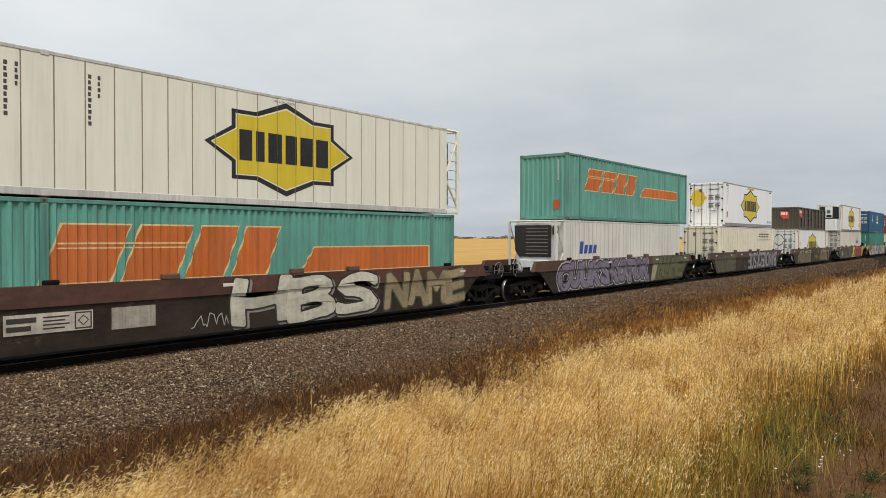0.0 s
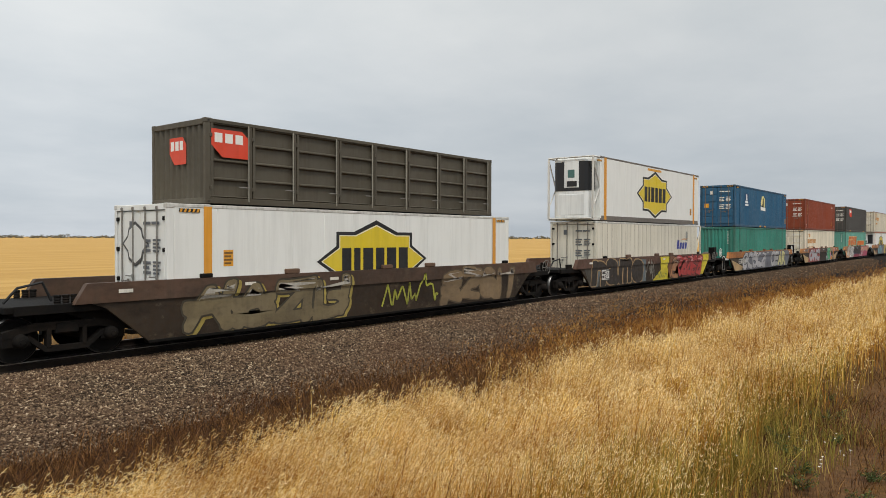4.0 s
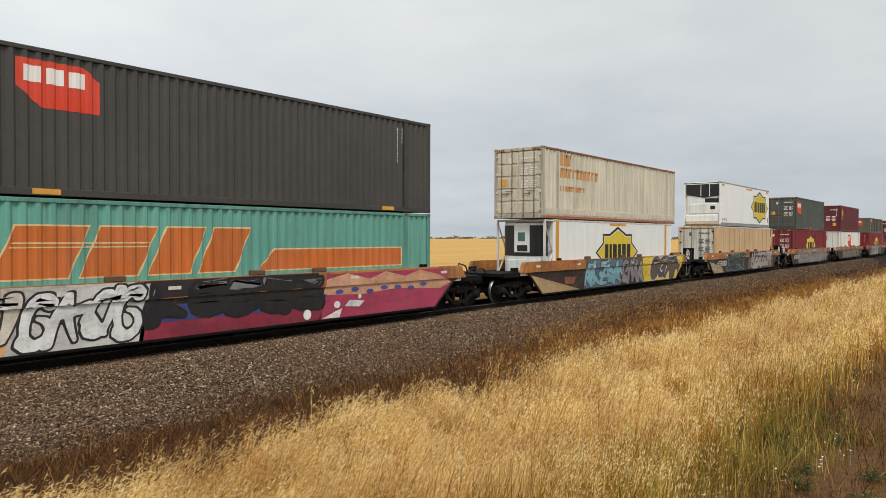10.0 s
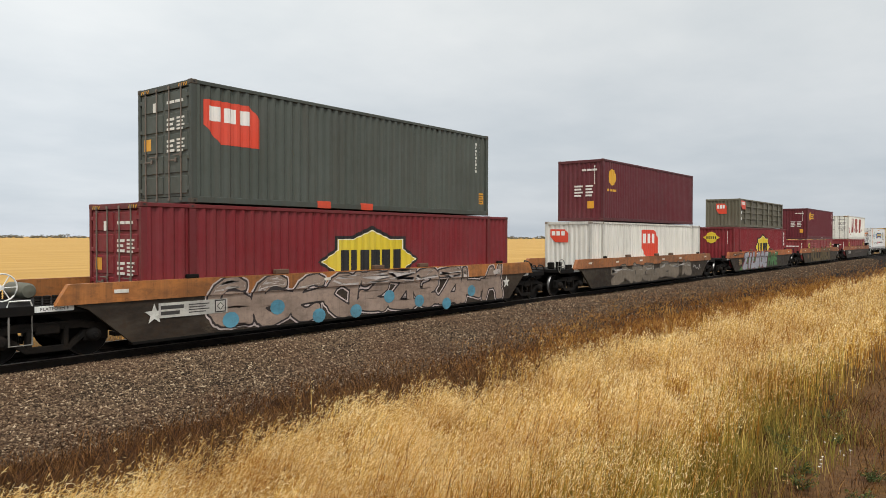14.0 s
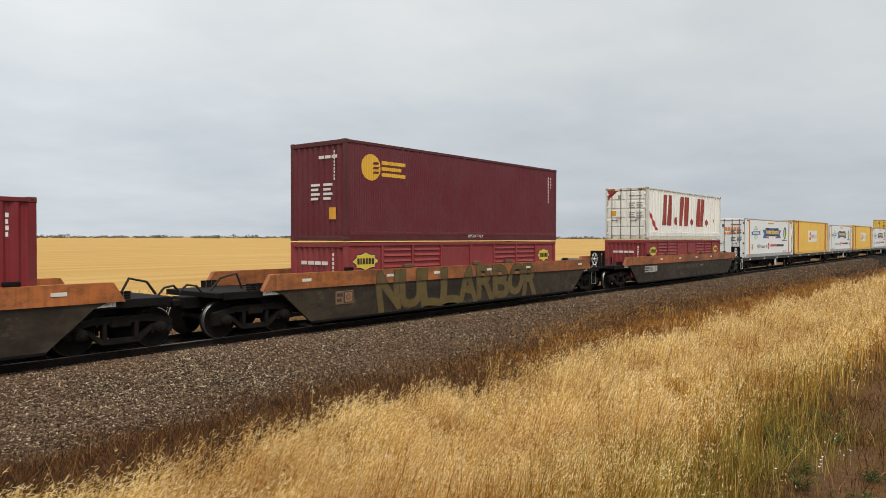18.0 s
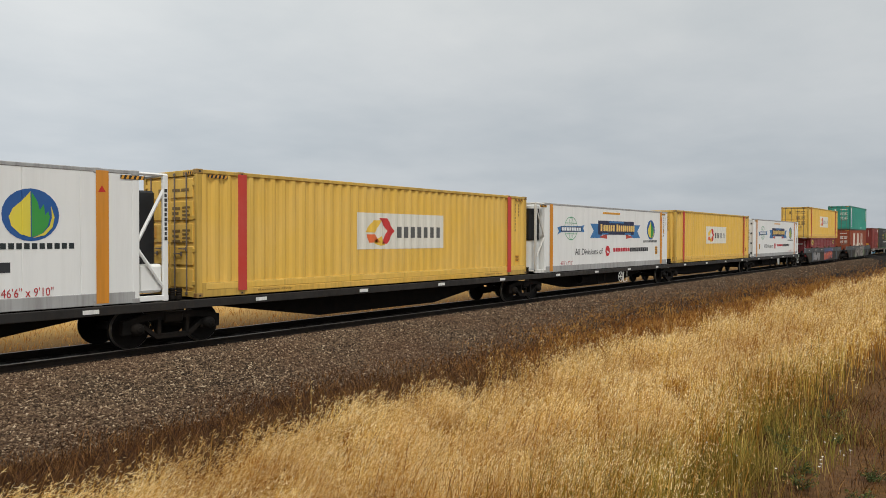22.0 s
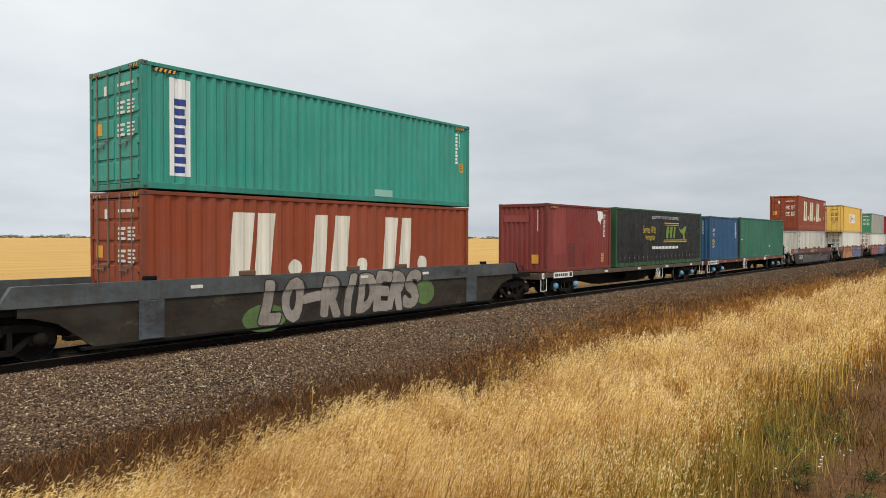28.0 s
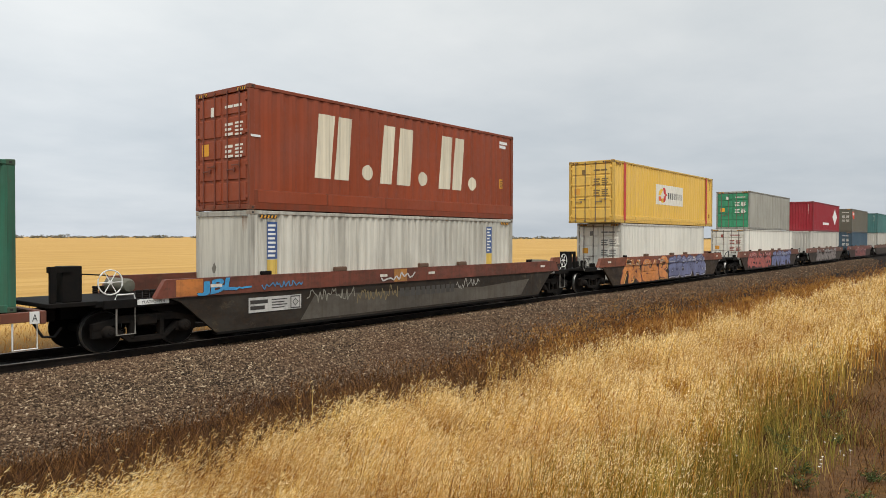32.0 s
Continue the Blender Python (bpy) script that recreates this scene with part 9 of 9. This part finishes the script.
scribble(w, -4.7, -2.9, 0.72, 1.10, (150, 146, 132), 251, 0.014, 34)
scribble(w, -2.8, -1.0, 0.60, 1.10, (140, 122, 84), 252, 0.014, 36)
scribble(w, 2.0, 3.4, 0.75, 1.12, (190, 186, 176), 253, 0.014, 26)
sprayed_letters(w, "JBL", -8.05, -6.95, 1.18, 1.53, (60, 150, 200), (70, 60, 60), 254, 0.1, None, 0.017, 0.004)
scribble(w, -7.0, -6.5, 1.24, 1.30, (60, 160, 210), 257, 0.02, 8)
scribble(w, -6.2, -4.9, 1.18, 1.40, (60, 150, 200), 255, 0.014, 26)
scribble(w, -1.8, -0.2, 1.2, 1.45, (222, 220, 214), 256, 0.025, 14)
r, pf, m = dry("weathered pale grey corrugated container with small blue signs", 495.7, 12.2, 0.42, 2.81, (206, 202, 188), 0.278, 0.03, False, (), 0.45, 0.2, flat_end=True)
for xx in (0.55, 10.44):
    decal(r, "blue_sign", [rect(xx, xx + 0.34, 1.55, 2.52)], paint(58, 88, 140, 0.2), pf, 0.005, "narrow blue sign")
    decal(r, "yellow_sign", [rect(xx, xx + 0.34, 1.12, 1.53)], paint(214, 180, 80, 0.2), pf, 0.005)
    decal(r, "sign_bars", bars(xx + 0.04, 2.48, 0.24, 0.9, 8, 0.5), m_w, pf, 0.008)
end_decal(r, "dark_stain", [[(0.72, 1.28), (0.84, 1.44), (0.93, 1.30), (0.86, 1.14), (0.76, 1.16)]], paint(120, 114, 102, 0.3), 0.005, 0.03)
end_decal(r, "rust_run", [[(W - 0.36 + 0.05 * k, 2.66), (W - 0.33 + 0.05 * k, 2.66), (W - 0.345 + 0.05 * k, 2.25 - 0.12 * (k % 3))] for k in range(4)], paint(140, 96, 62, 0.4), 0.004, 0.03)
chevrons(r, 12.2, 2.81)
r, pf, m = dry("red-brown corrugated tall container with three large white painted shapes", 495.7, 12.22, 3.24, 3.20, (146, 62, 25), 0.40, 0.020, True, (), 0.25, 0.15, low=0.52, rod=paint(112, 52, 32, 0.4))
big_blocks(r, pf, (226, 216, 190), 1.85, 0.95, 1.80)
decal(r, "pale_tick", [slant(-0.0 + 0.02, 0.32, 1.86, 1.92, 0.0)], m_w, None, 0.01)
warn_label(r, 11.3, 1.15, pf, 0.2, 0.35)
decal(r, "writing", bars(11.3, 2.95, 0.5, 0.3, 2, 0.3, 1), m_w, pf, 0.005)

# 26 and on: the tail as far as it comes into view
w = well_wagon(523.7, (92, 76, 60), (140, 76, 50), "brown well wagon platform with orange and blue graffiti", platform="PLATFORM 2", left="wheel", right="hose", seed=26)
graffiti(w, -6.5, -0.6, 0.28, 1.5, 5, (222, 140, 70), (110, 48, 56), 261, 0.1, (236, 178, 96), 0.5)
graffiti(w, -0.3, 5.8, 0.3, 1.45, 7, (116, 122, 158), (60, 58, 96), 262, 0.1, (190, 192, 206), 0.6)
r, pf, m = dry("pale grey corrugated container with doors", 517.3, 12.2, LO, 2.85, (222, 219, 206), 0.20, 0.03, True, (), 0.2, 0.12, writing=(120, 120, 116))
aurizon(516.4, 3.28, 14.72, True, 3.08)
w = well_wagon(545.7, (96, 78, 66), (130, 74, 52), "brown well wagon platform with red and blue graffiti", platform="PLATFORM 3", left="hose", right="hose", seed=27)
graffiti(w, -6.8, -0.4, 0.3, 1.45, 7, (190, 96, 84), (84, 40, 50), 271, 0.1, None, 0.6)
graffiti(w, 0.0, 6.0, 0.3, 1.45, 6, (120, 128, 170), (60, 60, 90), 272, 0.1, None, 0.5)
r, pf, m = dry("off-white corrugated container with doors", 538.4, 14.63, LO, 2.77, (224, 221, 208), 0.278, 0.03, True, (1.22,), 0.2, 0.12, writing=(150, 70, 60))
r, pf, m = dry("grey-sided container with bright green doors", 539.6, 12.19, 3.2, 2.85, (164, 162, 150), 0.278, 0.03, True, (), 0.35, 0.1, door_col=(52, 146, 104))
w = well_wagon(567.6, (88, 78, 68), (120, 72, 54), "dark brown well wagon platform with pale graffiti", platform="PLATFORM 4", left="hose", right="hose", seed=28)
graffiti(w, -5.0, 5.0, 0.3, 1.4, 9, (140, 130, 124), (70, 60, 60), 281, 0.1, None, 0.4)
r, pf, m = dry("off-white corrugated 48-foot container", 560.3, 14.63, LO, 2.81, (200, 196, 184), 0.278, 0.03, False, (1.22,), 0.3, 0.1)
r, pf, m = dry("crimson container with a white diamond", 561.5, 13.6, 3.24, 2.93, (146, 28, 40), 0.278, 0.03, False, (), 0.15, 0.04)
decal(r, "white_diamond", [disc(11.0, 1.6, 1.3, 0.85, 4)], m_w, pf, 0.006, "white diamond")
decal(r, "white_bars", bars(4.6, 0.95, 3.2, 0.28, 1, 0.1, 8), m_w, pf, 0.006)
w = well_wagon(589.5, (96, 70, 62), (130, 70, 56), "reddish brown well wagon platform", platform="PLATFORM E", left="hose", right="wheel", seed=29)
graffiti(w, -4.0, 4.0, 0.3, 1.3, 6, (150, 80, 76), (86, 50, 56), 291, 0.1, None, 0.4)
r, pf, m = dry("slate blue corrugated container", 583.4, 12.2, LO, 2.87, (62, 88, 104), 0.278, 0.03, True, (), 0.25, 0.06)
r, pf, m = dry("olive-grey corrugated container with an orange patch", 583.4, 12.2, 3.3, 2.86, (104, 100, 86), 0.278, 0.03, True, (), 0.25, 0.06)
scf_patch(r, 0.4, 1.6, 1.4, 0.9, pf)
w = well_wagon(611.2, (84, 76, 66), (120, 76, 54), "brown well wagon platform", left="hose", right="brake", seed=30)
r, pf, m = dry("pale grey corrugated steel container", 605.0, 12.2, LO, 2.91, (190, 186, 174), 0.278, 0.03, False, (), 0.3, 0.1)
r, pf, m = dry("faded teal corrugated steel container", 605.0, 12.2, 3.34, 2.88, (70, 120, 116), 0.278, 0.03, False, (), 0.3, 0.1)

# ---- what moves ----


def motions():
    times = [0.5 * k for k in range(65)]
    gone = [(t, way_gone(t)) for t in times]
    for thing, u, y, z in MOVERS:
        walk(thing, [(t, pose(u - s, y, z)) for t, s in gone])
    # the grass rustles: each set of clumps swings a little in the gusts
    for thing, k in SWAY:
        rows = []
        for j in range(107):
            t = 0.3 * j
            gust = 0.6 + 0.4 * math.sin(0.71 * t + 1.3 * k)
            rows.append((t, pose(0.022 * gust * math.sin(3.1 * t + 1.05 * k + 0.4 * math.sin(0.9 * t)), 0.008 * math.sin(2.3 * t + 2.1 * k), 0)))
        walk(thing, rows)
    # wheels roll without slipping; wheelsets in like places share one set of keys
    first = {}
    for w_ob, xx in WHEELS:
        if xx not in first:
            rows = []
            for k in range(961):
                t = k / 30
                rows.append((t, Matrix.Translation((xx, 0, RW)) @ Matrix.Rotation(-way_gone(t) / RW, 4, "Y")))
            walk(w_ob, rows)
            first[xx] = w_ob
        else:
            src = first[xx].animation_data
            w_ob.rotation_mode = "QUATERNION"
            ad = w_ob.animation_data_create()
            ad.action = src.action
            ad.action_slot = src.action_slot


motions()
